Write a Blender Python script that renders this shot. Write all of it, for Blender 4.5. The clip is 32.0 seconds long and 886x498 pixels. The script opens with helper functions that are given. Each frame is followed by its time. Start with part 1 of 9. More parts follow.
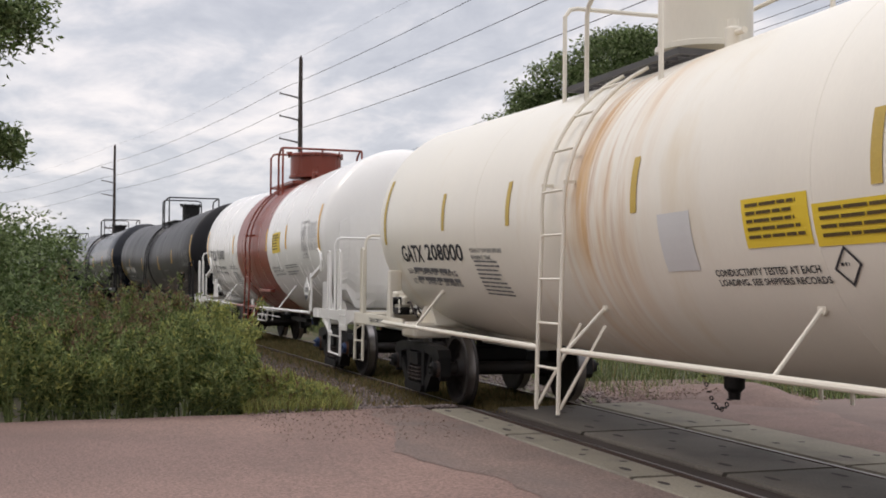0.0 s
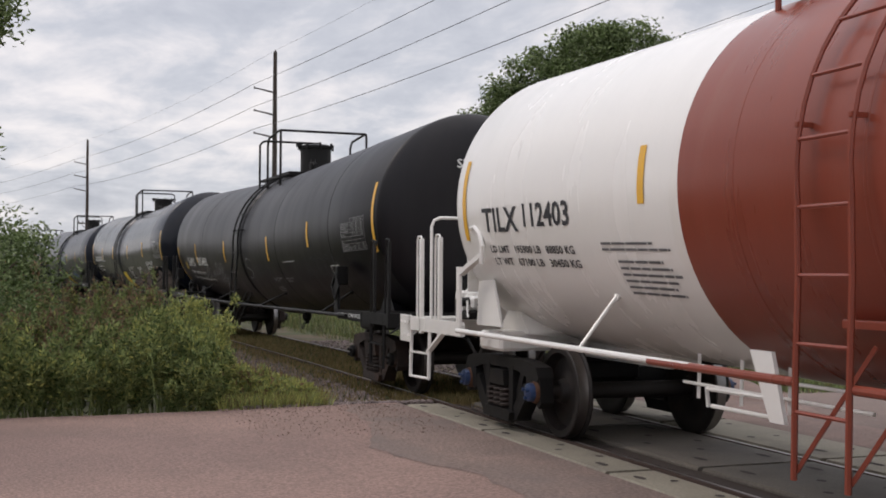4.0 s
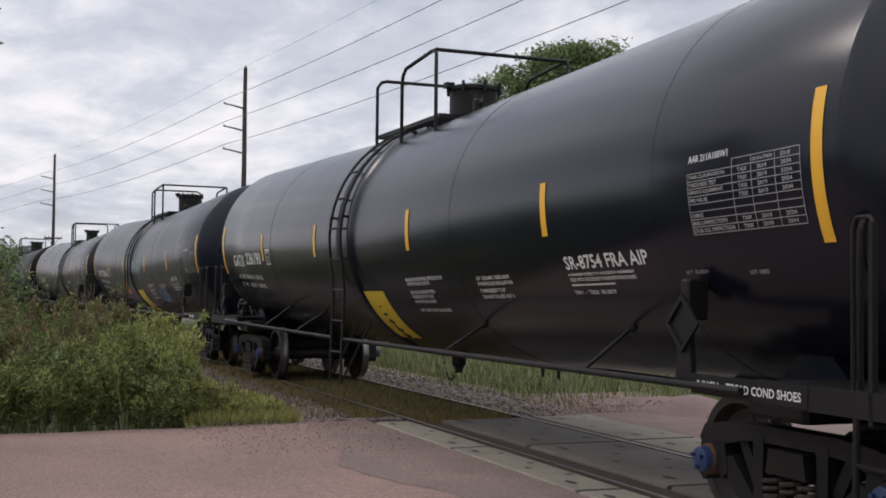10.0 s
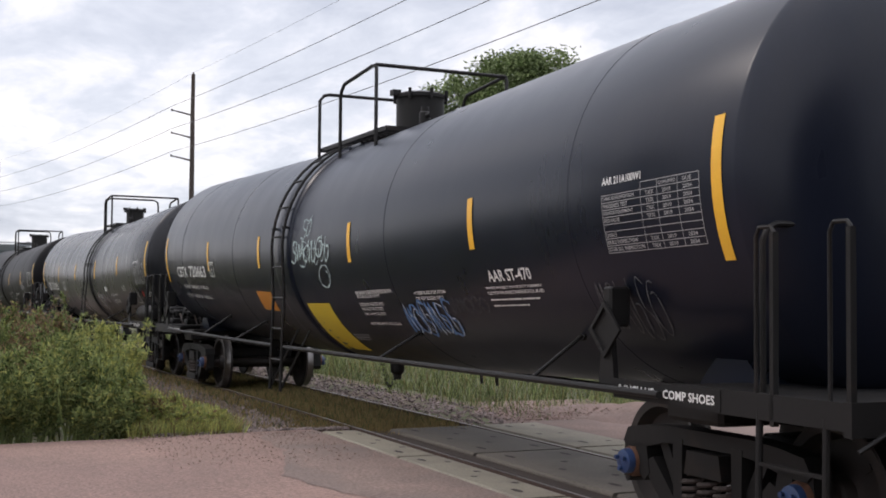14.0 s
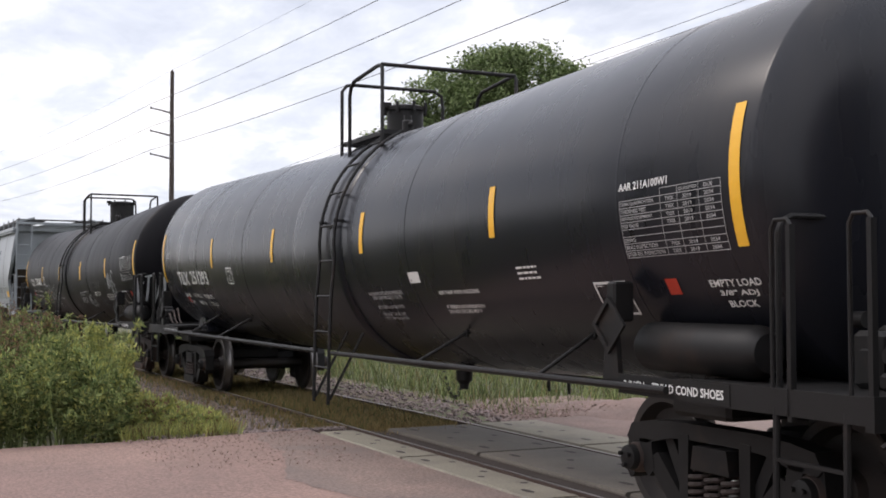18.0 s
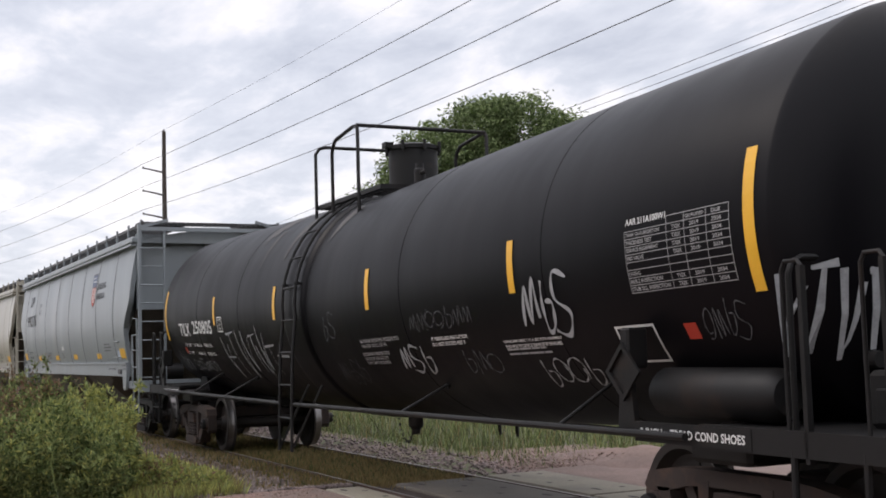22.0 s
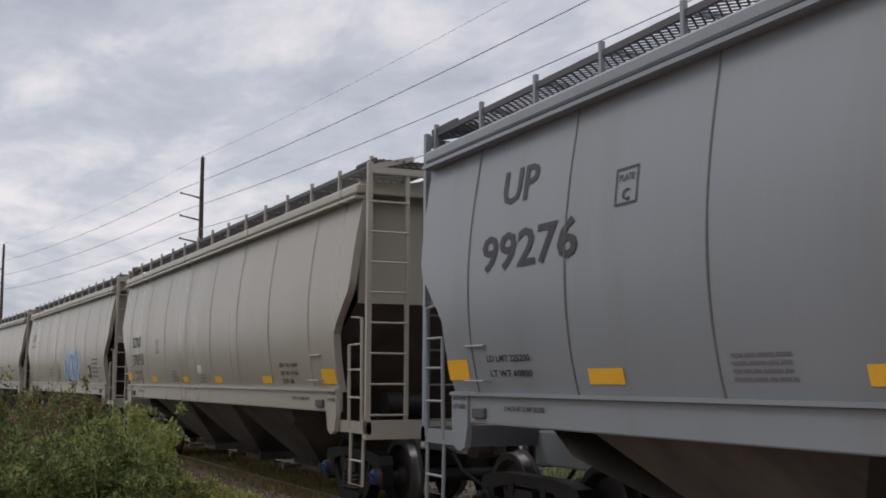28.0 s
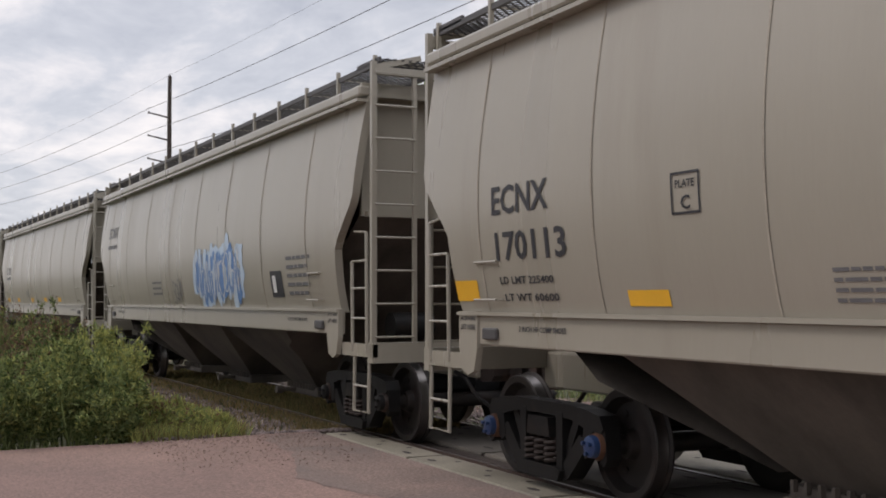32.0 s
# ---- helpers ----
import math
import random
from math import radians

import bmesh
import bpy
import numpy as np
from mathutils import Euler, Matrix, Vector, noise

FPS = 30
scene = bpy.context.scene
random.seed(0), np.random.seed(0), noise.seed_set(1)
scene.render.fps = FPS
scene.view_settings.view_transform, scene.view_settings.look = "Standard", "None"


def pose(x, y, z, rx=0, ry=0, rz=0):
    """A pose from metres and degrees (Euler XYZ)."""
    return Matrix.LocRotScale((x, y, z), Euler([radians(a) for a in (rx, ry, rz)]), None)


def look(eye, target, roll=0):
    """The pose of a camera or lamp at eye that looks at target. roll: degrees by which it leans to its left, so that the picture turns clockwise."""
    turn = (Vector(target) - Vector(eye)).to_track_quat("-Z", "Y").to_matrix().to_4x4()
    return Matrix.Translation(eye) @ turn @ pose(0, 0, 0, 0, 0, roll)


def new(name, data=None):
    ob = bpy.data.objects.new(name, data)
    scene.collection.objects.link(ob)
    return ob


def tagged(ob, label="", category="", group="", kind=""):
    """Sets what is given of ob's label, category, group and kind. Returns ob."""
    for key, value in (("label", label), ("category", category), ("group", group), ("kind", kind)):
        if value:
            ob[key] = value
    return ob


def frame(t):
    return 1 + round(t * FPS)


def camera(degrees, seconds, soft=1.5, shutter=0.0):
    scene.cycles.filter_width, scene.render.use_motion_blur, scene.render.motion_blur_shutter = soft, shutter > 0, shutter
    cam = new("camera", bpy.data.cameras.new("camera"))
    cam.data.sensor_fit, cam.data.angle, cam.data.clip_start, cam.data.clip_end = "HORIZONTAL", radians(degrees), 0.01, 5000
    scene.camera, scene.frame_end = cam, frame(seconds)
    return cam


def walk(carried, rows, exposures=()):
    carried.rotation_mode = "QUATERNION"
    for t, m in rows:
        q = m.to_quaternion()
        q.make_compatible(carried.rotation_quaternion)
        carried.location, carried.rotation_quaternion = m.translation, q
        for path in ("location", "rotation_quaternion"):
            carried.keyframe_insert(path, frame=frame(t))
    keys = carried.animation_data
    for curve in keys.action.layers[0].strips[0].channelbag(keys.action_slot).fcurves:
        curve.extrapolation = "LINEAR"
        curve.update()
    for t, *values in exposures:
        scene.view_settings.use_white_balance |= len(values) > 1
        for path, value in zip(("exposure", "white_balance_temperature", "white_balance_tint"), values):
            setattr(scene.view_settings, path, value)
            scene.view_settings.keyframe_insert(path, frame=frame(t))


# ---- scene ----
# camera: hand-held beside the crossing
cam = camera(41.43, 32.0, soft=1.8)
PATH = [
    (0.0, 0.044, -0.017, 1.62, 91.43, -0.43, 71.18),
    (0.5, 0.008, -0.045, 1.62, 91.20, -0.25, 70.35),
    (1.0, 0.008, -0.053, 1.62, 91.10, -0.46, 70.83),
    (1.5, 0.012, -0.033, 1.62, 90.97, 0.16, 71.22),
    (2.0, 0.030, -0.023, 1.62, 91.20, 0.43, 70.62),
    (2.5, 0.035, -0.010, 1.62, 91.06, 0.39, 70.11),
    (3.0, 0.020, -0.016, 1.62, 90.86, 0.11, 69.99),
    (3.5, 0.023, -0.011, 1.62, 90.96, -0.14, 70.16),
    (4.0, -0.001, -0.006, 1.62, 91.19, -0.33, 69.97),
    (4.5, 0.000, 0.001, 1.62, 91.31, -0.34, 69.69),
    (6.5, -0.072, 0.024, 1.62, 92.45, -0.24, 68.93),
    (7.0, -0.076, 0.049, 1.62, 92.78, -0.17, 68.00),
    (7.5, -0.073, 0.043, 1.62, 92.33, -0.30, 67.84),
    (8.0, -0.079, 0.036, 1.62, 91.99, -0.19, 68.21),
    (8.5, -0.062, 0.042, 1.62, 92.00, -0.14, 68.48),
    (9.0, -0.059, 0.036, 1.62, 91.82, -0.09, 68.27),
    (9.5, -0.025, -0.001, 1.62, 91.97, -0.44, 68.15),
    (10.0, -0.021, -0.013, 1.62, 92.05, -0.65, 68.45),
    (10.5, -0.008, -0.013, 1.62, 92.10, -0.78, 68.55),
    (11.0, 0.008, -0.007, 1.62, 91.79, -1.66, 68.44),
    (11.5, 0.003, 0.020, 1.62, 91.55, -1.21, 68.48),
    (12.0, -0.012, 0.023, 1.62, 91.39, -1.12, 67.70),
    (12.5, -0.016, 0.002, 1.62, 91.67, -0.96, 67.41),
    (13.0, 0.002, -0.011, 1.62, 91.62, -1.01, 67.37),
    (13.5, -0.016, 0.014, 1.62, 91.42, -0.67, 67.58),
    (14.0, -0.057, 0.050, 1.62, 92.46, -0.51, 66.04),
    (14.5, -0.101, 0.066, 1.62, 92.38, -0.15, 65.87),
    (15.0, -0.098, 0.077, 1.62, 93.55, 1.50, 67.07),
    (15.5, -0.137, 0.055, 1.62, 92.20, 1.29, 68.09),
    (17.5, -0.331, -0.042, 1.62, 91.68, 0.23, 63.79),
    (18.0, -0.380, -0.066, 1.62, 92.30, 0.06, 64.99),
    (18.5, -0.429, -0.091, 1.62, 93.01, -0.14, 63.41),
    (19.0, -0.479, -0.116, 1.62, 93.67, -0.39, 61.22),
    (19.5, -0.490, -0.125, 1.62, 94.37, -0.18, 60.34),
    (20.0, -0.501, -0.134, 1.62, 95.23, 0.46, 60.82),
    (20.5, -0.513, -0.144, 1.62, 94.21, 1.13, 62.63),
    (21.0, -0.525, -0.154, 1.62, 92.87, 1.37, 63.42),
    (21.5, -0.504, -0.144, 1.62, 93.56, 1.46, 63.86),
    (22.0, -0.483, -0.134, 1.62, 94.82, 1.71, 64.74),
    (22.5, -0.462, -0.126, 1.62, 95.54, 1.14, 64.18),
    (23.0, -0.442, -0.119, 1.62, 96.97, 0.65, 65.30),
    (23.5, -0.430, -0.122, 1.62, 96.83, 0.60, 66.03),
    (24.0, -0.418, -0.126, 1.62, 97.06, 0.40, 65.53),
    (24.5, -0.406, -0.130, 1.62, 97.31, 0.27, 65.08),
    (25.0, -0.394, -0.135, 1.62, 97.38, 0.38, 64.84),
    (25.5, -0.372, -0.174, 1.62, 97.34, -0.00, 64.51),
    (27.5, -0.285, -0.332, 1.62, 96.42, -0.40, 66.13),
    (28.0, -0.264, -0.372, 1.62, 96.43, -0.24, 66.01),
    (28.5, -0.244, -0.413, 1.62, 95.34, -0.27, 64.96),
    (29.0, -0.225, -0.454, 1.62, 95.24, -0.08, 64.18),
    (29.5, -0.205, -0.397, 1.62, 95.69, -0.77, 64.34),
    (30.0, -0.186, -0.340, 1.62, 94.77, -0.63, 64.53),
    (30.5, -0.167, -0.284, 1.62, 92.97, 0.13, 66.40),
    (31.0, -0.183, -0.259, 1.62, 92.78, 0.90, 66.84),
    (31.5, -0.166, -0.273, 1.62, 92.92, 0.94, 65.95),
    (32.0, -0.167, -0.297, 1.62, 92.49, 0.08, 64.70),
]
EXPOSURE = [(t, e, k, 16.0) for t, e, k in ((0.0, 0.42, 7000.0), (4.0, 0.36, 6950.0), (8.0, 0.42, 6800.0), (12.0, 0.42, 6750.0), (13.0, 0.48, 6750.0), (14.0, 0.76, 6800.0), (15.2, 0.56, 6750.0), (17.5, 0.95, 6850.0), (18.5, 0.85, 6800.0), (19.5, 0.62, 6800.0), (21.0, 0.64, 6800.0), (22.0, 0.72, 6850.0), (23.5, 0.70, 6900.0), (25.0, 0.52, 6850.0), (28.0, 0.20, 6800.0), (29.0, 0.20, 6850.0), (30.0, 0.40, 6900.0), (31.0, 0.62, 6950.0), (32.0, 0.45, 6950.0))]
walk(cam, [(r[0], pose(*r[1:])) for r in PATH], EXPOSURE)

# ---- world and sun: broken high overcast, sun behind thin cloud ----
SUN_EL, SUN_AZ = 48.0, 215.0   # azimuth clockwise from +y
world = bpy.data.worlds.new("sky")
scene.world = world
world.use_nodes = True
wn, wl = world.node_tree.nodes, world.node_tree.links
wn.clear()


def wnode(kind, **kw):
    n = wn.new(kind)
    for k, v in kw.items():
        n.inputs[k].default_value = v
    return n


sky = wn.new("ShaderNodeTexSky")
sky.sky_type = "NISHITA"
sky.sun_disc = False
sky.sun_elevation, sky.sun_rotation = radians(SUN_EL), radians(SUN_AZ)
sky_scale = wn.new("ShaderNodeVectorMath")
sky_scale.operation = "SCALE"
sky_scale.inputs["Scale"].default_value = 0.09
wl.new(sky.outputs[0], sky_scale.inputs[0])
coord = wn.new("ShaderNodeTexCoord")
sep = wn.new("ShaderNodeSeparateXYZ")
wl.new(coord.outputs["Generated"], sep.inputs[0])


def wmath(op, a, b=None, clamp=False):
    n = wn.new("ShaderNodeMath")
    n.operation, n.use_clamp = op, clamp
    for i, v in enumerate((a, b)):
        if v is None:
            continue
        if isinstance(v, (int, float)):
            n.inputs[i].default_value = v
        else:
            wl.new(v, n.inputs[i])
    return n.outputs[0]


# clouds lie on a flat layer: the direction divided by its height
up = wmath("ADD", wmath("MAXIMUM", sep.outputs[2], 0.0), 0.16)
cx, cy = wmath("DIVIDE", sep.outputs[0], up), wmath("DIVIDE", sep.outputs[1], up)
layer = wn.new("ShaderNodeCombineXYZ")
wl.new(cx, layer.inputs[0])
wl.new(cy, layer.inputs[1])


def cloud_noise(scale, detail, rough, off):
    mp = wn.new("ShaderNodeMapping")
    mp.inputs["Location"].default_value = off
    mp.inputs["Scale"].default_value = (1.0, 1.35, 1.0)
    wl.new(layer.outputs[0], mp.inputs[0])
    n = wn.new("ShaderNodeTexNoise")
    n.inputs["Scale"].default_value, n.inputs["Detail"].default_value, n.inputs["Roughness"].default_value = scale, detail, rough
    n.inputs["Distortion"].default_value = 0.25
    wl.new(mp.outputs[0], n.inputs["Vector"])
    return n.outputs["Fac"]


big, small = cloud_noise(0.75, 6, 0.55, (3.1, 1.7, 0)), cloud_noise(2.6, 6, 0.6, (7.4, 2.2, 1))
mixed = wmath("ADD", wmath("MULTIPLY", big, 0.55), wmath("MULTIPLY", small, 0.45))
ramp = wn.new("ShaderNodeValToRGB")
wl.new(mixed, ramp.inputs[0])
cr = ramp.color_ramp
cr.elements[0].position, cr.elements[0].color = 0.33, (0.40, 0.455, 0.55, 1)
cr.elements[1].position, cr.elements[1].color = 0.66, (1.06, 1.06, 1.06, 1)
mid = cr.elements.new(0.47)
mid.color = (0.60, 0.66, 0.745, 1)
mid = cr.elements.new(0.56)
mid.color = (0.86, 0.885, 0.93, 1)
mixc = wn.new("ShaderNodeMix")
mixc.data_type = "RGBA"
mixc.inputs["Factor"].default_value = 0.88
wl.new(sky_scale.outputs[0], mixc.inputs[6])
wl.new(ramp.outputs[0], mixc.inputs[7])
# an overcast sky is brightest overhead
zenith = wmath("ADD", wmath("MULTIPLY", wmath("MAXIMUM", wmath("SUBTRACT", sep.outputs[2], 0.30), 0.0), 1.9), 1.0)
bg = wn.new("ShaderNodeBackground")
wl.new(wmath("MULTIPLY", zenith, 0.80), bg.inputs["Strength"])
wl.new(mixc.outputs[2], bg.inputs["Color"])
wo = wn.new("ShaderNodeOutputWorld")
wl.new(bg.outputs[0], wo.inputs[0])

sun = new("sun", bpy.data.lights.new("sun", "SUN"))
sun.data.energy, sun.data.angle, sun.data.color = 0.55, radians(14), (1.0, 0.95, 0.88)
a, e = radians(SUN_AZ), radians(SUN_EL)
sun.matrix_world = look((60 * math.sin(a) * math.cos(e), 60 * math.cos(a) * math.cos(e), 60 * math.sin(e)), (0, 0, 0))

# ---- materials ----
def mat(name, base, rough=0.6, metal=0.0, vary=0.12, scale=6.0, fine=60.0, bump=0.15, stain=None, stain_at=(0.5, 0.7), stain_scale=1.2, stretch=(1, 1, 1),
        spec=0.5, per_object=0.0, per_island=0.0, bump_dist=0.004, rough_vary=0.12, gain=1.0):
    """A procedural surface: two scales of tone variation, an optional stain colour, bump and uneven gloss."""
    m = bpy.data.materials.new(name)
    m.use_nodes = True
    nt = m.node_tree
    n, l = nt.nodes, nt.links
    p = n["Principled BSDF"]
    tc = n.new("ShaderNodeTexCoord")
    mp = n.new("ShaderNodeMapping")
    mp.inputs["Scale"].default_value = stretch
    l.new(tc.outputs["Object"], mp.inputs[0])

    def noise_tex(s, d, off=0.0):
        t = n.new("ShaderNodeTexNoise")
        t.inputs["Scale"].default_value, t.inputs["Detail"].default_value, t.inputs["Roughness"].default_value = s, d, 0.6
        if off:
            o = n.new("ShaderNodeVectorMath")
            o.operation = "ADD"
            o.inputs[1].default_value = (off, off * 1.7, off * 0.6)
            l.new(mp.outputs[0], o.inputs[0])
            l.new(o.outputs[0], t.inputs["Vector"])
        else:
            l.new(mp.outputs[0], t.inputs["Vector"])
        return t.outputs["Fac"]

    def mth(op, a, b):
        x = n.new("ShaderNodeMath")
        x.operation = op
        for i, v in enumerate((a, b)):
            if isinstance(v, (int, float)):
                x.inputs[i].default_value = v
            else:
                l.new(v, x.inputs[i])
        return x.outputs[0]

    coarse, grain = noise_tex(scale, 4), noise_tex(fine, 3, 5.0)
    tone = mth("ADD", mth("MULTIPLY", mth("SUBTRACT", coarse, 0.5), 2.2 * vary), mth("MULTIPLY", mth("SUBTRACT", grain, 0.5), 1.4 * vary * gain))
    tone = mth("ADD", tone, 1.0)
    if per_object:
        oi = n.new("ShaderNodeObjectInfo")
        tone = mth("MULTIPLY", tone, mth("ADD", mth("MULTIPLY", mth("SUBTRACT", oi.outputs["Random"], 0.5), 2 * per_object), 1.0))
    if per_island:
        ge = n.new("ShaderNodeNewGeometry")
        tone = mth("MULTIPLY", tone, mth("ADD", mth("MULTIPLY", mth("SUBTRACT", ge.outputs["Random Per Island"], 0.5), 2 * per_island), 1.0))
    col = n.new("ShaderNodeVectorMath")
    col.operation = "SCALE"
    col.inputs[0].default_value = base
    l.new(tone, col.inputs["Scale"])
    out = col.outputs[0]
    if stain:
        r = n.new("ShaderNodeMapRange")
        r.inputs["From Min"].default_value, r.inputs["From Max"].default_value = stain_at
        l.new(noise_tex(stain_scale, 6, 11.0), r.inputs["Value"])
        mx = n.new("ShaderNodeMix")
        mx.data_type = "RGBA"
        l.new(r.outputs[0], mx.inputs["Factor"])
        l.new(out, mx.inputs[6])
        mx.inputs[7].default_value = (*stain, 1)
        out = mx.outputs[2]
    l.new(out, p.inputs["Base Color"])
    p.inputs["Metallic"].default_value = metal
    p.inputs["Specular IOR Level"].default_value = spec
    l.new(mth("ADD", mth("MULTIPLY", mth("SUBTRACT", coarse, 0.5), rough_vary * 2), rough), p.inputs["Roughness"])
    if bump:
        b = n.new("ShaderNodeBump")
        b.inputs["Strength"].default_value, b.inputs["Distance"].default_value = bump, bump_dist
        l.new(mth("ADD", mth("MULTIPLY", coarse, 0.6), mth("MULTIPLY", grain, 0.4)), b.inputs["Height"])
        l.new(b.outputs[0], p.inputs["Normal"])
    return m


M_BLACK = mat("black_tank_paint", (0.0050, 0.0070, 0.0135), 0.22, vary=0.20, scale=1.6, fine=40, bump=0.008, stain=(0.011, 0.0125, 0.019), stain_at=(0.58, 0.9), stain_scale=0.9, stretch=(1, 1, 0.35), rough_vary=0.05, spec=0.38)
M_BLACK_DULL = mat("dull_black_tank_paint", (0.0080, 0.0074, 0.0095), 0.38, vary=0.25, scale=1.4, fine=40, bump=0.02, stain=(0.019, 0.0165, 0.0165), stain_at=(0.50, 0.85), stain_scale=0.8, stretch=(1.4, 1, 0.22), rough_vary=0.10, spec=0.22)
M_BLACK_DARK = mat("matt_black_tank_paint", (0.0026, 0.0022, 0.0034), 0.46, vary=0.25, scale=1.4, fine=40, bump=0.02, stain=(0.0085, 0.0070, 0.0078), stain_at=(0.54, 0.88), stain_scale=0.8, stretch=(1.4, 1, 0.22), rough_vary=0.10, spec=0.14)
M_BLACK_DUSTY = mat("dusty_black_tank_paint", (0.0105, 0.0112, 0.0150), 0.28, vary=0.25, scale=1.5, fine=40, bump=0.012, stain=(0.023, 0.021, 0.0205), stain_at=(0.50, 0.85), stain_scale=0.8, stretch=(1.4, 1, 0.25), rough_vary=0.07, spec=0.30)
M_BLACK_BLUE = mat("blue_black_tank_paint", (0.0090, 0.0115, 0.0205), 0.30, vary=0.22, scale=1.6, fine=40, bump=0.012, stain=(0.018, 0.019, 0.024), stain_at=(0.55, 0.85), stain_scale=0.9, stretch=(1, 1, 0.35), rough_vary=0.08, spec=0.28)
M_FRAME = mat("grimy_black_steel", (0.0065, 0.006, 0.006), 0.58, vary=0.35, scale=5, fine=50, bump=0.2, stain=(0.024, 0.0155, 0.0115), stain_at=(0.56, 0.8), stain_scale=3, spec=0.3)
M_RUSTY = mat("rusty_truck_steel", (0.026, 0.017, 0.014), 0.8, vary=0.4, scale=7, fine=60, bump=0.4, stain=(0.075, 0.038, 0.024), stain_at=(0.5, 0.78), stain_scale=4)
M_WHEEL = mat("worn_wheel_steel", (0.011, 0.008, 0.0072), 0.62, metal=0.0, vary=0.3, scale=5, fine=40, bump=0.15, stain=(0.030, 0.016, 0.011), stain_at=(0.5, 0.78), stain_scale=3)
M_TREAD = mat("polished_steel", (0.22, 0.21, 0.205), 0.36, metal=1.0, vary=0.15, scale=8, fine=80, bump=0.08)
M_WHITE_OLD = mat("aged_cream_paint", (0.70, 0.655, 0.555), 0.42, vary=0.05, scale=1.2, fine=30, bump=0.05, stain=(0.60, 0.47, 0.29), stain_at=(0.60, 0.88), stain_scale=0.7, stretch=(1.6, 1, 0.4))
M_WHITE = mat("clean_white_paint", (0.78, 0.765, 0.73), 0.25, vary=0.035, scale=1.2, fine=30, bump=0.02, stain=(0.63, 0.58, 0.49), stain_at=(0.62, 0.95), stain_scale=0.8, stretch=(1.6, 1, 0.3))
M_RED = mat("oxide_red_paint", (0.222, 0.049, 0.029), 0.30, vary=0.16, scale=1.5, fine=40, bump=0.03, stain=(0.245, 0.088, 0.060), stain_at=(0.55, 0.9), stain_scale=1.4, stretch=(2.4, 1, 0.22), spec=0.36)


def rust_runs(m, u0, u1, z0, z1):
    """Rust that has run down the paint from the platform: streaks round the tank, strongest near the top of a stretch."""
    nt = m.node_tree
    n, l = nt.nodes, nt.links
    p = n["Principled BSDF"]
    src = p.inputs["Base Color"].links[0].from_socket
    tc = n.new("ShaderNodeTexCoord")
    sp = n.new("ShaderNodeSeparateXYZ")
    l.new(tc.outputs["Object"], sp.inputs[0])

    def ranged(sock, a, b, lo=0.0, hi=1.0):
        r = n.new("ShaderNodeMapRange")
        r.interpolation_type = "SMOOTHSTEP"
        r.inputs["From Min"].default_value, r.inputs["From Max"].default_value = a, b
        r.inputs["To Min"].default_value, r.inputs["To Max"].default_value = lo, hi
        l.new(sock, r.inputs["Value"])
        return r.outputs[0]

    def times(a, b):
        x = n.new("ShaderNodeMath")
        x.operation = "MULTIPLY"
        for i, v in enumerate((a, b)):
            if isinstance(v, (int, float)):
                x.inputs[i].default_value = v
            else:
                l.new(v, x.inputs[i])
        return x.outputs[0]

    def streak(sx, sz, detail):
        mp = n.new("ShaderNodeMapping")
        mp.inputs["Scale"].default_value = (sx, 0.15, sz)
        l.new(tc.outputs["Object"], mp.inputs[0])
        t = n.new("ShaderNodeTexNoise")
        t.inputs["Scale"].default_value, t.inputs["Detail"].default_value, t.inputs["Roughness"].default_value = 1.0, detail, 0.6
        l.new(mp.outputs[0], t.inputs["Vector"])
        return t.outputs["Fac"]

    inside = times(ranged(sp.outputs[0], u0 - 0.25, u0 + 0.15), ranged(sp.outputs[0], u1 - 0.7, u1 + 0.4, 1.0, 0.0))
    fade = ranged(sp.outputs[2], z0, z1, 0.15, 1.0)
    wide, thin = ranged(streak(3.0, 0.45, 4), 0.38, 0.66), ranged(streak(10.0, 0.9, 5), 0.46, 0.72)
    for fac, colour in ((times(times(inside, fade), times(wide, 0.95)), (0.57, 0.32, 0.10, 1)), (times(times(inside, fade), times(thin, 0.70)), (0.40, 0.185, 0.055, 1))):
        mx = n.new("ShaderNodeMix")
        mx.data_type = "RGBA"
        l.new(fac, mx.inputs["Factor"])
        l.new(src, mx.inputs[6])
        mx.inputs[7].default_value = colour
        src = mx.outputs[2]
    l.new(src, p.inputs["Base Color"])


M_WHITE_RUN = mat("rust_streaked_cream_paint", (0.735, 0.70, 0.61), 0.36, vary=0.05, scale=1.2, fine=30, bump=0.03, stain=(0.62, 0.51, 0.34), stain_at=(0.60, 0.88), stain_scale=0.7, stretch=(1.6, 1, 0.4))
rust_runs(M_WHITE_RUN, -0.05, 1.25, 0.7, 2.7)
rust_runs(M_WHITE_RUN, 0.10, 0.16, -1.2, 1.0)
M_INK_BROWN = mat("dark_brown_sign_ink", (0.075, 0.048, 0.012), 0.6, vary=0.2, scale=8, fine=60, bump=0.0)
M_PATCH = mat("pale_repaint_patch", (0.58, 0.585, 0.58), 0.4, vary=0.05, scale=3, fine=40, bump=0.02)
M_DUST = mat("pale_dust_run", (0.045, 0.041, 0.040), 0.7, vary=0.4, scale=5, fine=50, bump=0.0)
M_RUST = mat("orange_rust_streak", (0.42, 0.22, 0.085), 0.75, vary=0.3, scale=3, fine=40, bump=0.2)
M_YELLOW = mat("yellow_reflective_sheet", (0.74, 0.40, 0.030), 0.42, vary=0.10, scale=4, fine=60, bump=0.05)
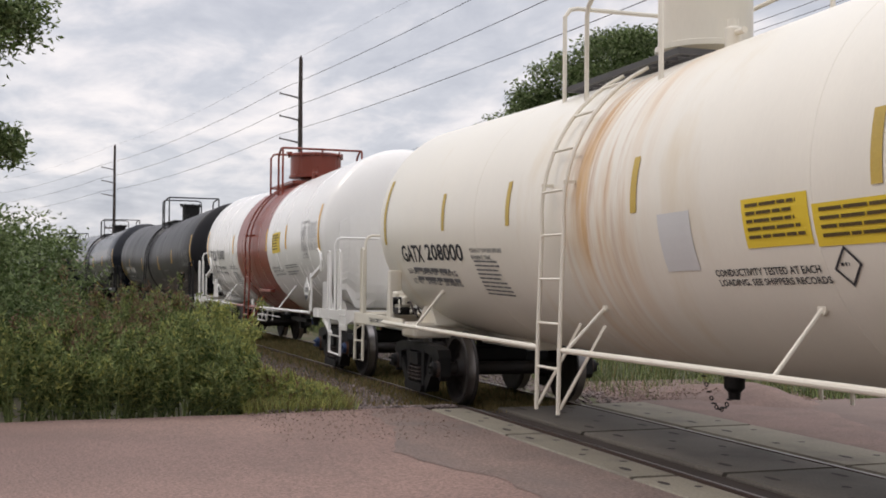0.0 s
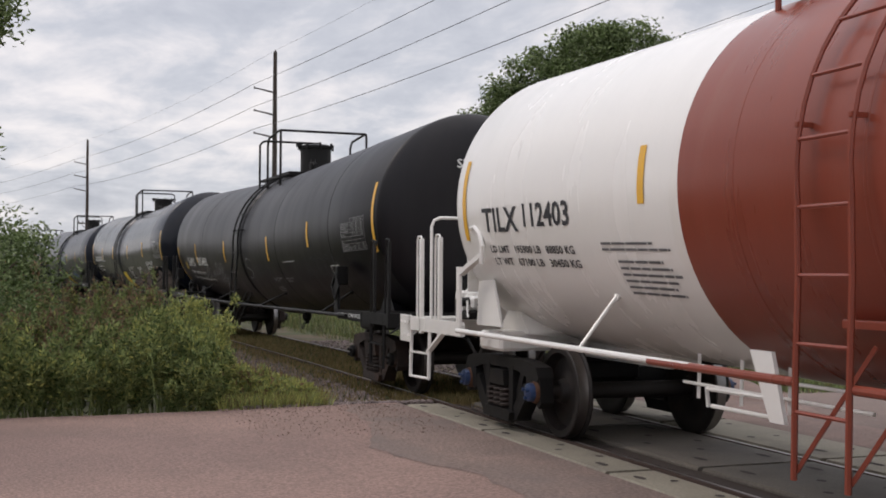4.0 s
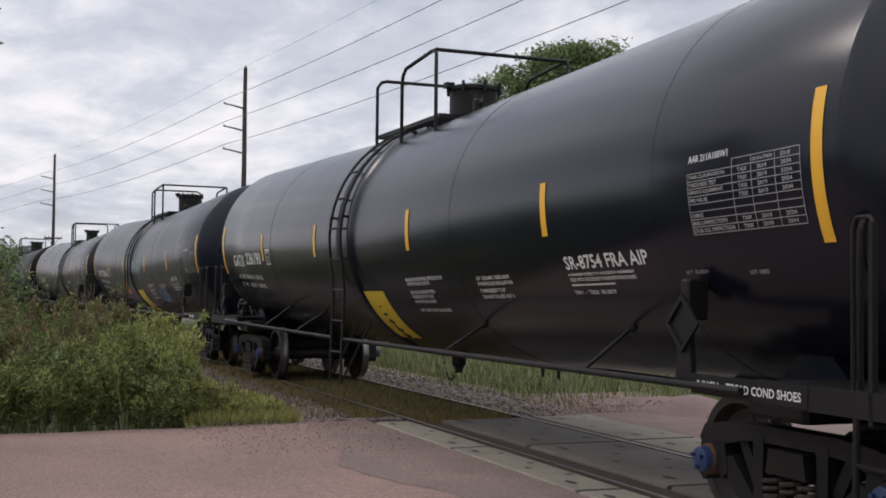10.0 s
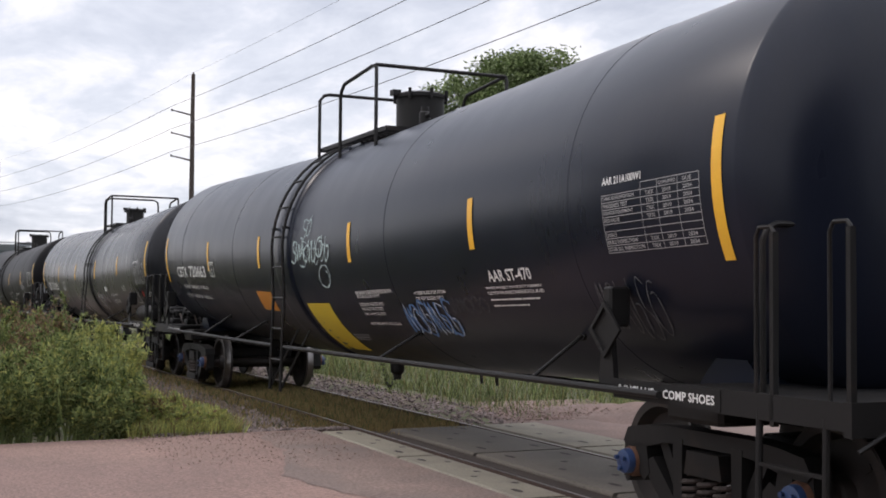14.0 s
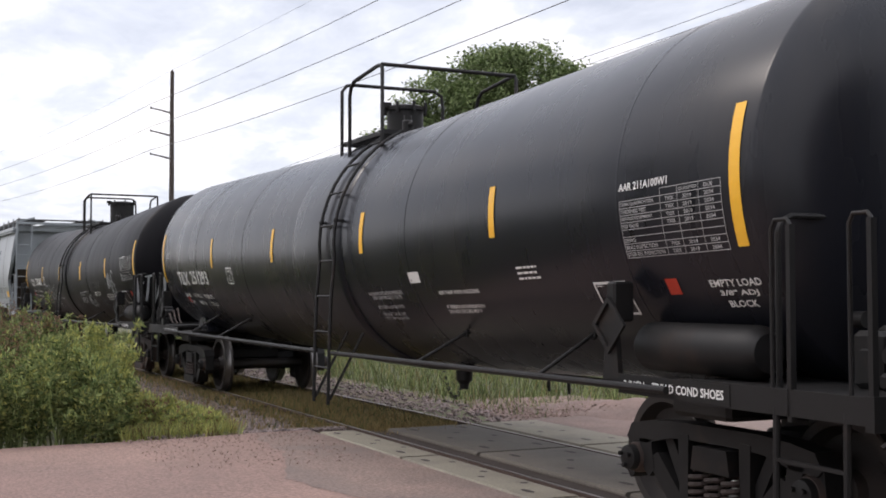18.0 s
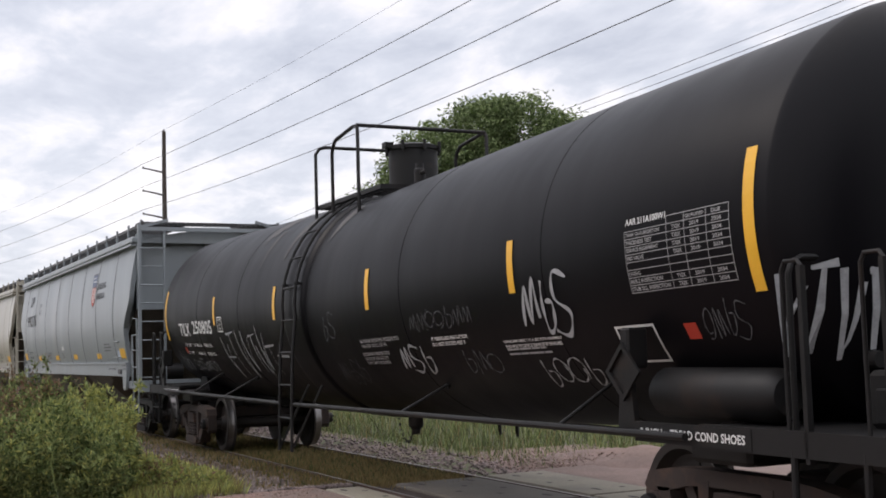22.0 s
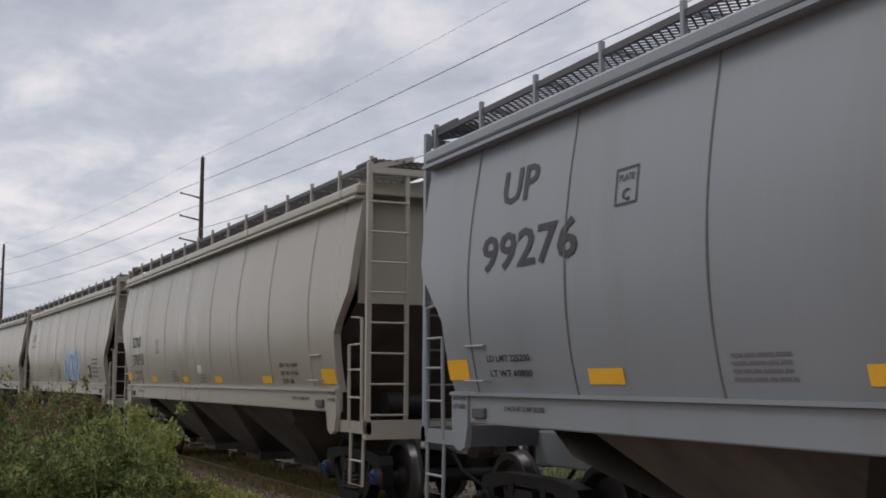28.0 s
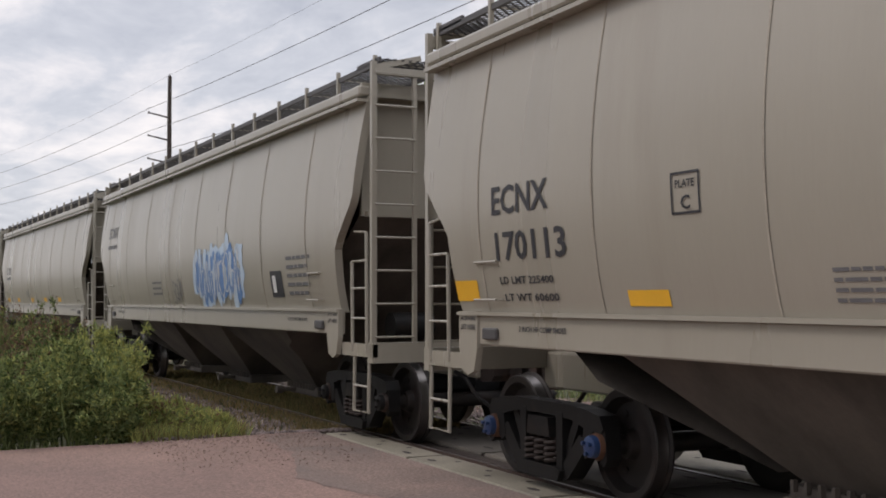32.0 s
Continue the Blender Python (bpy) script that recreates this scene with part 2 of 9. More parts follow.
M_YELLOW_OLD = mat("faded_yellow_sheet", (0.48, 0.34, 0.075), 0.6, vary=0.2, scale=4, fine=60, bump=0.05)
M_YELLOW_SIGN = mat("yellow_warning_sheet", (0.72, 0.52, 0.04), 0.5, vary=0.08, scale=4, fine=60, bump=0.03)
M_ORANGE_SIGN = mat("orange_warning_sheet", (0.62, 0.24, 0.03), 0.5, vary=0.08, scale=4, fine=60, bump=0.03)
M_INK_WHITE = mat("white_lettering_paint", (0.62, 0.62, 0.60), 0.55, vary=0.15, scale=8, fine=90, bump=0.0)
M_INK_DIM = mat("worn_white_lettering", (0.30, 0.30, 0.30), 0.6, vary=0.3, scale=8, fine=90, bump=0.0)
M_INK_BLACK = mat("black_lettering_paint", (0.025, 0.025, 0.03), 0.55, vary=0.15, scale=8, fine=90, bump=0.0)
M_INK_GREY = mat("faded_grey_lettering", (0.12, 0.12, 0.125), 0.6, vary=0.2, scale=8, fine=90, bump=0.0)
M_TAG_WHITE = mat("white_spray_paint", (0.30, 0.31, 0.315), 0.7, vary=0.4, scale=9, fine=60, bump=0.0)
M_TAG_PALE = mat("pale_green_spray_paint", (0.36, 0.46, 0.45), 0.7, vary=0.25, scale=9, fine=60, bump=0.0)
M_TAG_DIM = mat("faint_grey_spray_paint", (0.085, 0.09, 0.095), 0.7, vary=0.4, scale=9, fine=60, bump=0.0)
M_TAG_BLUE = mat("blue_spray_paint", (0.10, 0.21, 0.42), 0.6, vary=0.3, scale=5, fine=50, bump=0.0)
M_TAG_LIGHT = mat("light_blue_spray_paint", (0.42, 0.52, 0.62), 0.6, vary=0.25, scale=5, fine=50, bump=0.0)
M_CAP_BLUE = mat("blue_bearing_cap", (0.018, 0.042, 0.115), 0.4, vary=0.3, scale=12, fine=60, bump=0.1)
M_BRASS = mat("orange_rust_collar", (0.085, 0.036, 0.018), 0.8, vary=0.3, scale=12, fine=60, bump=0.2)
M_RED_TAG = mat("red_tag_paint", (0.42, 0.04, 0.02), 0.5, vary=0.1, scale=8, fine=60, bump=0.0)
M_UP = mat("blue_grey_hopper_paint", (0.205, 0.226, 0.238), 0.34, vary=0.07, scale=1.1, fine=25, bump=0.03, stain=(0.175, 0.175, 0.17), stain_at=(0.56, 0.9), stain_scale=0.8, stretch=(1.8, 1, 0.2))
M_BEIGE = mat("beige_grey_hopper_paint", (0.305, 0.281, 0.232), 0.30, vary=0.06, scale=1.1, fine=25, bump=0.03, stain=(0.245, 0.215, 0.17), stain_at=(0.58, 0.9), stain_scale=0.8, stretch=(1.8, 1, 0.2))
M_SEAM_UP = mat("grimy_weld_seam_grey", (0.115, 0.112, 0.105), 0.7, vary=0.4, scale=3, fine=40, bump=0.1)
M_SEAM_BEIGE = mat("grimy_weld_seam_beige", (0.331, 0.297, 0.243), 0.7, vary=0.3, scale=3, fine=40, bump=0.1)
M_GRATE = mat("galvanised_grating", (0.075, 0.072, 0.072), 0.6, metal=0.2, vary=0.2, scale=6, fine=50, bump=0.1)
# dirty car paint, with the shade under the car put into its colour
M_HOP_DARK = mat("dirty_bay_paint_with_shade", (0.105, 0.089, 0.075), 0.75, vary=0.25, scale=1.5, fine=30, bump=0.1, stain=(0.03, 0.026, 0.023), stain_at=(0.42, 0.72), stain_scale=1.0, stretch=(1, 1, 0.3))

M_PAVE = mat("pinkish_chip_seal_road", (0.212, 0.137, 0.114), 0.92, vary=0.30, scale=0.55, fine=38, bump=0.8, bump_dist=0.008, stain=(0.166, 0.110, 0.092), stain_at=(0.5, 0.85), stain_scale=0.5, gain=5.0)
M_ASPH = mat("old_grey_asphalt_patch", (0.182, 0.128, 0.107), 0.92, vary=0.36, scale=1.6, fine=32, bump=0.8, bump_dist=0.010, stain=(0.128, 0.102, 0.092), stain_at=(0.45, 0.75), stain_scale=0.9, gain=4.5)
M_PANEL = mat("concrete_crossing_panel", (0.221, 0.198, 0.154), 0.85, vary=0.20, scale=2.5, fine=40, bump=0.3, stain=(0.134, 0.115, 0.095), stain_at=(0.5, 0.8), stain_scale=1.3, per_object=0.14, gain=3.5)
M_PANEL_DARK = mat("oily_concrete_crossing_panel", (0.111, 0.097, 0.081), 0.82, vary=0.22, scale=2.5, fine=40, bump=0.3, stain=(0.061, 0.053, 0.047), stain_at=(0.46, 0.8), stain_scale=1.1, per_object=0.12, gain=3.5)
M_RUBBER = mat("dark_flangeway_filler", (0.038, 0.026, 0.021), 0.9, vary=0.3, scale=4, fine=40, bump=0.3)
M_RAIL = mat("rusty_rail_web", (0.050, 0.029, 0.021), 0.85, vary=0.3, scale=5, fine=50, bump=0.2)
M_TIE = mat("weathered_tie_wood", (0.075, 0.060, 0.050), 0.95, vary=0.35, scale=3, fine=40, bump=0.5, stretch=(1, 0.2, 1))
M_STONE = mat("mixed_ballast_stone", (0.183, 0.144, 0.133), 0.9, vary=0.2, scale=8, fine=50, bump=0.3, per_island=0.45)
M_FIELD = mat("rough_grass_field", (0.066, 0.068, 0.034), 0.95, vary=0.35, scale=0.5, fine=14, bump=0.8, bump_dist=0.03, stain=(0.105, 0.085, 0.050), stain_at=(0.52, 0.7), stain_scale=0.4)
M_STONE_PINK = mat("pink_gravel_stone", (0.252, 0.181, 0.152), 0.9, vary=0.2, scale=8, fine=50, bump=0.3, per_island=0.30)
M_GROUND = mat("dry_dirt_and_grass_ground", (0.128, 0.095, 0.058), 0.95, vary=0.3, scale=0.6, fine=20, bump=0.6, bump_dist=0.02, stain=(0.072, 0.081, 0.030), stain_at=(0.42, 0.6), stain_scale=0.5)
M_GRAVEL = mat("pink_gravel_dirt", (0.184, 0.124, 0.104), 0.95, vary=0.3, scale=2.0, fine=35, bump=0.7, bump_dist=0.015, stain=(0.119, 0.086, 0.072), stain_at=(0.5, 0.75), stain_scale=1.0, gain=3.5)
M_CONC_FAR = mat("pale_worn_concrete_road", (0.155, 0.111, 0.094), 0.9, vary=0.2, scale=1.5, fine=40, bump=0.4, stain=(0.119, 0.083, 0.069), stain_at=(0.45, 0.7), stain_scale=0.8, gain=3.5)
M_LINE = mat("dark_joint_and_crack", (0.036, 0.027, 0.024), 0.95, vary=0.3, scale=4, fine=40, bump=0.2)
M_CRACK = mat("dirt_filled_crack", (0.071, 0.053, 0.046), 0.95, vary=0.35, scale=9, fine=60, bump=0.2)
M_POLE = mat("weathered_pole_wood", (0.055, 0.042, 0.036), 0.9, vary=0.3, scale=3, fine=30, bump=0.4, stretch=(1, 1, 0.1))
M_ARM = mat("grey_fibreglass_arm", (0.16, 0.15, 0.15), 0.6, vary=0.1, scale=8, fine=50, bump=0.05)
M_WIRE = mat("dull_aluminium_wire", (0.11, 0.11, 0.12), 0.55, metal=0.3, vary=0.05, scale=8, fine=50, bump=0.0)
M_BARK = mat("grey_brown_bark", (0.11, 0.085, 0.065), 0.95, vary=0.3, scale=5, fine=40, bump=0.6, stretch=(1, 1, 0.3))

M_BED = mat("dusty_ballast_fines", (0.185, 0.140, 0.120), 0.95, vary=0.4, scale=2.0, fine=30, bump=0.7, bump_dist=0.015, stain=(0.12, 0.105, 0.06), stain_at=(0.45, 0.65), stain_scale=1.2, gain=3.5)
M_RAIL_TOP = mat("worn_rail_head", (0.24, 0.22, 0.21), 0.40, metal=0.9, vary=0.2, scale=6, fine=60, bump=0.1)


def leaf(name, base, spread):
    """Leaf skin that also lets some light through."""
    m = mat(name, base, 0.6, vary=0.18, scale=0.9, fine=30, bump=0.0, per_island=spread, spec=0.25)
    n, l = m.node_tree.nodes, m.node_tree.links
    p, o = n["Principled BSDF"], n["Material Output"]
    t = n.new("ShaderNodeBsdfTranslucent")
    l.new(p.inputs["Base Color"].links[0].from_socket, t.inputs["Color"])
    mx = n.new("ShaderNodeMixShader")
    mx.inputs[0].default_value = 0.38
    l.new(p.outputs[0], mx.inputs[1])
    l.new(t.outputs[0], mx.inputs[2])
    l.new(mx.outputs[0], o.inputs["Surface"])
    return m


M_LEAF_TREE = leaf("cottonwood_leaf", (0.185, 0.235, 0.105), 0.45)
M_LEAF_DARK = leaf("dark_shrub_leaf", (0.085, 0.125, 0.042), 0.4)
M_LEAF_WEED = leaf("kochia_weed_leaf", (0.225, 0.270, 0.105), 0.40)
M_LEAF_LIGHT = leaf("yellow_green_weed_leaf", (0.370, 0.375, 0.125), 0.40)
M_LEAF_BROWN = leaf("seeding_brown_weed_head", (0.215, 0.130, 0.085), 0.35)
M_GRASS = leaf("dry_grass_blade", (0.200, 0.150, 0.066), 0.4)
M_GRASS_FAR = leaf("green_grass_blade", (0.070, 0.092, 0.032), 0.35)

# ---- mesh building ----
class Mesh:
    """Collects vertices and faces of one part."""

    def __init__(self):
        self.v, self.f, self.mi = [], [], []
        self.slot = 0

    def add(self, verts, faces):
        o = len(self.v)
        self.v.extend(tuple(p) for p in verts)
        self.f.extend(tuple(i + o for i in q) for q in faces)
        self.mi.extend([self.slot] * len(faces))
        return self

    def box(self, x0, x1, y0, y1, z0, z1, bevel=0.0):
        b = min(bevel, 0.45 * min(abs(x1 - x0), abs(y1 - y0), abs(z1 - z0)))
        if b <= 0:
            v = [(x, y, z) for x in (x0, x1) for y in (y0, y1) for z in (z0, z1)]
            return self.add(v, [(0, 1, 3, 2), (4, 6, 7, 5), (0, 4, 5, 1), (2, 3, 7, 6), (0, 2, 6, 4), (1, 5, 7, 3)])
        # chamfered on the edges that run along z and round the top
        ring = [(x0 + b, y0), (x1 - b, y0), (x1, y0 + b), (x1, y1 - b), (x1 - b, y1), (x0 + b, y1), (x0, y1 - b), (x0, y0 + b)]
        cx, cy = (x0 + x1) / 2, (y0 + y1) / 2

        def inset(p):
            return (p[0] + (b if p[0] < cx else -b) * 0.7, p[1] + (b if p[1] < cy else -b) * 0.7)
        v = [(*inset(p), z0) for p in ring] + [(*p, z0 + b) for p in ring] + [(*p, z1 - b) for p in ring] + [(*inset(p), z1) for p in ring]
        f = [tuple(range(7, -1, -1)), tuple(range(24, 32))]
        for k in range(3):
            for i in range(8):
                j = (i + 1) % 8
                f.append((8 * k + i, 8 * k + j, 8 * k + 8 + j, 8 * k + 8 + i))
        return self.add(v, f)

    def tube(self, pts, r, n=8, close=False, caps=True):
        """A round bar along points."""
        P = [Vector(p) for p in pts]
        k = len(P)
        rings, ref = [], None
        for i in range(k):
            a, b = P[i - 1] if (i or close) else P[i], P[(i + 1) % k] if (i < k - 1 or close) else P[i]
            d = (b - a).normalized()
            if ref is None:
                ref = d.cross(Vector((0, 0, 1)))
                if ref.length < 0.1:
                    ref = d.cross(Vector((0, 1, 0)))
            ref = (ref - d * ref.dot(d)).normalized()
            o = d.cross(ref)
            rr = r[i] if isinstance(r, (list, tuple)) else r
            rings.append([P[i] + (ref * math.cos(2 * math.pi * j / n) + o * math.sin(2 * math.pi * j / n)) * rr for j in range(n)])
        f = []
        for i in range(k if close else k - 1):
            for j in range(n):
                m, q = (j + 1) % n, (i + 1) % k
                f.append((i * n + j, q * n + j, q * n + m, i * n + m))
        if caps and not close:
            f += [tuple(range(n)), tuple(range(k * n - 1, (k - 1) * n - 1, -1))]
        return self.add([p for ring in rings for p in ring], f)

    def bar(self, a, b, w, h):
        """A flat bar of section w (sideways) by h (upwards) from a to b."""
        a, b = Vector(a), Vector(b)
        d = (b - a).normalized()
        s = d.cross(Vector((0, 0, 1)))
        s = Vector((0, 1, 0)) if s.length < 0.05 else s.normalized()
        u = s.cross(d)
        v = [p + s * (w / 2 * i) + u * (h / 2 * j) for p in (a, b) for i in (-1, 1) for j in (-1, 1)]
        return self.add(v, [(0, 1, 3, 2), (4, 6, 7, 5), (0, 4, 5, 1), (2, 3, 7, 6), (0, 2, 6, 4), (1, 5, 7, 3)])

    def turned(self, profile, n=32, axis="x", at=(0, 0, 0), close=False):
        """A solid of revolution: profile of (along, radius) pairs."""
        v, f = [], []
        for a, r in profile:
            for j in range(n):
                t = 2 * math.pi * j / n
                c, s = r * math.cos(t), r * math.sin(t)
                p = {"x": (a, c, s), "y": (s, a, c), "z": (c, s, a)}[axis]
                v.append((p[0] + at[0], p[1] + at[1], p[2] + at[2]))
        k = len(profile)
        for i in range(k if close else k - 1):
            q = (i + 1) % k
            for j in range(n):
                m = (j + 1) % n
                f.append((i * n + j, i * n + m, q * n + m, q * n + j))
        if not close:
            if profile[0][1] > 1e-4:
                f.append(tuple(range(n - 1, -1, -1)))
            if profile[-1][1] > 1e-4:
                f.append(tuple(range((k - 1) * n, k * n)))
        return self.add(v, f)

    def slab(self, outline, y0, y1):
        """An outline in x and z, given thickness along y."""
        n = len(outline)
        v = [(x, y0, z) for x, z in outline] + [(x, y1, z) for x, z in outline]
        f = [tuple(range(n)), tuple(range(2 * n - 1, n - 1, -1))]
        f += [(i, i + n, (i + 1) % n + n, (i + 1) % n) for i in range(n)]
        return self.add(v, f)

    def data(self, name, *mats, smooth=True, angle=32):
        me = bpy.data.meshes.new(name)
        me.from_pydata(self.v, [], self.f)
        for m in mats:
            me.materials.append(m)
        if len(mats) > 1:
            me.polygons.foreach_set("material_index", self.mi)
        bm = bmesh.new()
        bm.from_mesh(me)
        bmesh.ops.recalc_face_normals(bm, faces=bm.faces)
        bm.to_mesh(me)
        bm.free()
        if smooth:
            me.shade_smooth()
            me.set_sharp_from_angle(angle=radians(angle))
        return me


def part(name, data, parent, label="", m=None):
    ob = new(name, data)
    ob.parent = parent
    if m is not None:
        ob.matrix_basis = m
    return tagged(ob, label) if label else ob


def raw(name, verts, faces, *mats, smooth=False):
    """A joined mesh straight from lists, for large counts of loose pieces."""
    me = bpy.data.meshes.new(name)
    me.from_pydata(verts, [], faces)
    for m in mats:
        me.materials.append(m)
    if smooth:
        me.shade_smooth()
    return me


# ---- the curve of the track ----
R_NEAR, OC, X_J, Y_J = 660.0, 0.858, -9.63, 5.003
Y_CEN = Y_J - R_NEAR


def on_track(s, v=0.0, z=0.0):
    """The place at arc s along the track and v across it from its middle (positive away from the camera)."""
    th, r = s / R_NEAR, R_NEAR + OC + v
    return (X_J + r * math.sin(th), Y_CEN + r * math.cos(th), z)


def track_pose(s, z=0.0, ry=0.0):
    x, y, _ = on_track(s)
    return pose(x, y, z, 0, ry, -math.degrees(s / R_NEAR))


def moved(t):
    """How far the train has come by t seconds."""
    q = t / 16
    return 4.92373 * t + 1.24646 * q ** 2 - 2.27238 * q ** 3 + 0.55601 * q ** 4

# ---- ground, road, crossing and track ----
RG = random.Random(11)


def track_strip(v0, v1, s0, s1, z, z_low=None, step=1.0):
    """A band that follows the curve; a solid one when z_low is given."""
    n = max(1, int(abs(s1 - s0) / step))
    m = Mesh()
    for i in range(n):
        a, b = s0 + (s1 - s0) * i / n, s0 + (s1 - s0) * (i + 1) / n
        q = [on_track(a, v0, z), on_track(b, v0, z), on_track(b, v1, z), on_track(a, v1, z)]
        if z_low is None:
            m.add(q, [(0, 1, 2, 3)])
        else:
            w = [(x, y, z_low) for x, y, _ in q]
            f = [(0, 1, 2, 3), (0, 4, 5, 1), (2, 6, 7, 3)]
            if i == 0:
                f.append((0, 3, 7, 4))
            if i == n - 1:
                f.append((1, 5, 6, 2))
            m.add(q + w, f)
    return m


# one sheet of ground out to the horizon, finer near the track
def ground_height(x, y):
    s = math.atan2(x - X_J, y - Y_CEN) * R_NEAR
    v = math.hypot(x - X_J, y - Y_CEN) - R_NEAR - OC
    if s > -5.0 and x > -14.6 and s < 60 and -40 < v < 16:
        return -0.30
    h = -0.24 + 0.05 * noise.noise((x * 0.3, y * 0.3, 0)) if abs(v) < 2.3 else -0.34 + 0.12 * noise.noise((x * 0.15, y * 0.15, 3))
    if v < -2.6 and s < -4:
        h += 0.18 * min(1, (-2.6 - v) / 2)
    return h


gx = sorted({-1500, -700, -350, -200, *range(-140, -40, 10), *(x * 1.0 for x in range(-40, 26, 1)), *range(26, 140, 12), 350, 900, 1500})
gy = sorted({-1500, -600, -250, -120, *range(-70, -20, 10), *(y * 1.0 for y in range(-20, 32, 1)), *range(32, 140, 12), 300, 700, 1500})
gv = [(x, y, ground_height(x, y)) for x in gx for y in gy]
nx, ny = len(gx), len(gy)
gf = [(i * ny + j, (i + 1) * ny + j, (i + 1) * ny + j + 1, i * ny + j + 1) for i in range(nx - 1) for j in range(ny - 1)]
tagged(new("ground", raw("ground", gv, gf, M_FIELD, smooth=True)), "dry dirt ground with patchy grass beside the track", "ground", kind="structure")

# near road: its edge towards the weeds runs square to the track
m = Mesh()
edge = []
for i in range(41):
    v = -30 + 28.67 * i / 40
    edge.append((-4.32 + 0.10 * noise.noise((v * 1.3, 4, 0)) + 0.07 * noise.noise((v * 4, 1, 0)) - (0.35 if v > -2.3 else 0) * min(1, (v + 2.3) * 2), v))
rows = []
for s, v in edge:
    cols = [s + (k / 24.0) ** 1.3 * (12.6 - s) for k in range(25)]
    rows.append([on_track(c, v, -0.024 + 0.002 * noise.noise((c * 0.7, v * 0.7, 2)) + 0.018 * min(1, max(0, (v + 6) / 4.6))) for c in cols])
flat = [p for r in rows for p in r]
fc = [(i * 25 + j, i * 25 + j + 1, (i + 1) * 25 + j + 1, (i + 1) * 25 + j) for i in range(40) for j in range(24)]
skirt = [(r[0][0] - 0.06, r[0][1], -0.4) for r in rows]
o = len(flat)
fc += [(i * 25, (i + 1) * 25, o + i + 1, o + i) for i in range(40)]
m.add(flat + skirt, fc)
near_road = tagged(new("road", m.data("road", M_PAVE)), "pinkish chip-seal road surface, worn and faintly cracked", "road", kind="structure")


def ragged(name, pts, z, material, label, amount=0.06, seed=0, parent=None):
    """A flat patch with an uneven outline, from a few corners in track coordinates."""
    out = []
    for (a, b) in zip(pts, pts[1:] + pts[:1]):
        n = max(2, int(math.dist(a, b) / 0.16))
        for k in range(n):
            t = k / n
            s, v = a[0] + (b[0] - a[0]) * t, a[1] + (b[1] - a[1]) * t
            am = amount * min(1, max(0, (abs(v) - 1.36) * 3))
            q = noise.noise((s * 2.3, v * 2.3, seed)) * am + noise.noise((s * 7, v * 7, seed + 5)) * am * 0.5
            out.append(on_track(s + q, v + noise.noise((s * 2.1, v * 2.6, seed + 9)) * am, z + 0.0039 * min(0, v + 1.4)))
    me = raw(name, out, [tuple(range(len(out)))], material)
    return me, out


me, _ = ragged("asphalt_patch", [(-4.25, -2.10), (-2.6, -2.25), (-0.9, -2.75), (0.5, -2.45), (1.0, -2.3), (3.2, -2.6), (6, -3.1), (12, -3.6), (12.4, -3.6), (12.4, -1.335), (8, -1.335), (1, -1.335), (-4.25, -1.335)], -0.002, M_ASPH, "", 0.15, 3)
tagged(new("asphalt_patch", me), "grey cracked asphalt strip along the crossing panels", "road", kind="structure")


def crack(pts, width, parent, seed):
    """A fine crack that wanders between points of the track plan."""
    v, f = [], []
    path = []
    pts = [(a - 0.3, b + 0.06) for a, b in pts]
    for (a, b) in zip(pts, pts[1:]):
        n = max(2, int(math.dist(a, b) / 0.07))
        path += [(a[0] + (b[0] - a[0]) * k / n, a[1] + (b[1] - a[1]) * k / n) for k in range(n)]
    path.append(pts[-1])
    for i, (s, w) in enumerate(path):
        j = noise.noise((s * 5, w * 5, seed)) * 0.05
        wd = 0.20 * width * (0.3 + 0.9 * abs(noise.noise((s * 9, w * 9, seed + 3))))
        z = 0.0005 + 0.0039 * min(0, w + j + 1.4)
        v += [on_track(s + j, w + j - wd, z), on_track(s + j, w + j + wd, z)]
        if i:
            f.append((2 * i - 2, 2 * i - 1, 2 * i + 1, 2 * i))
    part("crack", raw("crack", v, f, M_CRACK), parent, "fine wandering crack in the road")


for k, (pts, w) in enumerate([([(0.34, -1.84), (-0.1, -1.78), (-0.45, -1.82)], 0.006), ([(-2.2, -1.7), (-1.8, -2.0), (-1.9, -2.3)], 0.007), ([(-3.3, -1.95), (-2.4, -1.85), (-1.8, -1.72)], 0.007), ([(-3.0, -4.2), (-2.4, -4.3), (-2.5, -4.6)], 0.005)]):
    crack(pts, w, near_road, k)

# bed under the crossing, so that the gaps between panels show dark
tagged(new("crossing_bed", track_strip(-1.40, 1.78, -4.25, 12.6, -0.035, -0.3).data("crossing_bed", M_RUBBER, smooth=False)), "dark rubber and dirt between rails and crossing panels", "rail crossing", kind="structure")

# concrete crossing panels
JOINTS = [-4.16, -1.67, 1.06, 3.67, 6.28, 8.89, 11.5]


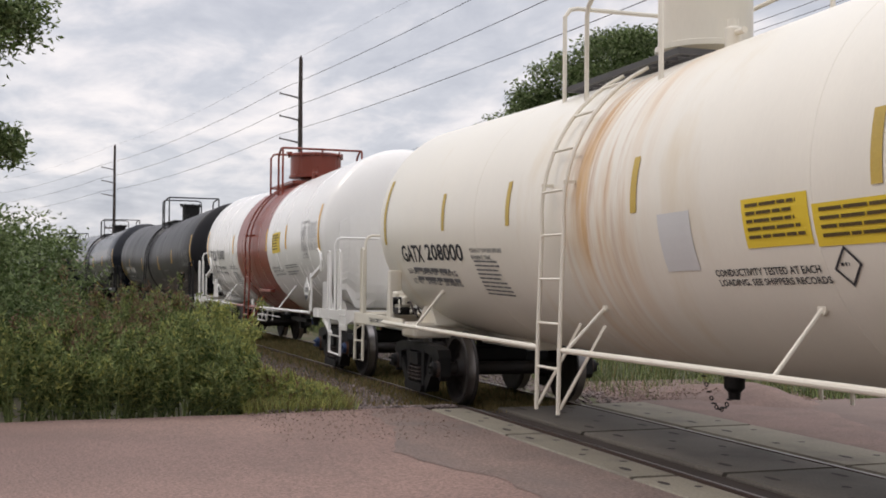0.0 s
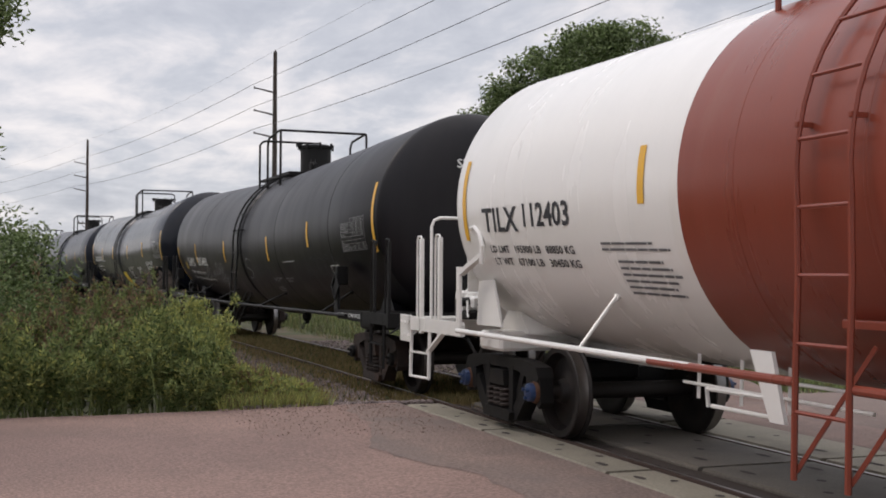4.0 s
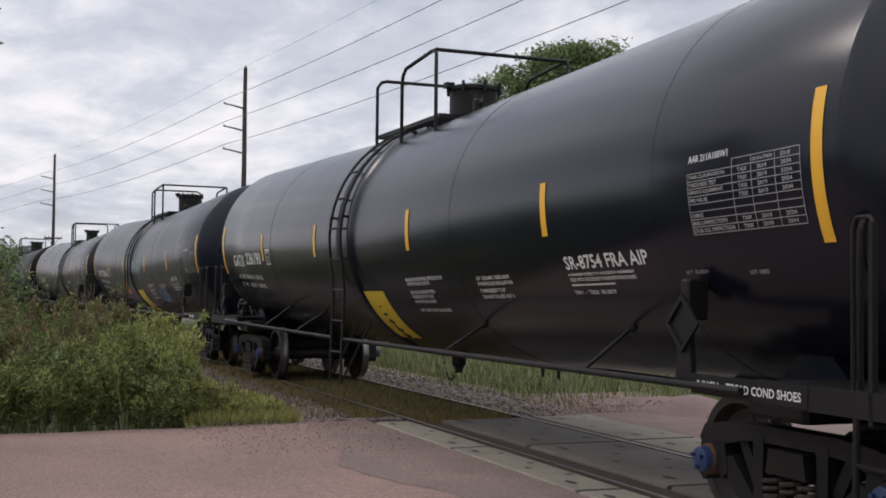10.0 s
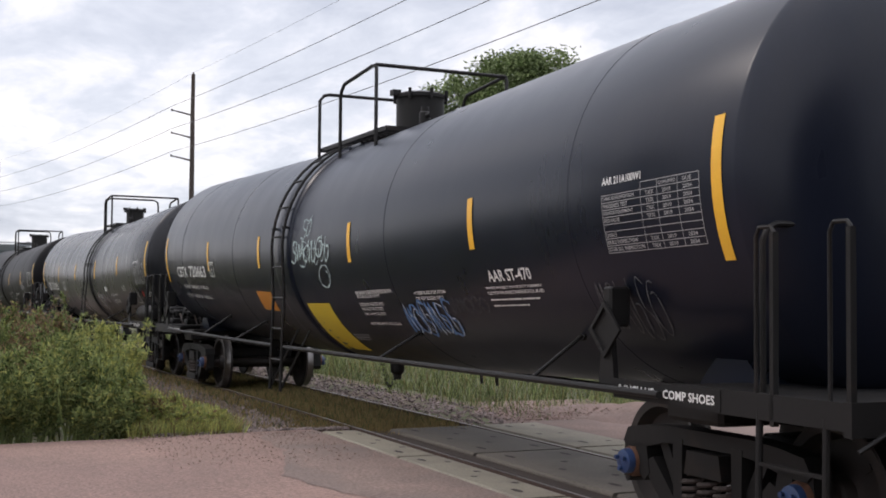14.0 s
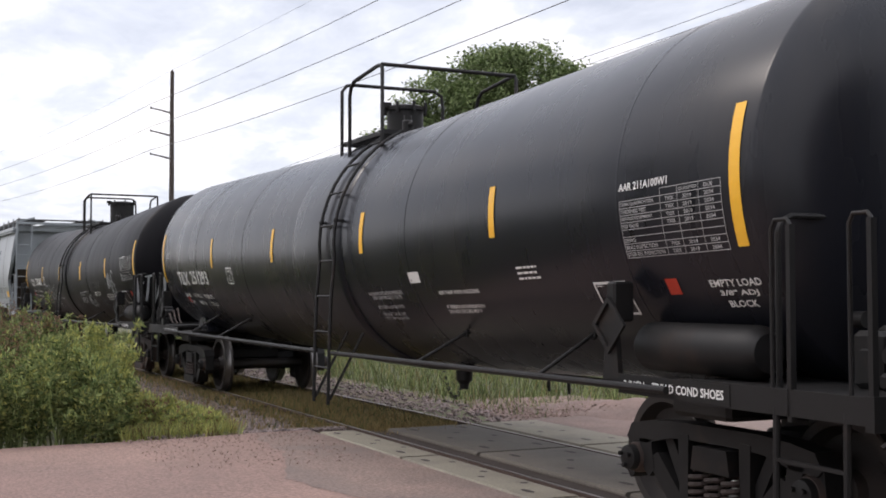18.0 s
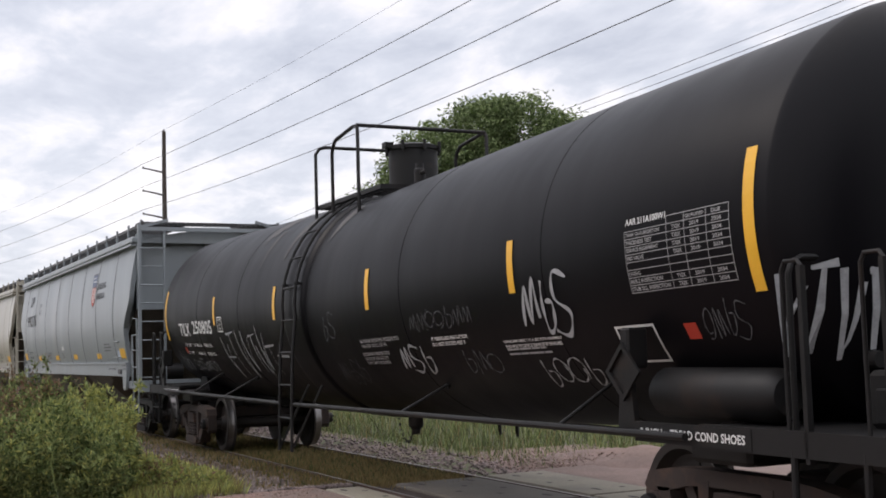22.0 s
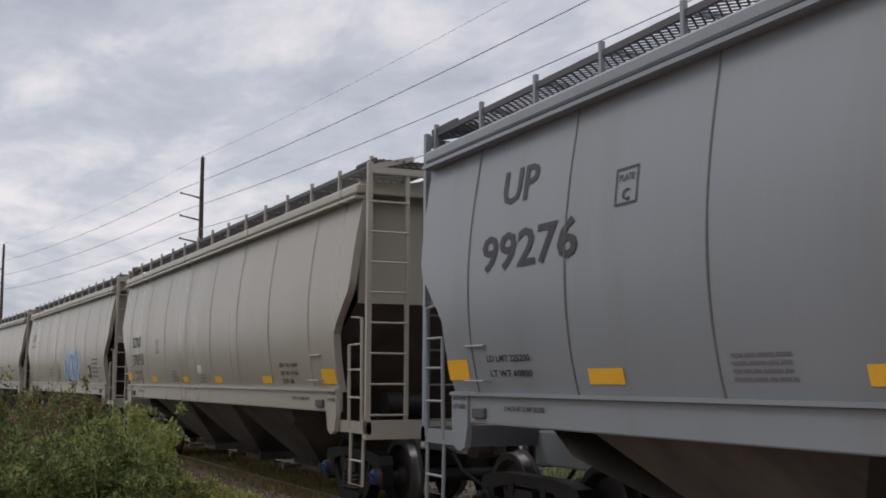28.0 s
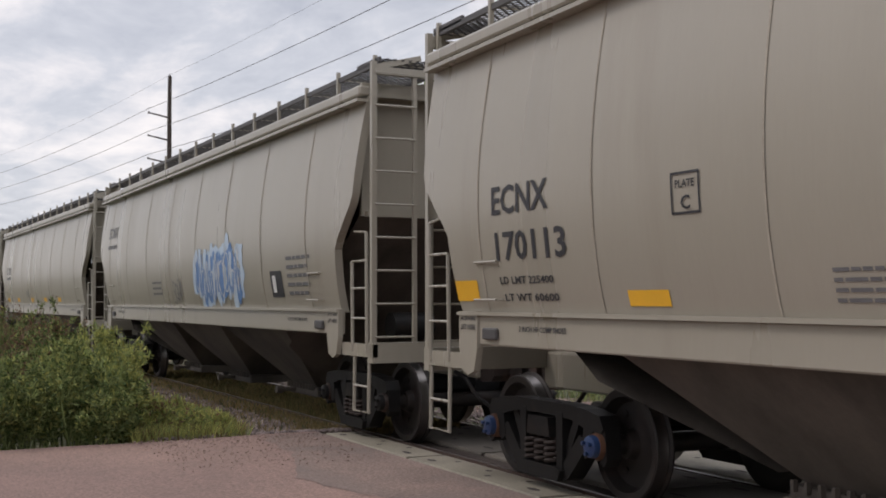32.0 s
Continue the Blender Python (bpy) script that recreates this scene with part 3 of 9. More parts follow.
def panel(name, v0, v1, s0, s1, slots, mat_):
    ob = new(name, None)
    m = Mesh()
    n = 3
    g = 0.034
    z1, z0 = 0.002 + RG.uniform(-0.004, 0.004), -0.2
    ss = [s0 + g + (s1 - s0 - 2 * g) * i / n for i in range(n + 1)]
    c = 0.02
    for i in range(n):
        a, b = ss[i], ss[i + 1]
        q = [on_track(a, v0 + c, z1), on_track(b, v0 + c, z1), on_track(b, v1 - c, z1), on_track(a, v1 - c, z1)]
        lo = [on_track(a, v0, z1 - c), on_track(b, v0, z1 - c), on_track(b, v1, z1 - c), on_track(a, v1, z1 - c)]
        de = [on_track(a, v0, z0), on_track(b, v0, z0), on_track(b, v1, z0), on_track(a, v1, z0)]
        m.add(q + lo + de, [(0, 1, 2, 3), (0, 4, 5, 1), (2, 6, 7, 3), (4, 8, 9, 5), (6, 10, 11, 7)] + ([(0, 3, 7, 4), (4, 7, 11, 8)] if i == 0 else []) + ([(1, 5, 6, 2), (5, 9, 10, 6)] if i == n - 1 else []))
    me = m.data(name, mat_, smooth=False)
    bm = bmesh.new()
    bm.from_mesh(me)
    bmesh.ops.remove_doubles(bm, verts=bm.verts, dist=0.001)
    bm.to_mesh(me)
    bm.free()
    ob = tagged(new(name, me), "worn pale concrete crossing panel with lifting slots" if mat_ is M_PANEL else "oil-stained concrete panel between the rails with lifting slots", "crossing panel", group="crossing panels")
    for (fs, fv, ln) in slots:
        s, v = s0 + (s1 - s0) * fs, v0 + (v1 - v0) * fv
        k = Mesh()
        ring = [on_track(s + ln * math.cos(2 * math.pi * j / 10), v + 0.036 * math.sin(2 * math.pi * j / 10), z1 + 0.004) for j in range(10)]
        k.add(ring, [tuple(range(10))])
        part("lifting_slot", k.data("lifting_slot", M_LINE, smooth=False), ob)
    return ob


for a, b in zip(JOINTS, JOINTS[1:]):
    sl = [(0.12, 0.3, 0.09), (0.2, 0.72, 0.035), (0.45, 0.7, 0.045), (0.55, 0.35, 0.035), (0.86, 0.35, 0.10), (0.72, 0.75, 0.04)]
    panel("crossing_panel", -1.311, -0.863, a, b, sl, M_PANEL)
    sg = [(0.14, 0.2, 0.11), (0.14, 0.78, 0.11), (0.33, 0.5, 0.05), (0.5, 0.25, 0.05), (0.5, 0.75, 0.06), (0.68, 0.5, 0.05), (0.86, 0.22, 0.11), (0.86, 0.8, 0.11)]
    panel("crossing_panel", -0.447, 0.68, a + 0.03, b + 0.03, sg, M_PANEL_DARK)
    panel("crossing_panel", 0.83, 1.686, a - 0.02, b - 0.02, [(0.15, 0.3, 0.10), (0.15, 0.7, 0.04), (0.5, 0.6, 0.04), (0.5, 0.25, 0.05), (0.85, 0.35, 0.1), (0.85, 0.75, 0.04)], M_PANEL)

# rails: head, web and foot in one section, with the polished running band on top
def rail(v, name):
    sec = [(-0.018, 0.0), (0.018, 0.0), (0.035, -0.004), (0.036, -0.035), (0.012, -0.05), (0.009, -0.13), (0.07, -0.15), (0.07, -0.165), (-0.07, -0.165), (-0.07, -0.15), (-0.009, -0.13), (-0.012, -0.05), (-0.036, -0.035), (-0.035, -0.004)]
    n, s0, s1 = 190, -160.0, 60.0
    vs, fs = [], []
    for i in range(n + 1):
        s = s0 + (s1 - s0) * i / n
        vs += [on_track(s, v + a, b - 0.002) for a, b in sec]
    k = len(sec)
    for i in range(n):
        for j in range(k):
            fs.append((i * k + j, i * k + (j + 1) % k, (i + 1) * k + (j + 1) % k, (i + 1) * k + j))
    me = raw(name, vs, fs, M_RAIL, M_RAIL_TOP)
    me.polygons.foreach_set("material_index", [1 if q % k == 0 else 0 for q in range(len(fs))])
    tagged(new(name, me), "steel rail with a polished running band and rusty sides", "rail", group="rails")


rail(-0.7525, "rail")
rail(0.7525, "rail")

# ties, half sunk in ballast and weeds
tie = Mesh().box(-0.11, 0.11, -1.28, 1.28, -0.33, -0.165, 0.012).data("tie", M_TIE, smooth=False)
for i in range(130):
    s = -4.5 - 0.53 * i
    ob = tagged(new("railroad_tie", tie), "weathered dark wooden tie under the rails", "railroad tie", group="railroad ties")
    ob.matrix_basis = track_pose(s + RG.uniform(-0.03, 0.03))


def stones(name, n, place, size, label, seed, material=M_STONE):
    """Loose stones: uneven six- to eight-cornered lumps, all in one."""
    rg = random.Random(seed)
    vs, fs = [], []
    base = [(1, 0, 0), (-1, 0, 0), (0, 1, 0), (0, -1, 0), (0, 0, 1), (0, 0, -1)]
    tri = [(0, 2, 4), (2, 1, 4), (1, 3, 4), (3, 0, 4), (2, 0, 5), (1, 2, 5), (3, 1, 5), (0, 3, 5)]
    for _ in range(n):
        p = place(rg)
        if p is None:
            continue
        r = rg.uniform(*size)
        e = Euler((rg.uniform(0, 6), rg.uniform(0, 6), rg.uniform(0, 6))).to_matrix()
        o = len(vs)
        for b in base:
            w = e @ (Vector(b) * r * rg.uniform(0.6, 1.15))
            vs.append((p[0] + w[0], p[1] + w[1], p[2] + w[2] * 0.7))
        fs += [tuple(i + o for i in t) for t in tri]
    return tagged(new(name, raw(name, vs, fs, material)), label, "ballast", kind="stuff")


def bed_place(rg):
    s = -4.45 - 22 * rg.random() ** 2.0
    v = rg.uniform(-3.3, -0.85)
    return on_track(s, v, -0.02 - 0.05 * min(1, max(0, (-4.5 - s) / 0.5)) + rg.uniform(-0.012, 0.02))


stones("ballast", 16000, bed_place, (0.016, 0.045), "loose pinkish grey ballast stones beside the rail", 5)
tagged(new("ballast_bed", track_strip(-3.2, -0.80, -40, -4.2, -0.085, -0.4).data("ballast_bed", M_BED, smooth=False)), "fine pink gravel under the loose ballast", "ballast", kind="structure")
tagged(new("track_bed", track_strip(-0.705, 0.705, -110, -4.2, -0.075, -0.4).data("track_bed", M_GROUND, smooth=False)), "dirt and sparse grass between the rails", "ballast", kind="structure")
tagged(new("track_bed", track_strip(0.80, 3.0, -110, -4.2, -0.15, -0.4).data("track_bed", M_GROUND, smooth=False)), "dirt and stones beside the far rail", "ballast", kind="structure")
tagged(new("track_bed", track_strip(-2.4, 2.4, 12.6, 60, -0.16, -0.4).data("track_bed", M_BED, smooth=False)), "ballast bed beyond the crossing", "ballast", kind="structure")
stones("ballast", 900, lambda rg: on_track(-4.25 + 2.6 * rg.random() ** 1.8, rg.uniform(-3.6, -1.4), 0.004), (0.006, 0.017), "small loose stones strewn on the road's edge", 15, M_STONE_PINK)
stones("ballast", 2500, lambda rg: on_track(-3.8 - 16 * rg.random(), rg.uniform(0.95, 2.6), -0.14 + rg.uniform(-0.02, 0.02)), (0.02, 0.06), "loose ballast stones on the far side of the track", 6)

# far side: pinkish gravel apron, worn road beyond the panels and a low spoil bank
m = track_strip(1.70, 14.0, -3.9, 12.6, -0.012, -0.3)
far_road = tagged(new("road", m.data("road", M_CONC_FAR, smooth=False)), "pale worn concrete road across the track", "road", kind="structure")
me, _ = ragged("gravel_apron", [(-4.4, 1.74), (0.5, 1.74), (6, 1.74), (12, 1.74), (12, 2.6), (4, 2.7), (-1.0, 2.75), (-2.6, 3.4), (-4.4, 3.2)], -0.006, M_GRAVEL, "", 0.12, 8)
tagged(new("gravel_apron", me), "pink dirt strip along the far crossing panels", "gravel", kind="structure")
for k, (pts, w) in enumerate([([(-3.2, 3.5), (-2, 3.0), (-0.5, 2.9), (1.5, 2.4)], 0.02), ([(-1, 2.2), (1.0, 2.25), (3.5, 2.6), (6, 2.5)], 0.018), ([(0, 4.2), (3, 4.0), (6, 4.6), (10, 4.4)], 0.014), ([(-3, 5.4), (0, 5.2), (4, 5.7)], 0.012)]):
    crack(pts, w, far_road, 20 + k)


def bank(rg):
    s, v = rg.gauss(-4.6, 1.3), rg.gauss(3.3, 0.75)
    if v < 1.9:
        return None
    h = 0.20 * math.exp(-((s + 4.6) / 1.6) ** 2 - ((v - 3.4) / 1.0) ** 2)
    return on_track(s, v, -0.10 + h * rg.uniform(0.5, 1.0))


def mound(name, s0, v0, ls, lv, hgt, material, label, seed, rot=0.0):
    vs, fs = [], []
    n = 26
    for i in range(n + 1):
        for j in range(n + 1):
            a, b = (i / n * 2 - 1) * 2.2, (j / n * 2 - 1) * 2.2
            q = math.exp(-(a * a + b * b) * 0.9) * (1 + 0.5 * noise.noise((a * 1.5, b * 1.5, seed)) + 0.25 * noise.noise((a * 5, b * 5, seed)))
            vs.append(on_track(s0 + a * ls, v0 + b * lv, -0.16 + (hgt + 0.13) * q))
    for i in range(n):
        for j in range(n):
            k = i * (n + 1) + j
            fs.append((k, k + 1, k + n + 2, k + n + 1))
    tagged(new(name, raw(name, vs, fs, material, smooth=True)), label, "gravel pile", kind="structure")


mound("gravel_bank", -4.6, 3.4, 1.9, 0.8, 0.17, M_GRAVEL, "low bank of pink gravel at the road's edge", 3)
stones("ballast", 3200, bank, (0.010, 0.034), "loose stones on the gravel bank", 9, M_STONE_PINK)

# ---- rolling stock: shared pieces, built once ----
def arc(cx, cz, r, a0, a1, n):
    return [(cx + r * math.cos(radians(a0 + (a1 - a0) * i / n)), cz + r * math.sin(radians(a0 + (a1 - a0) * i / n))) for i in range(n + 1)]


def helix(x, y, z0, z1, r, turns, n=10):
    k = int(turns * n)
    return [(x + r * math.cos(2 * math.pi * i / n), y + r * math.sin(2 * math.pi * i / n), z0 + (z1 - z0) * i / k) for i in range(k + 1)]


def side_frame_mesh(material):
    """Cast side frame: top chord, slanting tension members, pedestals, columns and spring seat."""
    m = Mesh()
    top = [(-0.99, 0.60), (-0.93, 0.70), (-0.72, 0.735), (-0.45, 0.755), (0.45, 0.755), (0.72, 0.735), (0.93, 0.70), (0.99, 0.60), (0.95, 0.56), (0.74, 0.575), (0.5, 0.63), (0.3, 0.645), (-0.3, 0.645), (-0.5, 0.63), (-0.74, 0.575), (-0.95, 0.56)]
    m.slab(top, -0.085, 0.085)
    for s in (-1, 1):
        m.slab([(s * x, z) for x, z in ((0.99, 0.60), (1.02, 0.36), (0.97, 0.30), (0.92, 0.33), (0.93, 0.55))], -0.07, 0.07)
        m.slab([(s * x, z) for x, z in ((0.84, 0.60), (0.70, 0.60), (0.66, 0.40), (0.72, 0.34), (0.78, 0.38))], -0.085, 0.085)
        m.slab([(s * x, z) for x, z in ((0.76, 0.46), (0.62, 0.52), (0.30, 0.20), (0.34, 0.11), (0.44, 0.14))], -0.08, 0.08)
        m.slab([(s * x, z) for x, z in ((0.26, 0.68), (0.37, 0.68), (0.36, 0.20), (0.27, 0.20))], -0.09, 0.09)
        m.slab([(s * x, z) for x, z in ((0.60, 0.66), (0.50, 0.66), (0.36, 0.42), (0.36, 0.30), (0.42, 0.34))], -0.05, 0.05)
    m.slab([(-0.38, 0.20), (-0.34, 0.11), (0.34, 0.11), (0.38, 0.20), (0.30, 0.225), (-0.30, 0.225)], -0.13, 0.13)
    return m.data("side_frame", material, smooth=False)


def spring_mesh():
    return Mesh().tube(helix(0, 0, 0.225, 0.45, 0.070, 4.5), 0.018, 6).data("spring", M_RUSTY)


def bolster_mesh(material):
    m = Mesh()
    m.slab([(-0.2, 0.46), (-0.17, 0.62), (0.17, 0.62), (0.2, 0.46)], -1.12, 1.12)
    m.box(-0.26, 0.26, -0.45, 0.45, 0.50, 0.70, 0.03)
    m.turned([(0.68, 0.20), (0.78, 0.20), (0.80, 0.17)], 20, "z")
    for s in (-1, 1):   # brake beams and shoes
        m.tube([(s * 0.38, -0.72, 0.36), (s * 0.38, 0.72, 0.36)], 0.035, 8)
        for y in (-0.72, 0.72):
            m.box(s * 0.36, s * 0.45, y - 0.06, y + 0.06, 0.26, 0.52, 0.02)
    return m.data("truck_bolster", material, smooth=False)


def wheel_mesh():
    """Freight wheel: rim, dished plate and hub; the flange on the inner side. Outer face at negative y."""
    prof = [(-0.085, 0.0), (-0.085, 0.085), (-0.07, 0.11), (0.0, 0.13), (0.035, 0.22), (0.02, 0.34), (-0.045, 0.375), (-0.07, 0.385), (-0.072, 0.445), (-0.062, 0.457), (0.035, 0.4575), (0.05, 0.468), (0.06, 0.482), (0.074, 0.482), (0.08, 0.46),
            (0.08, 0.39), (0.06, 0.36), (0.06, 0.22), (0.075, 0.13), (0.10, 0.11), (0.10, 0.0)]
    m = Mesh()
    m.turned(prof[:10], 40, "y")
    m.slot = 1
    m.turned(prof[9:11], 40, "y")
    m.slot = 0
    m.turned(prof[10:], 40, "y")
    bm_ = Mesh()
    bm_.v, bm_.f, bm_.mi = m.v, [q for q in m.f if len(q) < 30], [i for q, i in zip(m.f, m.mi) if len(q) < 30]
    # a few raised casting marks, so that the turning can be seen
    bm_.slot = 0
    for a in (0.3, 2.4, 4.4):
        bm_.box(0.26 * math.cos(a) - 0.03, 0.26 * math.cos(a) + 0.03, 0.018, 0.034, 0.26 * math.sin(a) - 0.02, 0.26 * math.sin(a) + 0.02)
    me = bpy.data.meshes.new("wheel")
    me.from_pydata(bm_.v, [], bm_.f)
    for q in (M_WHEEL, M_TREAD):
        me.materials.append(q)
    me.polygons.foreach_set("material_index", bm_.mi)
    b = bmesh.new()
    b.from_mesh(me)
    bmesh.ops.remove_doubles(b, verts=b.verts, dist=0.0005)
    bmesh.ops.recalc_face_normals(b, faces=b.faces)
    b.to_mesh(me)
    b.free()
    me.shade_smooth()
    me.set_sharp_from_angle(angle=radians(40))
    return me


WHEEL = wheel_mesh()
AXLE = Mesh().turned([(-1.06, 0.065), (-0.98, 0.075), (-0.9, 0.085), (-0.6, 0.085), (0.6, 0.085), (0.9, 0.085), (0.98, 0.075), (1.06, 0.065)], 16, "y").data("wheelset", M_WHEEL)
SPRINGS = spring_mesh()
FRAMES = {k: (side_frame_mesh(k_m), bolster_mesh(k_m)) for k, k_m in (("dark", M_FRAME), ("rust", M_RUSTY))}
CAPS = {}
for key, cm, cc in (("blue", M_CAP_BLUE, M_BRASS), ("dark", M_FRAME, M_RUSTY)):
    q = Mesh().turned([(-0.10, 0.0), (-0.10, 0.035), (-0.085, 0.085), (-0.06, 0.092), (-0.03, 0.092)], 20, "y")
    for a in range(3):
        t = 2 * math.pi * a / 3 + 0.5
        q.turned([(-0.125, 0.0), (-0.125, 0.017), (-0.10, 0.017)], 6, "y", at=(0.052 * math.cos(t), 0, 0.052 * math.sin(t)))
    q.slot = 1
    q.turned([(-0.035, 0.10), (0.0, 0.115), (0.10, 0.115), (0.12, 0.09)], 20, "y")
    CAPS[key] = q.data("bearing_cap", cm, cc)
    
COUPLER = Mesh()
COUPLER.box(0.0, 0.62, -0.075, 0.075, 0.78, 0.94, 0.02)
COUPLER.slab([(0.50, 0.72), (0.60, 0.70), (0.80, 0.72), (0.86, 0.78), (0.86, 0.98), (0.78, 1.0), (0.58, 1.0), (0.50, 0.96)], -0.16, 0.10)
COUPLER.slab([(0.78, 0.74), (0.93, 0.76), (0.93, 0.98), (0.78, 0.98)], 0.04, 0.16)
COUPLER = COUPLER.data("coupler", M_RUSTY, smooth=False)
HOSE = Mesh().tube([(0.1, -0.35, 0.80), (0.35, -0.36, 0.76), (0.52, -0.30, 0.55), (0.66, -0.16, 0.42), (0.80, -0.05, 0.40)], 0.024, 8).data("air_hose", M_FRAME)

WHEELSETS = []   # (object, u of its axle, the car's start) for the turning wheels


def running_gear(car, truck_at, coupler_at, frames="dark", caps="dark", start=0.0, frame_label="", marks=False):
    """Trucks with side frames, springs and bearings, wheelsets, couplers and hoses."""
    fm, bo = FRAMES[frames]
    for s in (-1, 1):
        t = part("truck", bo, car, "four-wheel freight truck of grimy cast steel", pose(s * truck_at, 0, 0))
        for y in (-1, 1):
            part("side_frame", fm, t, frame_label or "grimy cast steel side frame", pose(0, y * 1.0, 0, 0, 0, 0 if y < 0 else 180))
            for x in (-0.17, 0.0, 0.17):
                part("spring", SPRINGS, t, "rusty coil spring", pose(x, y * 1.06, 0))
            for x in (-0.889, 0.889):
                part("bearing_cap", CAPS[caps], t, "blue bearing end cap in a rusty collar" if caps == "blue" else "dark bearing end cap", pose(x, y * 1.07, 0.457, 0, 0, 0 if y < 0 else 180))
        for x in (-0.889, 0.889):
            w = part("wheelset", AXLE, car, "steel axle with two worn wheels", pose(s * truck_at + x, 0, 0.457))
            part("wheel", WHEEL, w, "", pose(0, -0.7525, 0))
            part("wheel", WHEEL, w, "", pose(0, 0.7525, 0, 0, 0, 180))
            WHEELSETS.append((w, s * truck_at + x))
        part("coupler", COUPLER, car, "rusty cast steel coupler", pose(s * coupler_at, 0, 0, 0, 0, 0 if s > 0 else 180))
        part("air_hose", HOSE, car, "black rubber brake hose", pose(s * (coupler_at + 0.2), 0, 0, 0, 0, 0 if s > 0 else 180))


# ---- lettering ----
def glyphs(body, width, height):
    """Built-in font outlines as flat triangles, fitted to a width and height. width 0 keeps the proportion."""
    cu = bpy.data.curves.new("lettering", "FONT")
    cu.body, cu.size, cu.resolution_u, cu.offset = body, 1.0, 2, 0.020
    ob = bpy.data.objects.new("lettering", cu)
    me = bpy.data.meshes.new_from_object(ob)
    vs = [v.co.copy() for v in me.vertices]
    fs = [tuple(p.vertices) for p in me.polygons]
    bpy.data.objects.remove(ob)
    bpy.data.curves.remove(cu)
    bpy.data.meshes.remove(me)
    x0, x1 = min(v.x for v in vs), max(v.x for v in vs)
    y0, y1 = min(v.y for v in vs), max(v.y for v in vs)
    ky = height / max(1e-6, y1 - y0)
    kx = width / max(1e-6, x1 - x0) if width else ky * 0.9
    return [((v.x - x0) * kx, (v.y - y0) * ky) for v in vs], fs


def bars_of(lines, width, height, gap=0.60, seed=0):
    """Unreadable rows of small writing: plain bars broken into word lengths."""
    rg = random.Random(seed)
    vs, fs = [], []
    pitch = height / lines
    for i in range(lines):
        y1 = height - i * pitch
        y0 = y1 - pitch * (1 - gap)
        x, end = 0.0, width * rg.uniform(0.72, 1.0)
        while x < end:
            w = min(rg.uniform(0.10, 0.30) * width, end - x)
            o = len(vs)
            vs += [(x, y0), (x + w, y0), (x + w, y1), (x, y1)]
            fs.append((o, o + 1, o + 2, o + 3))
            x += w + pitch * 0.30
    return vs, fs


def table_of(width, height, line=0.005):
    """The ruled inspection table with its row titles and dates."""
    vs, fs = [], []

    def q(x0, x1, y0, y1):
        o = len(vs)
        vs.extend([(x0, y0), (x1, y0), (x1, y1), (x0, y1)])
        fs.append((o, o + 1, o + 2, o + 3))

    def word(text, x, y, w, h):
        gv, gf = glyphs(text, w, h)
        o = len(vs)
        vs.extend((x + a, y + b) for a, b in gv)
        fs.extend(tuple(k + o for k in f) for f in gf)
    titles = ("", "TANK QUALIFICATION", "THICKNESS TEST", "SERVICE EQUIPMENT", "PRD VALVE", "", "LINING", "88.B.2 INSPECTION", "STUB SILL INSPECTION")
    p = height / 9
    xs = [0, 0.43 * width, 0.60 * width, 0.80 * width, width]
    for k in range(10):
        q(0 if k < 9 else xs[1], width, k * p - line / 2, k * p + line / 2)
    for k, x in enumerate(xs):
        q(x - line / 2, x + line / 2, 0, height if k else height - p)
    for k, t in enumerate(titles):
        y = height - (k + 1) * p + 0.22 * p
        if t:
            word(t, 0.012, y, 0.40 * width * len(t) / 20.5, 0.56 * p)
        if k in (1, 2, 3, 4, 7, 8):
            for x, t2 in zip(xs[1:], ("TXIX", "2019", "2034")):
                word(t2, x + 0.05 * width, y, 0.085 * width, 0.52 * p)
    word("QUALIFIED", xs[2] + 0.015, height - 0.8 * p, 0.17 * width, 0.5 * p)
    word("DUE", xs[3] + 0.05 * width, height - 0.8 * p, 0.08 * width, 0.5 * p)
    return vs, fs


def stroke_path(pts, width, bend=6):
    """A painted stroke along points of the plane, of uneven width."""
    vs, fs = [], []
    P = [Vector((p[0], p[1])) for p in pts]
    dense = []
    for i in range(len(P) - 1):
        a, b = P[max(0, i - 1)], P[i]
        c, d = P[i + 1], P[min(len(P) - 1, i + 2)]
        for k in range(bend):
            t = k / bend
            dense.append(b.lerp(c, t) if bend < 3 else 0.5 * ((2 * b) + (c - a) * t + (2 * a - 5 * b + 4 * c - d) * t * t + (3 * b - a - 3 * c + d) * t ** 3))
    dense.append(P[-1])
    for i, p in enumerate(dense):
        a, b = dense[max(0, i - 1)], dense[min(len(dense) - 1, i + 1)]
        d = (b - a)
        d = d.normalized() if d.length > 1e-6 else Vector((1, 0))
        w = width * (0.75 + 0.35 * math.sin(i * 0.9 + pts[0][0] * 7))
        vs += [tuple(p + Vector((-d.y, d.x)) * w / 2), tuple(p - Vector((-d.y, d.x)) * w / 2)]
        if i:
            fs.append((2 * i - 2, 2 * i, 2 * i + 1, 2 * i - 1))
    return vs, fs


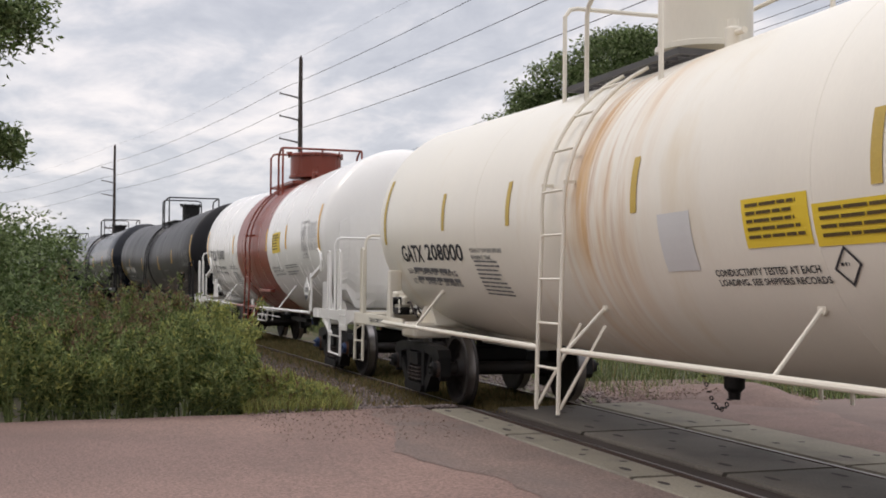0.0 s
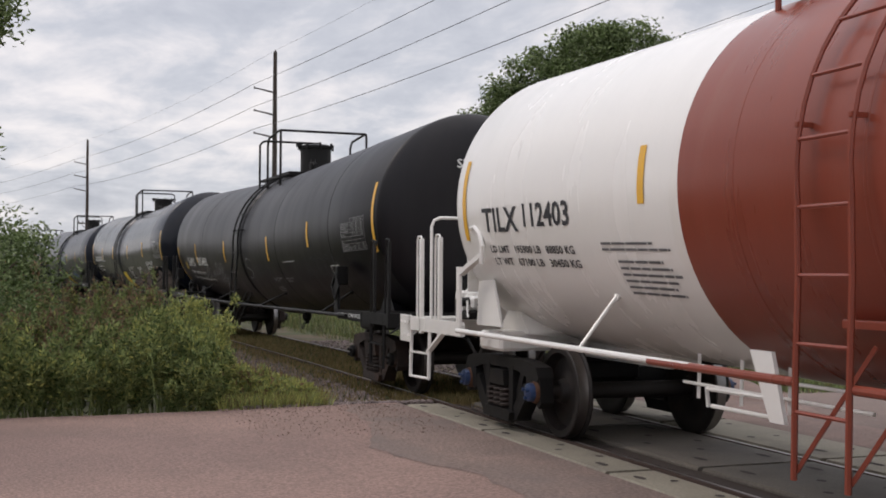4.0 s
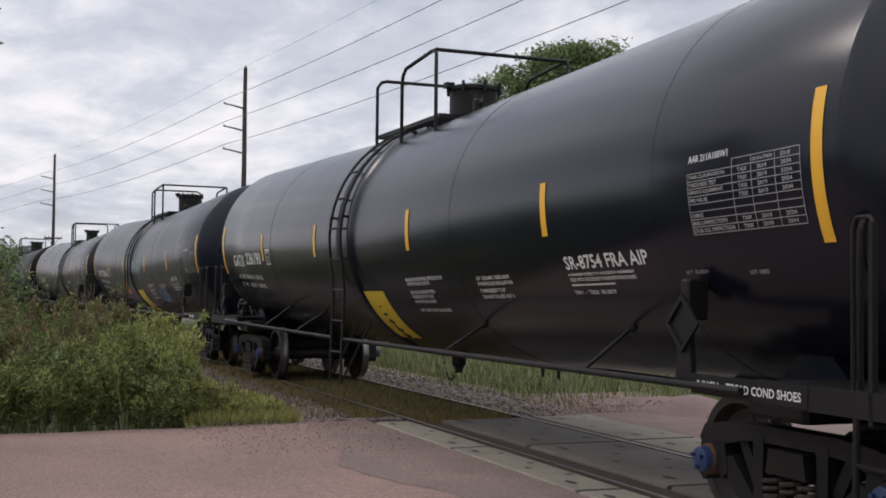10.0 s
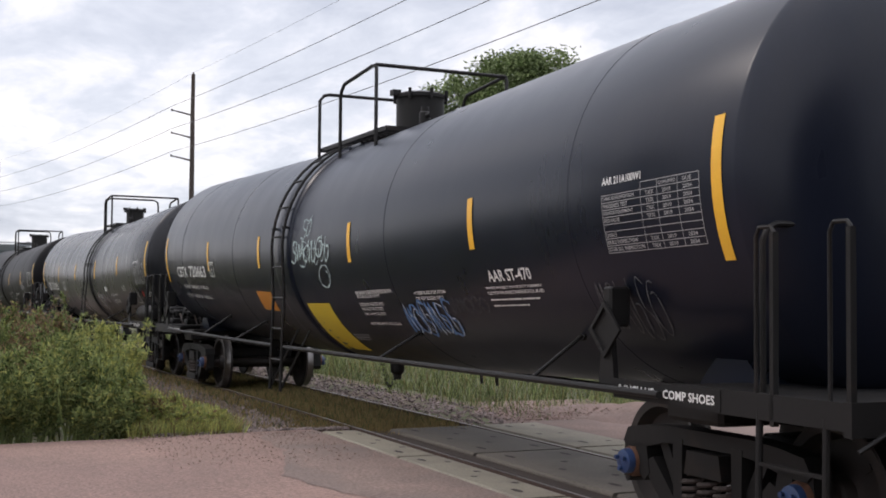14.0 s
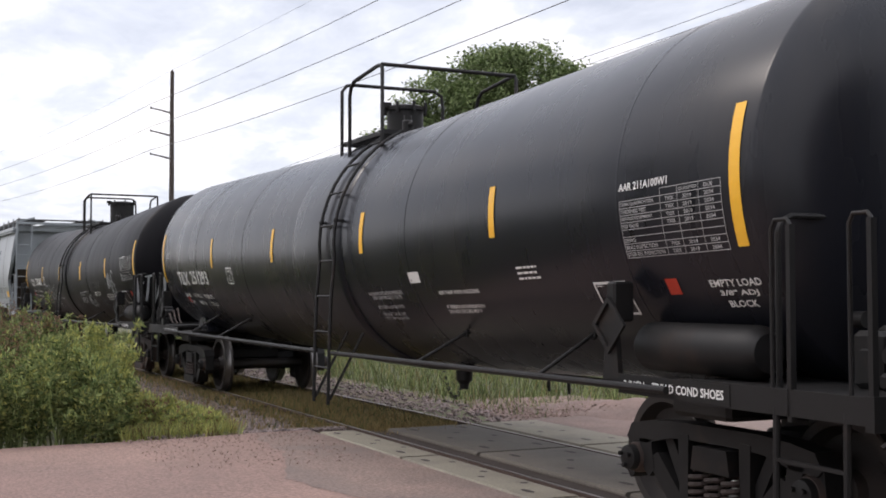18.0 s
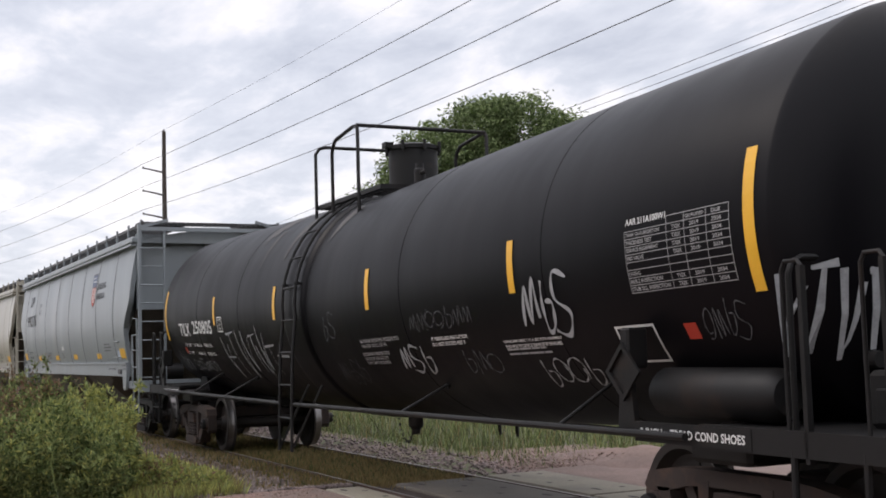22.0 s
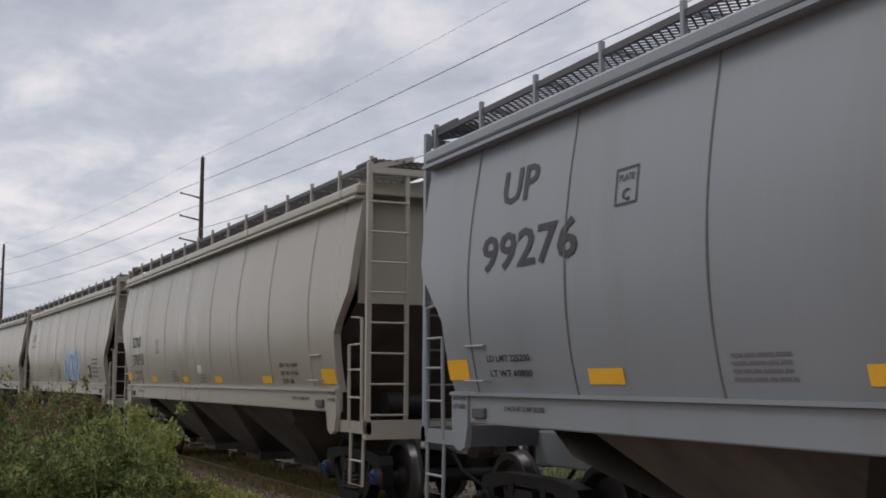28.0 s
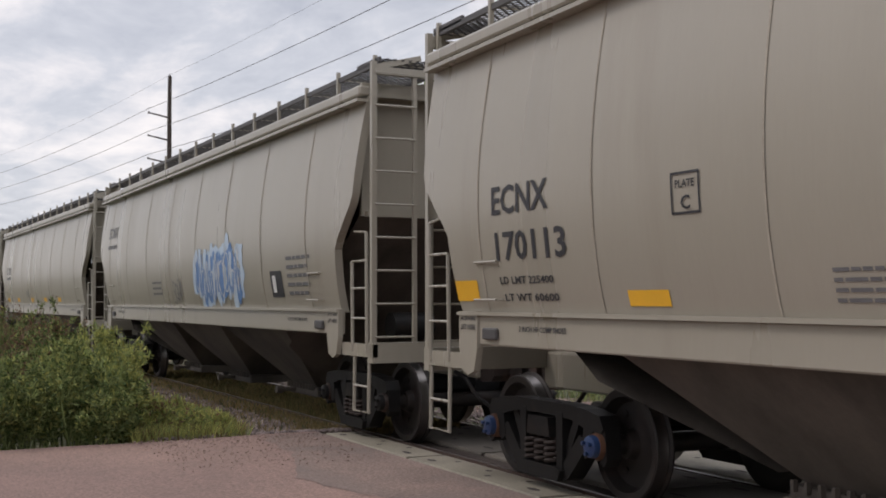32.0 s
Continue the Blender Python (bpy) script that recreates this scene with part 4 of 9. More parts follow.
def scrawl(width, height, strokes, line, seed, angular=False):
    """Spray-can writing that spells nothing: looped, hooked and straight strokes side by side."""
    rg = random.Random(seed)
    vs, fs = [], []
    cell = width / strokes
    for k in range(strokes):
        cx, w, h = cell * (k + 0.5), cell * rg.uniform(0.42, 0.62), height * rg.uniform(0.40, 0.5)
        cy = height / 2 + rg.uniform(-0.08, 0.08) * height
        style = rg.randrange(4) if strokes < 7 else rg.choice((0, 1, 2))
        if angular:         # a stem and two straight arms
            pts = [(cx + 0.7 * w, cy + 0.9 * h), (cx - 0.8 * w, cy + 0.8 * h), (cx - 0.2 * w, cy + 0.85 * h), (cx - 0.1 * w, cy - 0.9 * h)] if k % 2 else [(cx - 0.7 * w, cy + h), (cx - 0.1 * w, cy - 0.95 * h), (cx + 0.2 * w, cy - 0.1 * h), (cx + 0.7 * w, cy + 0.7 * h)]
            vs0, fs0 = stroke_path([(x + rg.uniform(-0.08, 0.08) * w, y) for x, y in pts], line, bend=2)
            o = len(vs)
            vs += vs0
            fs += [tuple(i + o for i in q) for q in fs0]
            continue
        if style == 0:      # a loop that runs on
            a0 = rg.uniform(0, 6.28)
            pts = [(cx + w * math.cos(a0 + t * 0.9) * (1 - 0.03 * t), cy + h * math.sin(a0 + t * 0.9) * (1 - 0.05 * t)) for t in range(9)]
        elif style == 1:    # a zigzag with rounded turns
            pts = [(cx + w * (-0.9 + 0.45 * t), cy + h * (0.95 if t % 2 else -0.95) * rg.uniform(0.6, 1.0)) for t in range(5)]
        elif style == 2:    # an upright with a hook
            pts = [(cx - 0.3 * w, cy + h), (cx - 0.35 * w, cy), (cx - 0.2 * w, cy - h), (cx + 0.6 * w, cy - 0.7 * h), (cx + 0.8 * w, cy + 0.1 * h), (cx, cy + 0.2 * h)]
        else:               # an s-bend with a long tail
            pts = [(cx + 0.8 * w, cy + 0.8 * h), (cx - 0.5 * w, cy + h), (cx - 0.6 * w, cy + 0.2 * h), (cx + 0.7 * w, cy - 0.3 * h), (cx, cy - h), (cx - 1.2 * w, cy - 0.8 * h)]
        lean = rg.uniform(0.0, 0.25)
        pts = [(x + lean * (y - cy), y) for x, y in pts]
        a, b = stroke_path(pts, line)
        o = len(vs)
        vs += a
        fs += [tuple(i + o for i in q) for q in b]
    return vs, fs


SLOPE = 0.022   # both halves of a tank fall towards its middle


def islands(flat):
    """The separate pieces of a flat drawing: one for each letter or stroke."""
    vs, fs = flat
    root = list(range(len(vs)))

    def top(i):
        while root[i] != i:
            root[i] = root[root[i]]
            i = root[i]
        return i
    for f in fs:
        for i in f[1:]:
            root[top(i)] = top(f[0])
    out = {}
    for f in fs:
        out.setdefault(top(f[0]), []).append(f)
    made = []
    for group in out.values():
        ids = sorted({i for f in group for i in f})
        back = {i: k for k, i in enumerate(ids)}
        made.append(([vs[i] for i in ids], [tuple(back[i] for i in f) for f in group]))
    return made


def drawn(nm, flat, bend, ink, car, label, big):
    """Adds a drawing to a car: large letters and sprayed strokes one by one, small print as one part. bend lays it on the car."""
    v, f = bend(flat)
    if nm in ("sheet", "stencil_frame", "crest"):
        return part(nm, raw(nm, v, f, ink), car, label)
    if not big:
        ob = part(nm, raw(nm, v, f, ink), car, label)
        return tagged(ob, kind="stuff")
    one = {"lettering": "letter", "graffiti": "graffiti_stroke"}[nm]
    for piece in islands(flat):
        a, b = bend(piece)
        part(one, raw(one, a, b, ink), car, label)


def on_tank(flat, u, ang, r, zc, lift=0.006):
    """Lays a flat drawing on the near side of a tank: left edge at u, foot at the angle above the equator (degrees)."""
    vs, fs = flat
    out = []
    for x, y in vs:
        t = radians(ang) + y / r
        out.append((u + x, -(r + lift) * math.cos(t), zc + SLOPE * abs(u + x) + (r + lift) * math.sin(t)))
    return out, fs


def split_wide(flat, step=0.10):
    """Cuts tall faces across, so that they follow a tank's roundness."""
    vs, fs = flat
    nv, nf = [], []
    for q in fs:
        p = [vs[i] for i in q]
        y0, y1 = min(a[1] for a in p), max(a[1] for a in p)
        if len(q) != 4 or y1 - y0 <= step * 1.2:
            o = len(nv)
            nv += p
            nf.append(tuple(range(o, o + len(p))))
            continue
        n = int((y1 - y0) / step) + 1
        lo = sorted(p, key=lambda a: a[1])
        (a, b), (c, d) = sorted(lo[:2]), sorted(lo[2:])
        for k in range(n):
            t0, t1 = k / n, (k + 1) / n
            o = len(nv)
            nv += [(a[0] + (c[0] - a[0]) * t0, a[1] + (c[1] - a[1]) * t0), (b[0] + (d[0] - b[0]) * t0, b[1] + (d[1] - b[1]) * t0),
                   (b[0] + (d[0] - b[0]) * t1, b[1] + (d[1] - b[1]) * t1), (a[0] + (c[0] - a[0]) * t1, a[1] + (c[1] - a[1]) * t1)]
            nf.append((o, o + 1, o + 2, o + 3))
    return nv, nf


def rect(w, h):
    return [(0, 0), (w, 0), (w, h), (0, h)], [(0, 1, 2, 3)]


def frame_of(w, h, line):
    vs, fs = [], []
    for x0, x1, y0, y1 in ((0, w, 0, line), (0, w, h - line, h), (0, line, line, h - line), (w - line, w, line, h - line)):
        o = len(vs)
        vs += [(x0, y0), (x1, y0), (x1, y1), (x0, y1)]
        fs.append((o, o + 1, o + 2, o + 3))
    return vs, fs


# ---- tank car ----
GEAR = {}


def tank_mesh(half, r, zc, flat, mats, band=None, mid_at=0.0):
    """Shell with dished heads; band: (u0, u1) of a stripe round it in the second material. half: to the head's knuckle."""
    n = 72
    depth = 0.30 if flat else 0.62
    head = []
    for i in range(1, 11):
        t = math.pi / 2 * i / 10
        if flat:   # shallow dish with a tight knuckle
            head.append((half + depth * (1 - math.cos(t) ** 2.2) * 0.75 + depth * 0.25 * math.sin(t), r * math.cos(t) ** 0.42))
        else:
            head.append((half + depth * math.sin(t), r * math.cos(t)))
    body = sorted({-half, half, 0.0, *([] if not band else band), *(-half + 2 * half * k / 8 for k in range(9))})
    prof = [(-u, max(q, 0.002)) for u, q in reversed(head)] + [(u, r) for u in body] + [(u, max(q, 0.002)) for u, q in head]
    m = Mesh()
    for i in range(len(prof) - 1):
        mid_u = (prof[i][0] + prof[i + 1][0]) / 2
        m.slot = 1 if band and band[0] < mid_u < band[1] else 0
        m.turned([prof[i], prof[i + 1]], n, "x", at=(0, 0, zc))
    m2 = Mesh()
    m2.v, m2.f, m2.mi = m.v, [q for q in m.f if len(q) == 4], [i for q, i in zip(m.f, m.mi) if len(q) == 4]
    me = bpy.data.meshes.new("tank")
    me.from_pydata([(x + mid_at, y, z + SLOPE * abs(min(half, max(-half, x)) + mid_at)) for x, y, z in m2.v], [], m2.f)
    for q in mats:
        me.materials.append(q)
    me.polygons.foreach_set("material_index", m2.mi)
    b = bmesh.new()
    b.from_mesh(me)
    bmesh.ops.remove_doubles(b, verts=b.verts, dist=0.0008)
    bmesh.ops.recalc_face_normals(b, faces=b.faces)
    b.to_mesh(me)
    b.free()
    me.shade_smooth()
    return me


def hoop(u, v, z0, z1, r, across=True, bend=0.10):
    pts = [(u, -v, z0), (u, -v, z1 - bend), (u, -v + bend * 0.3, z1 - bend * 0.3), (u, -v + bend, z1), (u, v - bend, z1), (u, v - bend * 0.3, z1 - bend * 0.3), (u, v, z1 - bend), (u, v, z0)]
    return pts


def tank_car(spec):
    """A whole tank car at its place in the train."""
    r, zc, half = spec["r"], spec["zc"], spec["half"]
    body, trim = spec["paint"], spec["trim"]
    off = (spec["stripes"][0][0] + spec["stripes"][-1][0]) / 2
    top_paint = spec.get("top", trim)
    car = tagged(new("tank_car"), spec["label"], "tank car", group="tank cars in the train")
    part("tank", tank_mesh(half, r, zc, spec["flat"], [body, spec.get("band_paint", body)], spec.get("band"), off), car, spec.get("tank_label", ""))
    # raised seams of the jacket
    for u in spec["seams"]:
        part("jacket_seam", Mesh().turned([(u - 0.018, r - 0.002), (u - 0.010, r + 0.0035), (u + 0.010, r + 0.0035), (u + 0.018, r - 0.002)], 72, "x", at=(0, 0, zc + SLOPE * abs(u))).data("jacket_seam", spec["band_paint"] if spec.get("band") and spec["band"][0] < u < spec["band"][1] else body), car)
    lu = spec["ladder"]
    if spec.get("collar", True):   # thicker collar round the tank under the platform
        w, cu_ = spec.get("collar_w", 0.42), spec.get("collar_u", lu)
        m = Mesh().turned([(cu_ - w, r - 0.004), (cu_ - w + 0.05, r + 0.03), (cu_ - w + 0.12, r + 0.036), (cu_ + w - 0.12, r + 0.036), (cu_ + w - 0.05, r + 0.03), (cu_ + w, r - 0.004)], 72, "x", at=(0, 0, zc + SLOPE * abs(cu_)))
        part("centre_collar", m.data("centre_collar", spec.get("collar_paint", body)), car, "raised jacket collar round the middle of the tank")
    # stub sills, saddles and end platforms
    end, tr = spec["end"], spec["truck"]
    for s in (-1, 1):
        m = Mesh()
        m.box(min(s * (tr - 1.9), s * end), max(s * (tr - 1.9), s * end), -0.17, 0.17, 0.74, 1.06, 0.02)
        m.box(min(s * (tr - 0.3), s * (tr + 0.3)), max(s * (tr - 0.3), s * (tr + 0.3)), -1.2, 1.2, 0.82, 1.02, 0.03)
        part("stub_sill", m.data("stub_sill", trim, smooth=False), car, "steel sill under the tank's end")
        m = Mesh()
        w = spec.get("saddle_w", 0.88)
        th = math.acos(min(1, w / r))
        zs = zc + SLOPE * tr
        lo = zs - r * math.sin(th)
        cur = [(-w, lo - 0.0)] + [(-w + 2 * w * k / 12, zs - math.sqrt(max(0, (r + 0.004) ** 2 - (-w + 2 * w * k / 12) ** 2))) for k in range(13)] + [(w, 1.0), (-w, 1.0)]
        v = [(s * (tr + q * ((0.16 if w < 1 else 0.38) + 0.24 * max(0, 1 - (z - 1.0) / max(0.1, lo - 1.0)))), y, z) for q in (-1, 1) for y, z in cur[1:]]
        k = len(cur) - 1
        m.add(v, [tuple(range(k)), tuple(range(2 * k - 1, k - 1, -1))] + [(i, (i + 1) % k, (i + 1) % k + k, i + k) for i in range(k)])
        part("saddle", m.data("saddle", spec.get("saddle", body), smooth=False), car, "steel saddle that carries the tank")
        m = Mesh()
        a, b = sorted((s * (tr + 0.15), s * end))
        if spec.get("open_end"):   # only a narrow walkway on the end beam
            a2, b2 = sorted((s * (end - 0.30), s * end))
            m.box(a2, b2, -1.42, 1.42, 1.05, 1.09)
        else:
            m.box(a, b, -1.42, 1.42, 1.05, 1.09)
        for y in (-1.47, 1.42):
            part("side_sill", Mesh().box(a, b, y, y + 0.05, 0.95, 1.10).data("side_sill", trim, smooth=False), car)
        part("end_sill", Mesh().box(s * end - 0.03, s * end + 0.03, -1.475, 1.475, 0.92, 1.105).data("end_sill", trim, smooth=False), car)
        part("end_platform", m.data("end_platform", trim, smooth=False), car, "steel walkway across the car's end")
        # hoop rail across the end, and uncoupling lever
        part("end_rail", Mesh().tube(hoop(s * (end - spec.get("hoop", (0.75, 2.08))[0]), 1.40, 1.08, spec.get("hoop", (0.75, 2.08))[1], 0.022), 0.019, 8).data("end_rail", trim), car, "bent pipe handrail across the car's end")
        part("uncoupling_lever", Mesh().tube([(s * (end + 0.05), -1.45, 0.85), (s * (end + 0.10), -1.30, 0.95), (s * (end + 0.12), -0.3, 0.93), (s * (end + 0.3), -0.1, 0.98)], 0.014, 6).data("uncoupling_lever", trim), car)
        for y in (-1, 1):
            for q in spec.get("grabs", (end - 0.75, end - 0.15)):
                # tall grab-iron: a narrow upright loop at the corner
                h = 2.05
                m = Mesh().tube([(s * q, y * 1.45, 1.0), (s * q, y * 1.45, h - 0.05), (s * q + 0.03, y * 1.45, h), (s * q + 0.13, y * 1.45, h), (s * q + 0.16, y * 1.45, h - 0.04)], 0.013, 8)
                gw = 0.034 if trim is not M_FRAME else 0.016
                m.box(s * q + 0.155 - gw, s * q + 0.155 + gw, y * 1.45 - 0.02, y * 1.45 + 0.02, 0.92, h - 0.03)
                part("grab_iron", m.data("grab_iron", trim), car)
            m = Mesh()   # sill step below the platform
            q0, q1 = s * (end - spec.get("step", (0.72, 0.18))[0]), s * (end - spec.get("step", (0.72, 0.18))[1])
            m.tube([(q0, y * 1.45, 1.0), (q0, y * 1.46, 0.42), (q1, y * 1.46, 0.40), (q1, y * 1.45, 1.0)], 0.022, 8)
            m.bar((q0, y * 1.455, 0.70), (q1, y * 1.455, 0.69), 0.03, 0.02)
            part("sill_step", m.data("sill_step", trim), car, "bent bar step under the corner")
    # pipe rails along the sides and the struts that hold them
    tie = spec.get("rail_paint", trim)
    zr = 0.99
    for y in (-1, 1):
        vv = y * 1.53
        a, b, c = -(tr + 0.1), lu - 0.27, lu + 0.27
        m = Mesh().tube([(a, vv, zr + 0.03), (b, vv, zr)], 0.026, 10)
        m.tube([(c, vv, zr), (tr + 0.1, vv, zr + 0.03)], 0.026, 10)
        part("side_handrail", m.data("side_handrail", tie), car, "pipe handrail along the tank's foot")
        if spec.get("band"):   # sleeve of the band's colour, and the angle iron on the band
            g0, g1 = spec["band"]
            for p0, p1 in ((g0 - 0.10, b), (c, g1 + 0.05)):
                part("painted_rail", Mesh().tube([(p0, vv, zr + 0.002), (p1, vv, zr)], 0.030, 10).data("painted_rail", spec["band_paint"]), car, "red-painted stretch of the handrail")
            t = radians(-38)
            vy, vz = y * r * math.cos(t), zc + r * math.sin(t)
            m = Mesh().box(lu - 0.22, lu + 1.05, min(vy, vy + y * 0.09), max(vy, vy + y * 0.09), vz - 0.035, vz + 0.02, 0.006)
            part("angle_iron", m.data("angle_iron", spec["band_paint"], smooth=False), car, "red angle iron along the band's foot")
        low = trim is M_FRAME
        for u in (q + (0.45 if low else 0.13) for q in spec["struts"]):
            t = radians(-45 if low else -36)
            p = (u + 0.02, y * r * math.cos(t), zc + SLOPE * abs(u) + r * math.sin(t))
            m = Mesh().tube([(u, vv, zr), p], 0.017, 8)
            m.turned([(-0.012, 0.045), (0.012, 0.045)], 10, "y", at=(p[0], p[1], p[2]))
            part("rail_strut", m.data("rail_strut", tie), car)
        # ladder from the step up and over to the platform
        lw, pts = 0.24, []
        side = [(1.56, 0.42), (1.55, 1.0), (1.53, 1.6)]
        rr = r + 0.07
        for k in range(11):
            t = radians(-6 + 70 * k / 10)
            side.append((rr * math.cos(t) + 0.02, zc + rr * math.sin(t)))
        lp = spec.get("ladder_paint", trim)
        ladder = part("ladder", Mesh().tube([(lu - lw, y * a_, z_) for a_, z_ in side], 0.020, 6).tube([(lu + lw, y * a_, z_) for a_, z_ in side], 0.020, 6).data("ladder", lp), car, "steel ladder up the tank's side")
        m = Mesh()
        run, zlast = 0.0, None
        for (a0, z0), (a1, z1) in zip(side, side[1:]):
            ln = math.dist((a0, z0), (a1, z1))
            d = 0.0
            while run + (ln - d) >= 0.40:
                d += 0.40 - run
                run = 0.0
                f = d / ln
                part("rung", Mesh().tube([(lu - lw, y * (a0 + (a1 - a0) * f), z0 + (z1 - z0) * f), (lu + lw, y * (a0 + (a1 - a0) * f), z0 + (z1 - z0) * f)], 0.014, 6).data("rung", lp), ladder)
            run += ln - d
        for q in (lu - lw, lu + lw):   # splayed braces at its foot and a stand-off half way
            part("ladder_brace", Mesh().bar((q, y * 1.54, 0.47), (q + 0.40, y * 1.30, 1.22), 0.018, 0.026).data("ladder_brace", lp, smooth=False), ladder)
            part("stand_off", Mesh().box(q - 0.012, q + 0.012, min(y * (r - 0.05), y * (r + 0.09)), max(y * (r - 0.05), y * (r + 0.09)), zc + 0.26, zc + 0.29).data("stand_off", lp, smooth=False), ladder)
    # top platform, railings, manway dome and valves
    zt = zc + r
    pu0, pa2, pu1 = spec["plat"]
    pe = max(pu1, spec["dome"][0] + spec["dome"][1] + 0.25)
    fv, ff = [], []
    for z in (zt - 0.055, zt + 0.0):
        for q in (0.0, 0.05):
            fv += [(pu0 - 0.02 + q, -0.70 + q, z), (pe + 0.02 - q, -0.70 + q, z), (pe + 0.02 - q, 0.70 - q, z), (pu0 - 0.02 + q, 0.70 - q, z)]
    for i in range(4):
        j = (i + 1) % 4
        ff += [(i, j, 8 + j, 8 + i), (4 + i, 12 + i, 12 + j, 4 + j), (8 + i, 8 + j, 12 + j, 12 + i), (i, 4 + i, 4 + j, j)]
    platform = part("platform", raw("platform", fv, ff, spec.get("plat_paint", top_paint)), car, "steel grating platform on top of the tank")
    m = Mesh()
    for k in range(9):
        m.box(pu0, pe, -0.66 + 0.16 * k, -0.64 + 0.16 * k, zt - 0.04, zt - 0.006)
    for k in range(14):
        q = pu0 + (pe - pu0) * k / 13
        m.box(q - 0.012, q + 0.012, -0.66, 0.66, zt - 0.045, zt - 0.010)
    tagged(part("grating", m.data("grating", spec.get("plat_paint", top_paint), smooth=False), platform, "open steel grating"), kind="stuff")
    zh, rr = spec.get("rail_top", 4.50), 0.024
    m = Mesh()
    zh -= 0.02
    m.tube([(pu0, -0.72, zt - 0.30), (pu0, -0.72, zh - 0.1), (pu0, -0.66, zh - 0.02), (pu0, -0.58, zh), (pu0, 0.6, zh), (pu0, 0.70, zh - 0.06), (pu0, 0.72, zh - 0.2), (pu0, 0.72, zt)], rr, 8)
    part("platform_rail", m.data("platform_rail", top_paint), car, "bent pipe railing beside the ladder")
    zh -= 0.06
    pa3, pu3, hw = pa2 + 0.36, pu1 + 0.36, 0.88
    foot = zc + math.sqrt(r * r - hw * hw) - 0.02
    for y in (-hw, hw):
        side = Mesh().tube([(pa3, y, foot), (pa3, y, zh - 0.22), (pa3 + 0.04, y, zh - 0.13), (pa3 + 0.14, y, zh - 0.06), (pu3 - 0.12, y, zh), (pu3, y, zh - 0.01), (pu3 + 0.03, y, zh - 0.06), (pu3 + 0.03, y, foot)], rr, 8)
        part("platform_rail", side.data("platform_rail", top_paint), car, "bent pipe railing beside the platform")
    part("cross_rail", Mesh().tube([(pu3, -hw, zh), (pu3, hw, zh)], rr, 8).data("cross_rail", top_paint), car)
    # low pipe along the platform's far side
    low = Mesh().tube([(pu3, hw, zt + 0.34), (pu3 - 1.25, hw, zt + 0.30), (pu3 - 1.36, hw, zt + 0.20), (pu3 - 1.40, hw, foot)], rr * 0.85, 8)
    part("low_rail", low.data("low_rail", top_paint), car)
    du, dr, dh = spec["dome"]
    neck = [(zt - 0.12, dr * 0.62), (zt + 0.10, dr * 0.62), (zt + 0.12, dr + 0.03), (zt + 0.17, dr + 0.03), (zt + 0.18, dr)] if dr > 0.42 else [(zt - 0.12, dr + 0.05), (zt + 0.02, dr + 0.05), (zt + 0.03, dr)]
    m = Mesh().turned([*neck, (zt + dh - 0.05, dr), (zt + dh - 0.045, dr + 0.03), (zt + dh, dr + 0.03), (zt + dh + 0.03, dr - 0.05), (zt + dh + 0.04, 0.0)], 36, "z", at=(du, 0, 0))
    dome = part("manway_dome", m.data("manway_dome", spec.get("dome_paint", top_paint)), car, "round valve housing on top of the tank")
    for k in range(8):
        t = 2 * math.pi * k / 8
        part("dome_bolt", Mesh().turned([(zt + dh - 0.08, 0.022), (zt + dh + 0.05, 0.022)], 8, "z", at=(du + (dr + 0.045) * math.cos(t), (dr + 0.045) * math.sin(t), 0)).data("dome_bolt", spec.get("dome_paint", top_paint)), dome)
    m = Mesh().box(du - 0.06, du + 0.06, -dr - 0.09, -dr + 0.02, zt + dh - 0.02, zt + dh + 0.05)
    part("hinge", m.data("hinge", spec.get("dome_paint", top_paint)), dome)
    m = Mesh().turned([(zt - 0.02, 0.07), (zt + 0.16, 0.07), (zt + 0.18, 0.05), (zt + 0.24, 0.05)], 14, "z", at=(du + dr + 0.42, -0.25, 0))
    m.tube([(du + dr + 0.42, -0.25, zt + 0.12), (du + dr + 0.6, -0.25, zt + 0.12)], 0.03, 8)
    part("safety_valve", m.data("safety_valve", top_paint), car)
    # bottom outlet with its chain, and brake rigging slung beneath
    zb = zc - r
    m = Mesh().turned([(0.60, 0.0), (0.60, 0.05), (0.66, 0.055), (0.70, 0.09), (0.80, 0.09), (0.82, 0.06), (zb + 0.04, 0.06)], 16, "z", at=(lu + 1.0, -0.25, 0))
    m.box(lu + 0.86, lu + 1.14, -0.32, -0.18, 0.86, 0.95, 0.02)
    outlet = part("bottom_outlet", m.data("bottom_outlet", M_FRAME), car, "capped bottom outlet valve")
    m = Mesh()
    for k in range(12):
        a = k / 11
        p = (lu + 0.55 + 0.45 * a, -0.30, 0.84 - 0.34 * math.sin(math.pi * a * 0.75))
        m.tube([(p[0] + 0.026 * math.cos(t), p[1] + (0.018 * math.sin(t) if k % 2 else 0), p[2] + (0 if k % 2 else 0.018 * math.sin(t))) for t in [2 * math.pi * j / 8 for j in range(8)]], 0.006, 5, close=True)
    tagged(part("chain", m.data("chain", M_FRAME), outlet, "short steel chain"), kind="stuff")
    m = Mesh()
    m.tube([(-tr + 1.3, 0.3, 0.80), (tr - 1.3, 0.3, 0.80)], 0.022, 6)
    part("brake_rigging", m.data("brake_rigging", M_FRAME), car, "rods and hangers of the brake gear")
    m = Mesh()
    for k in range(7):
        q = lu + 1.3 + 0.62 * k
        if q < tr - 1.1:
            m.tube([(q, 1.50, 0.76), (q, 1.50, 0.99)], 0.02, 6)
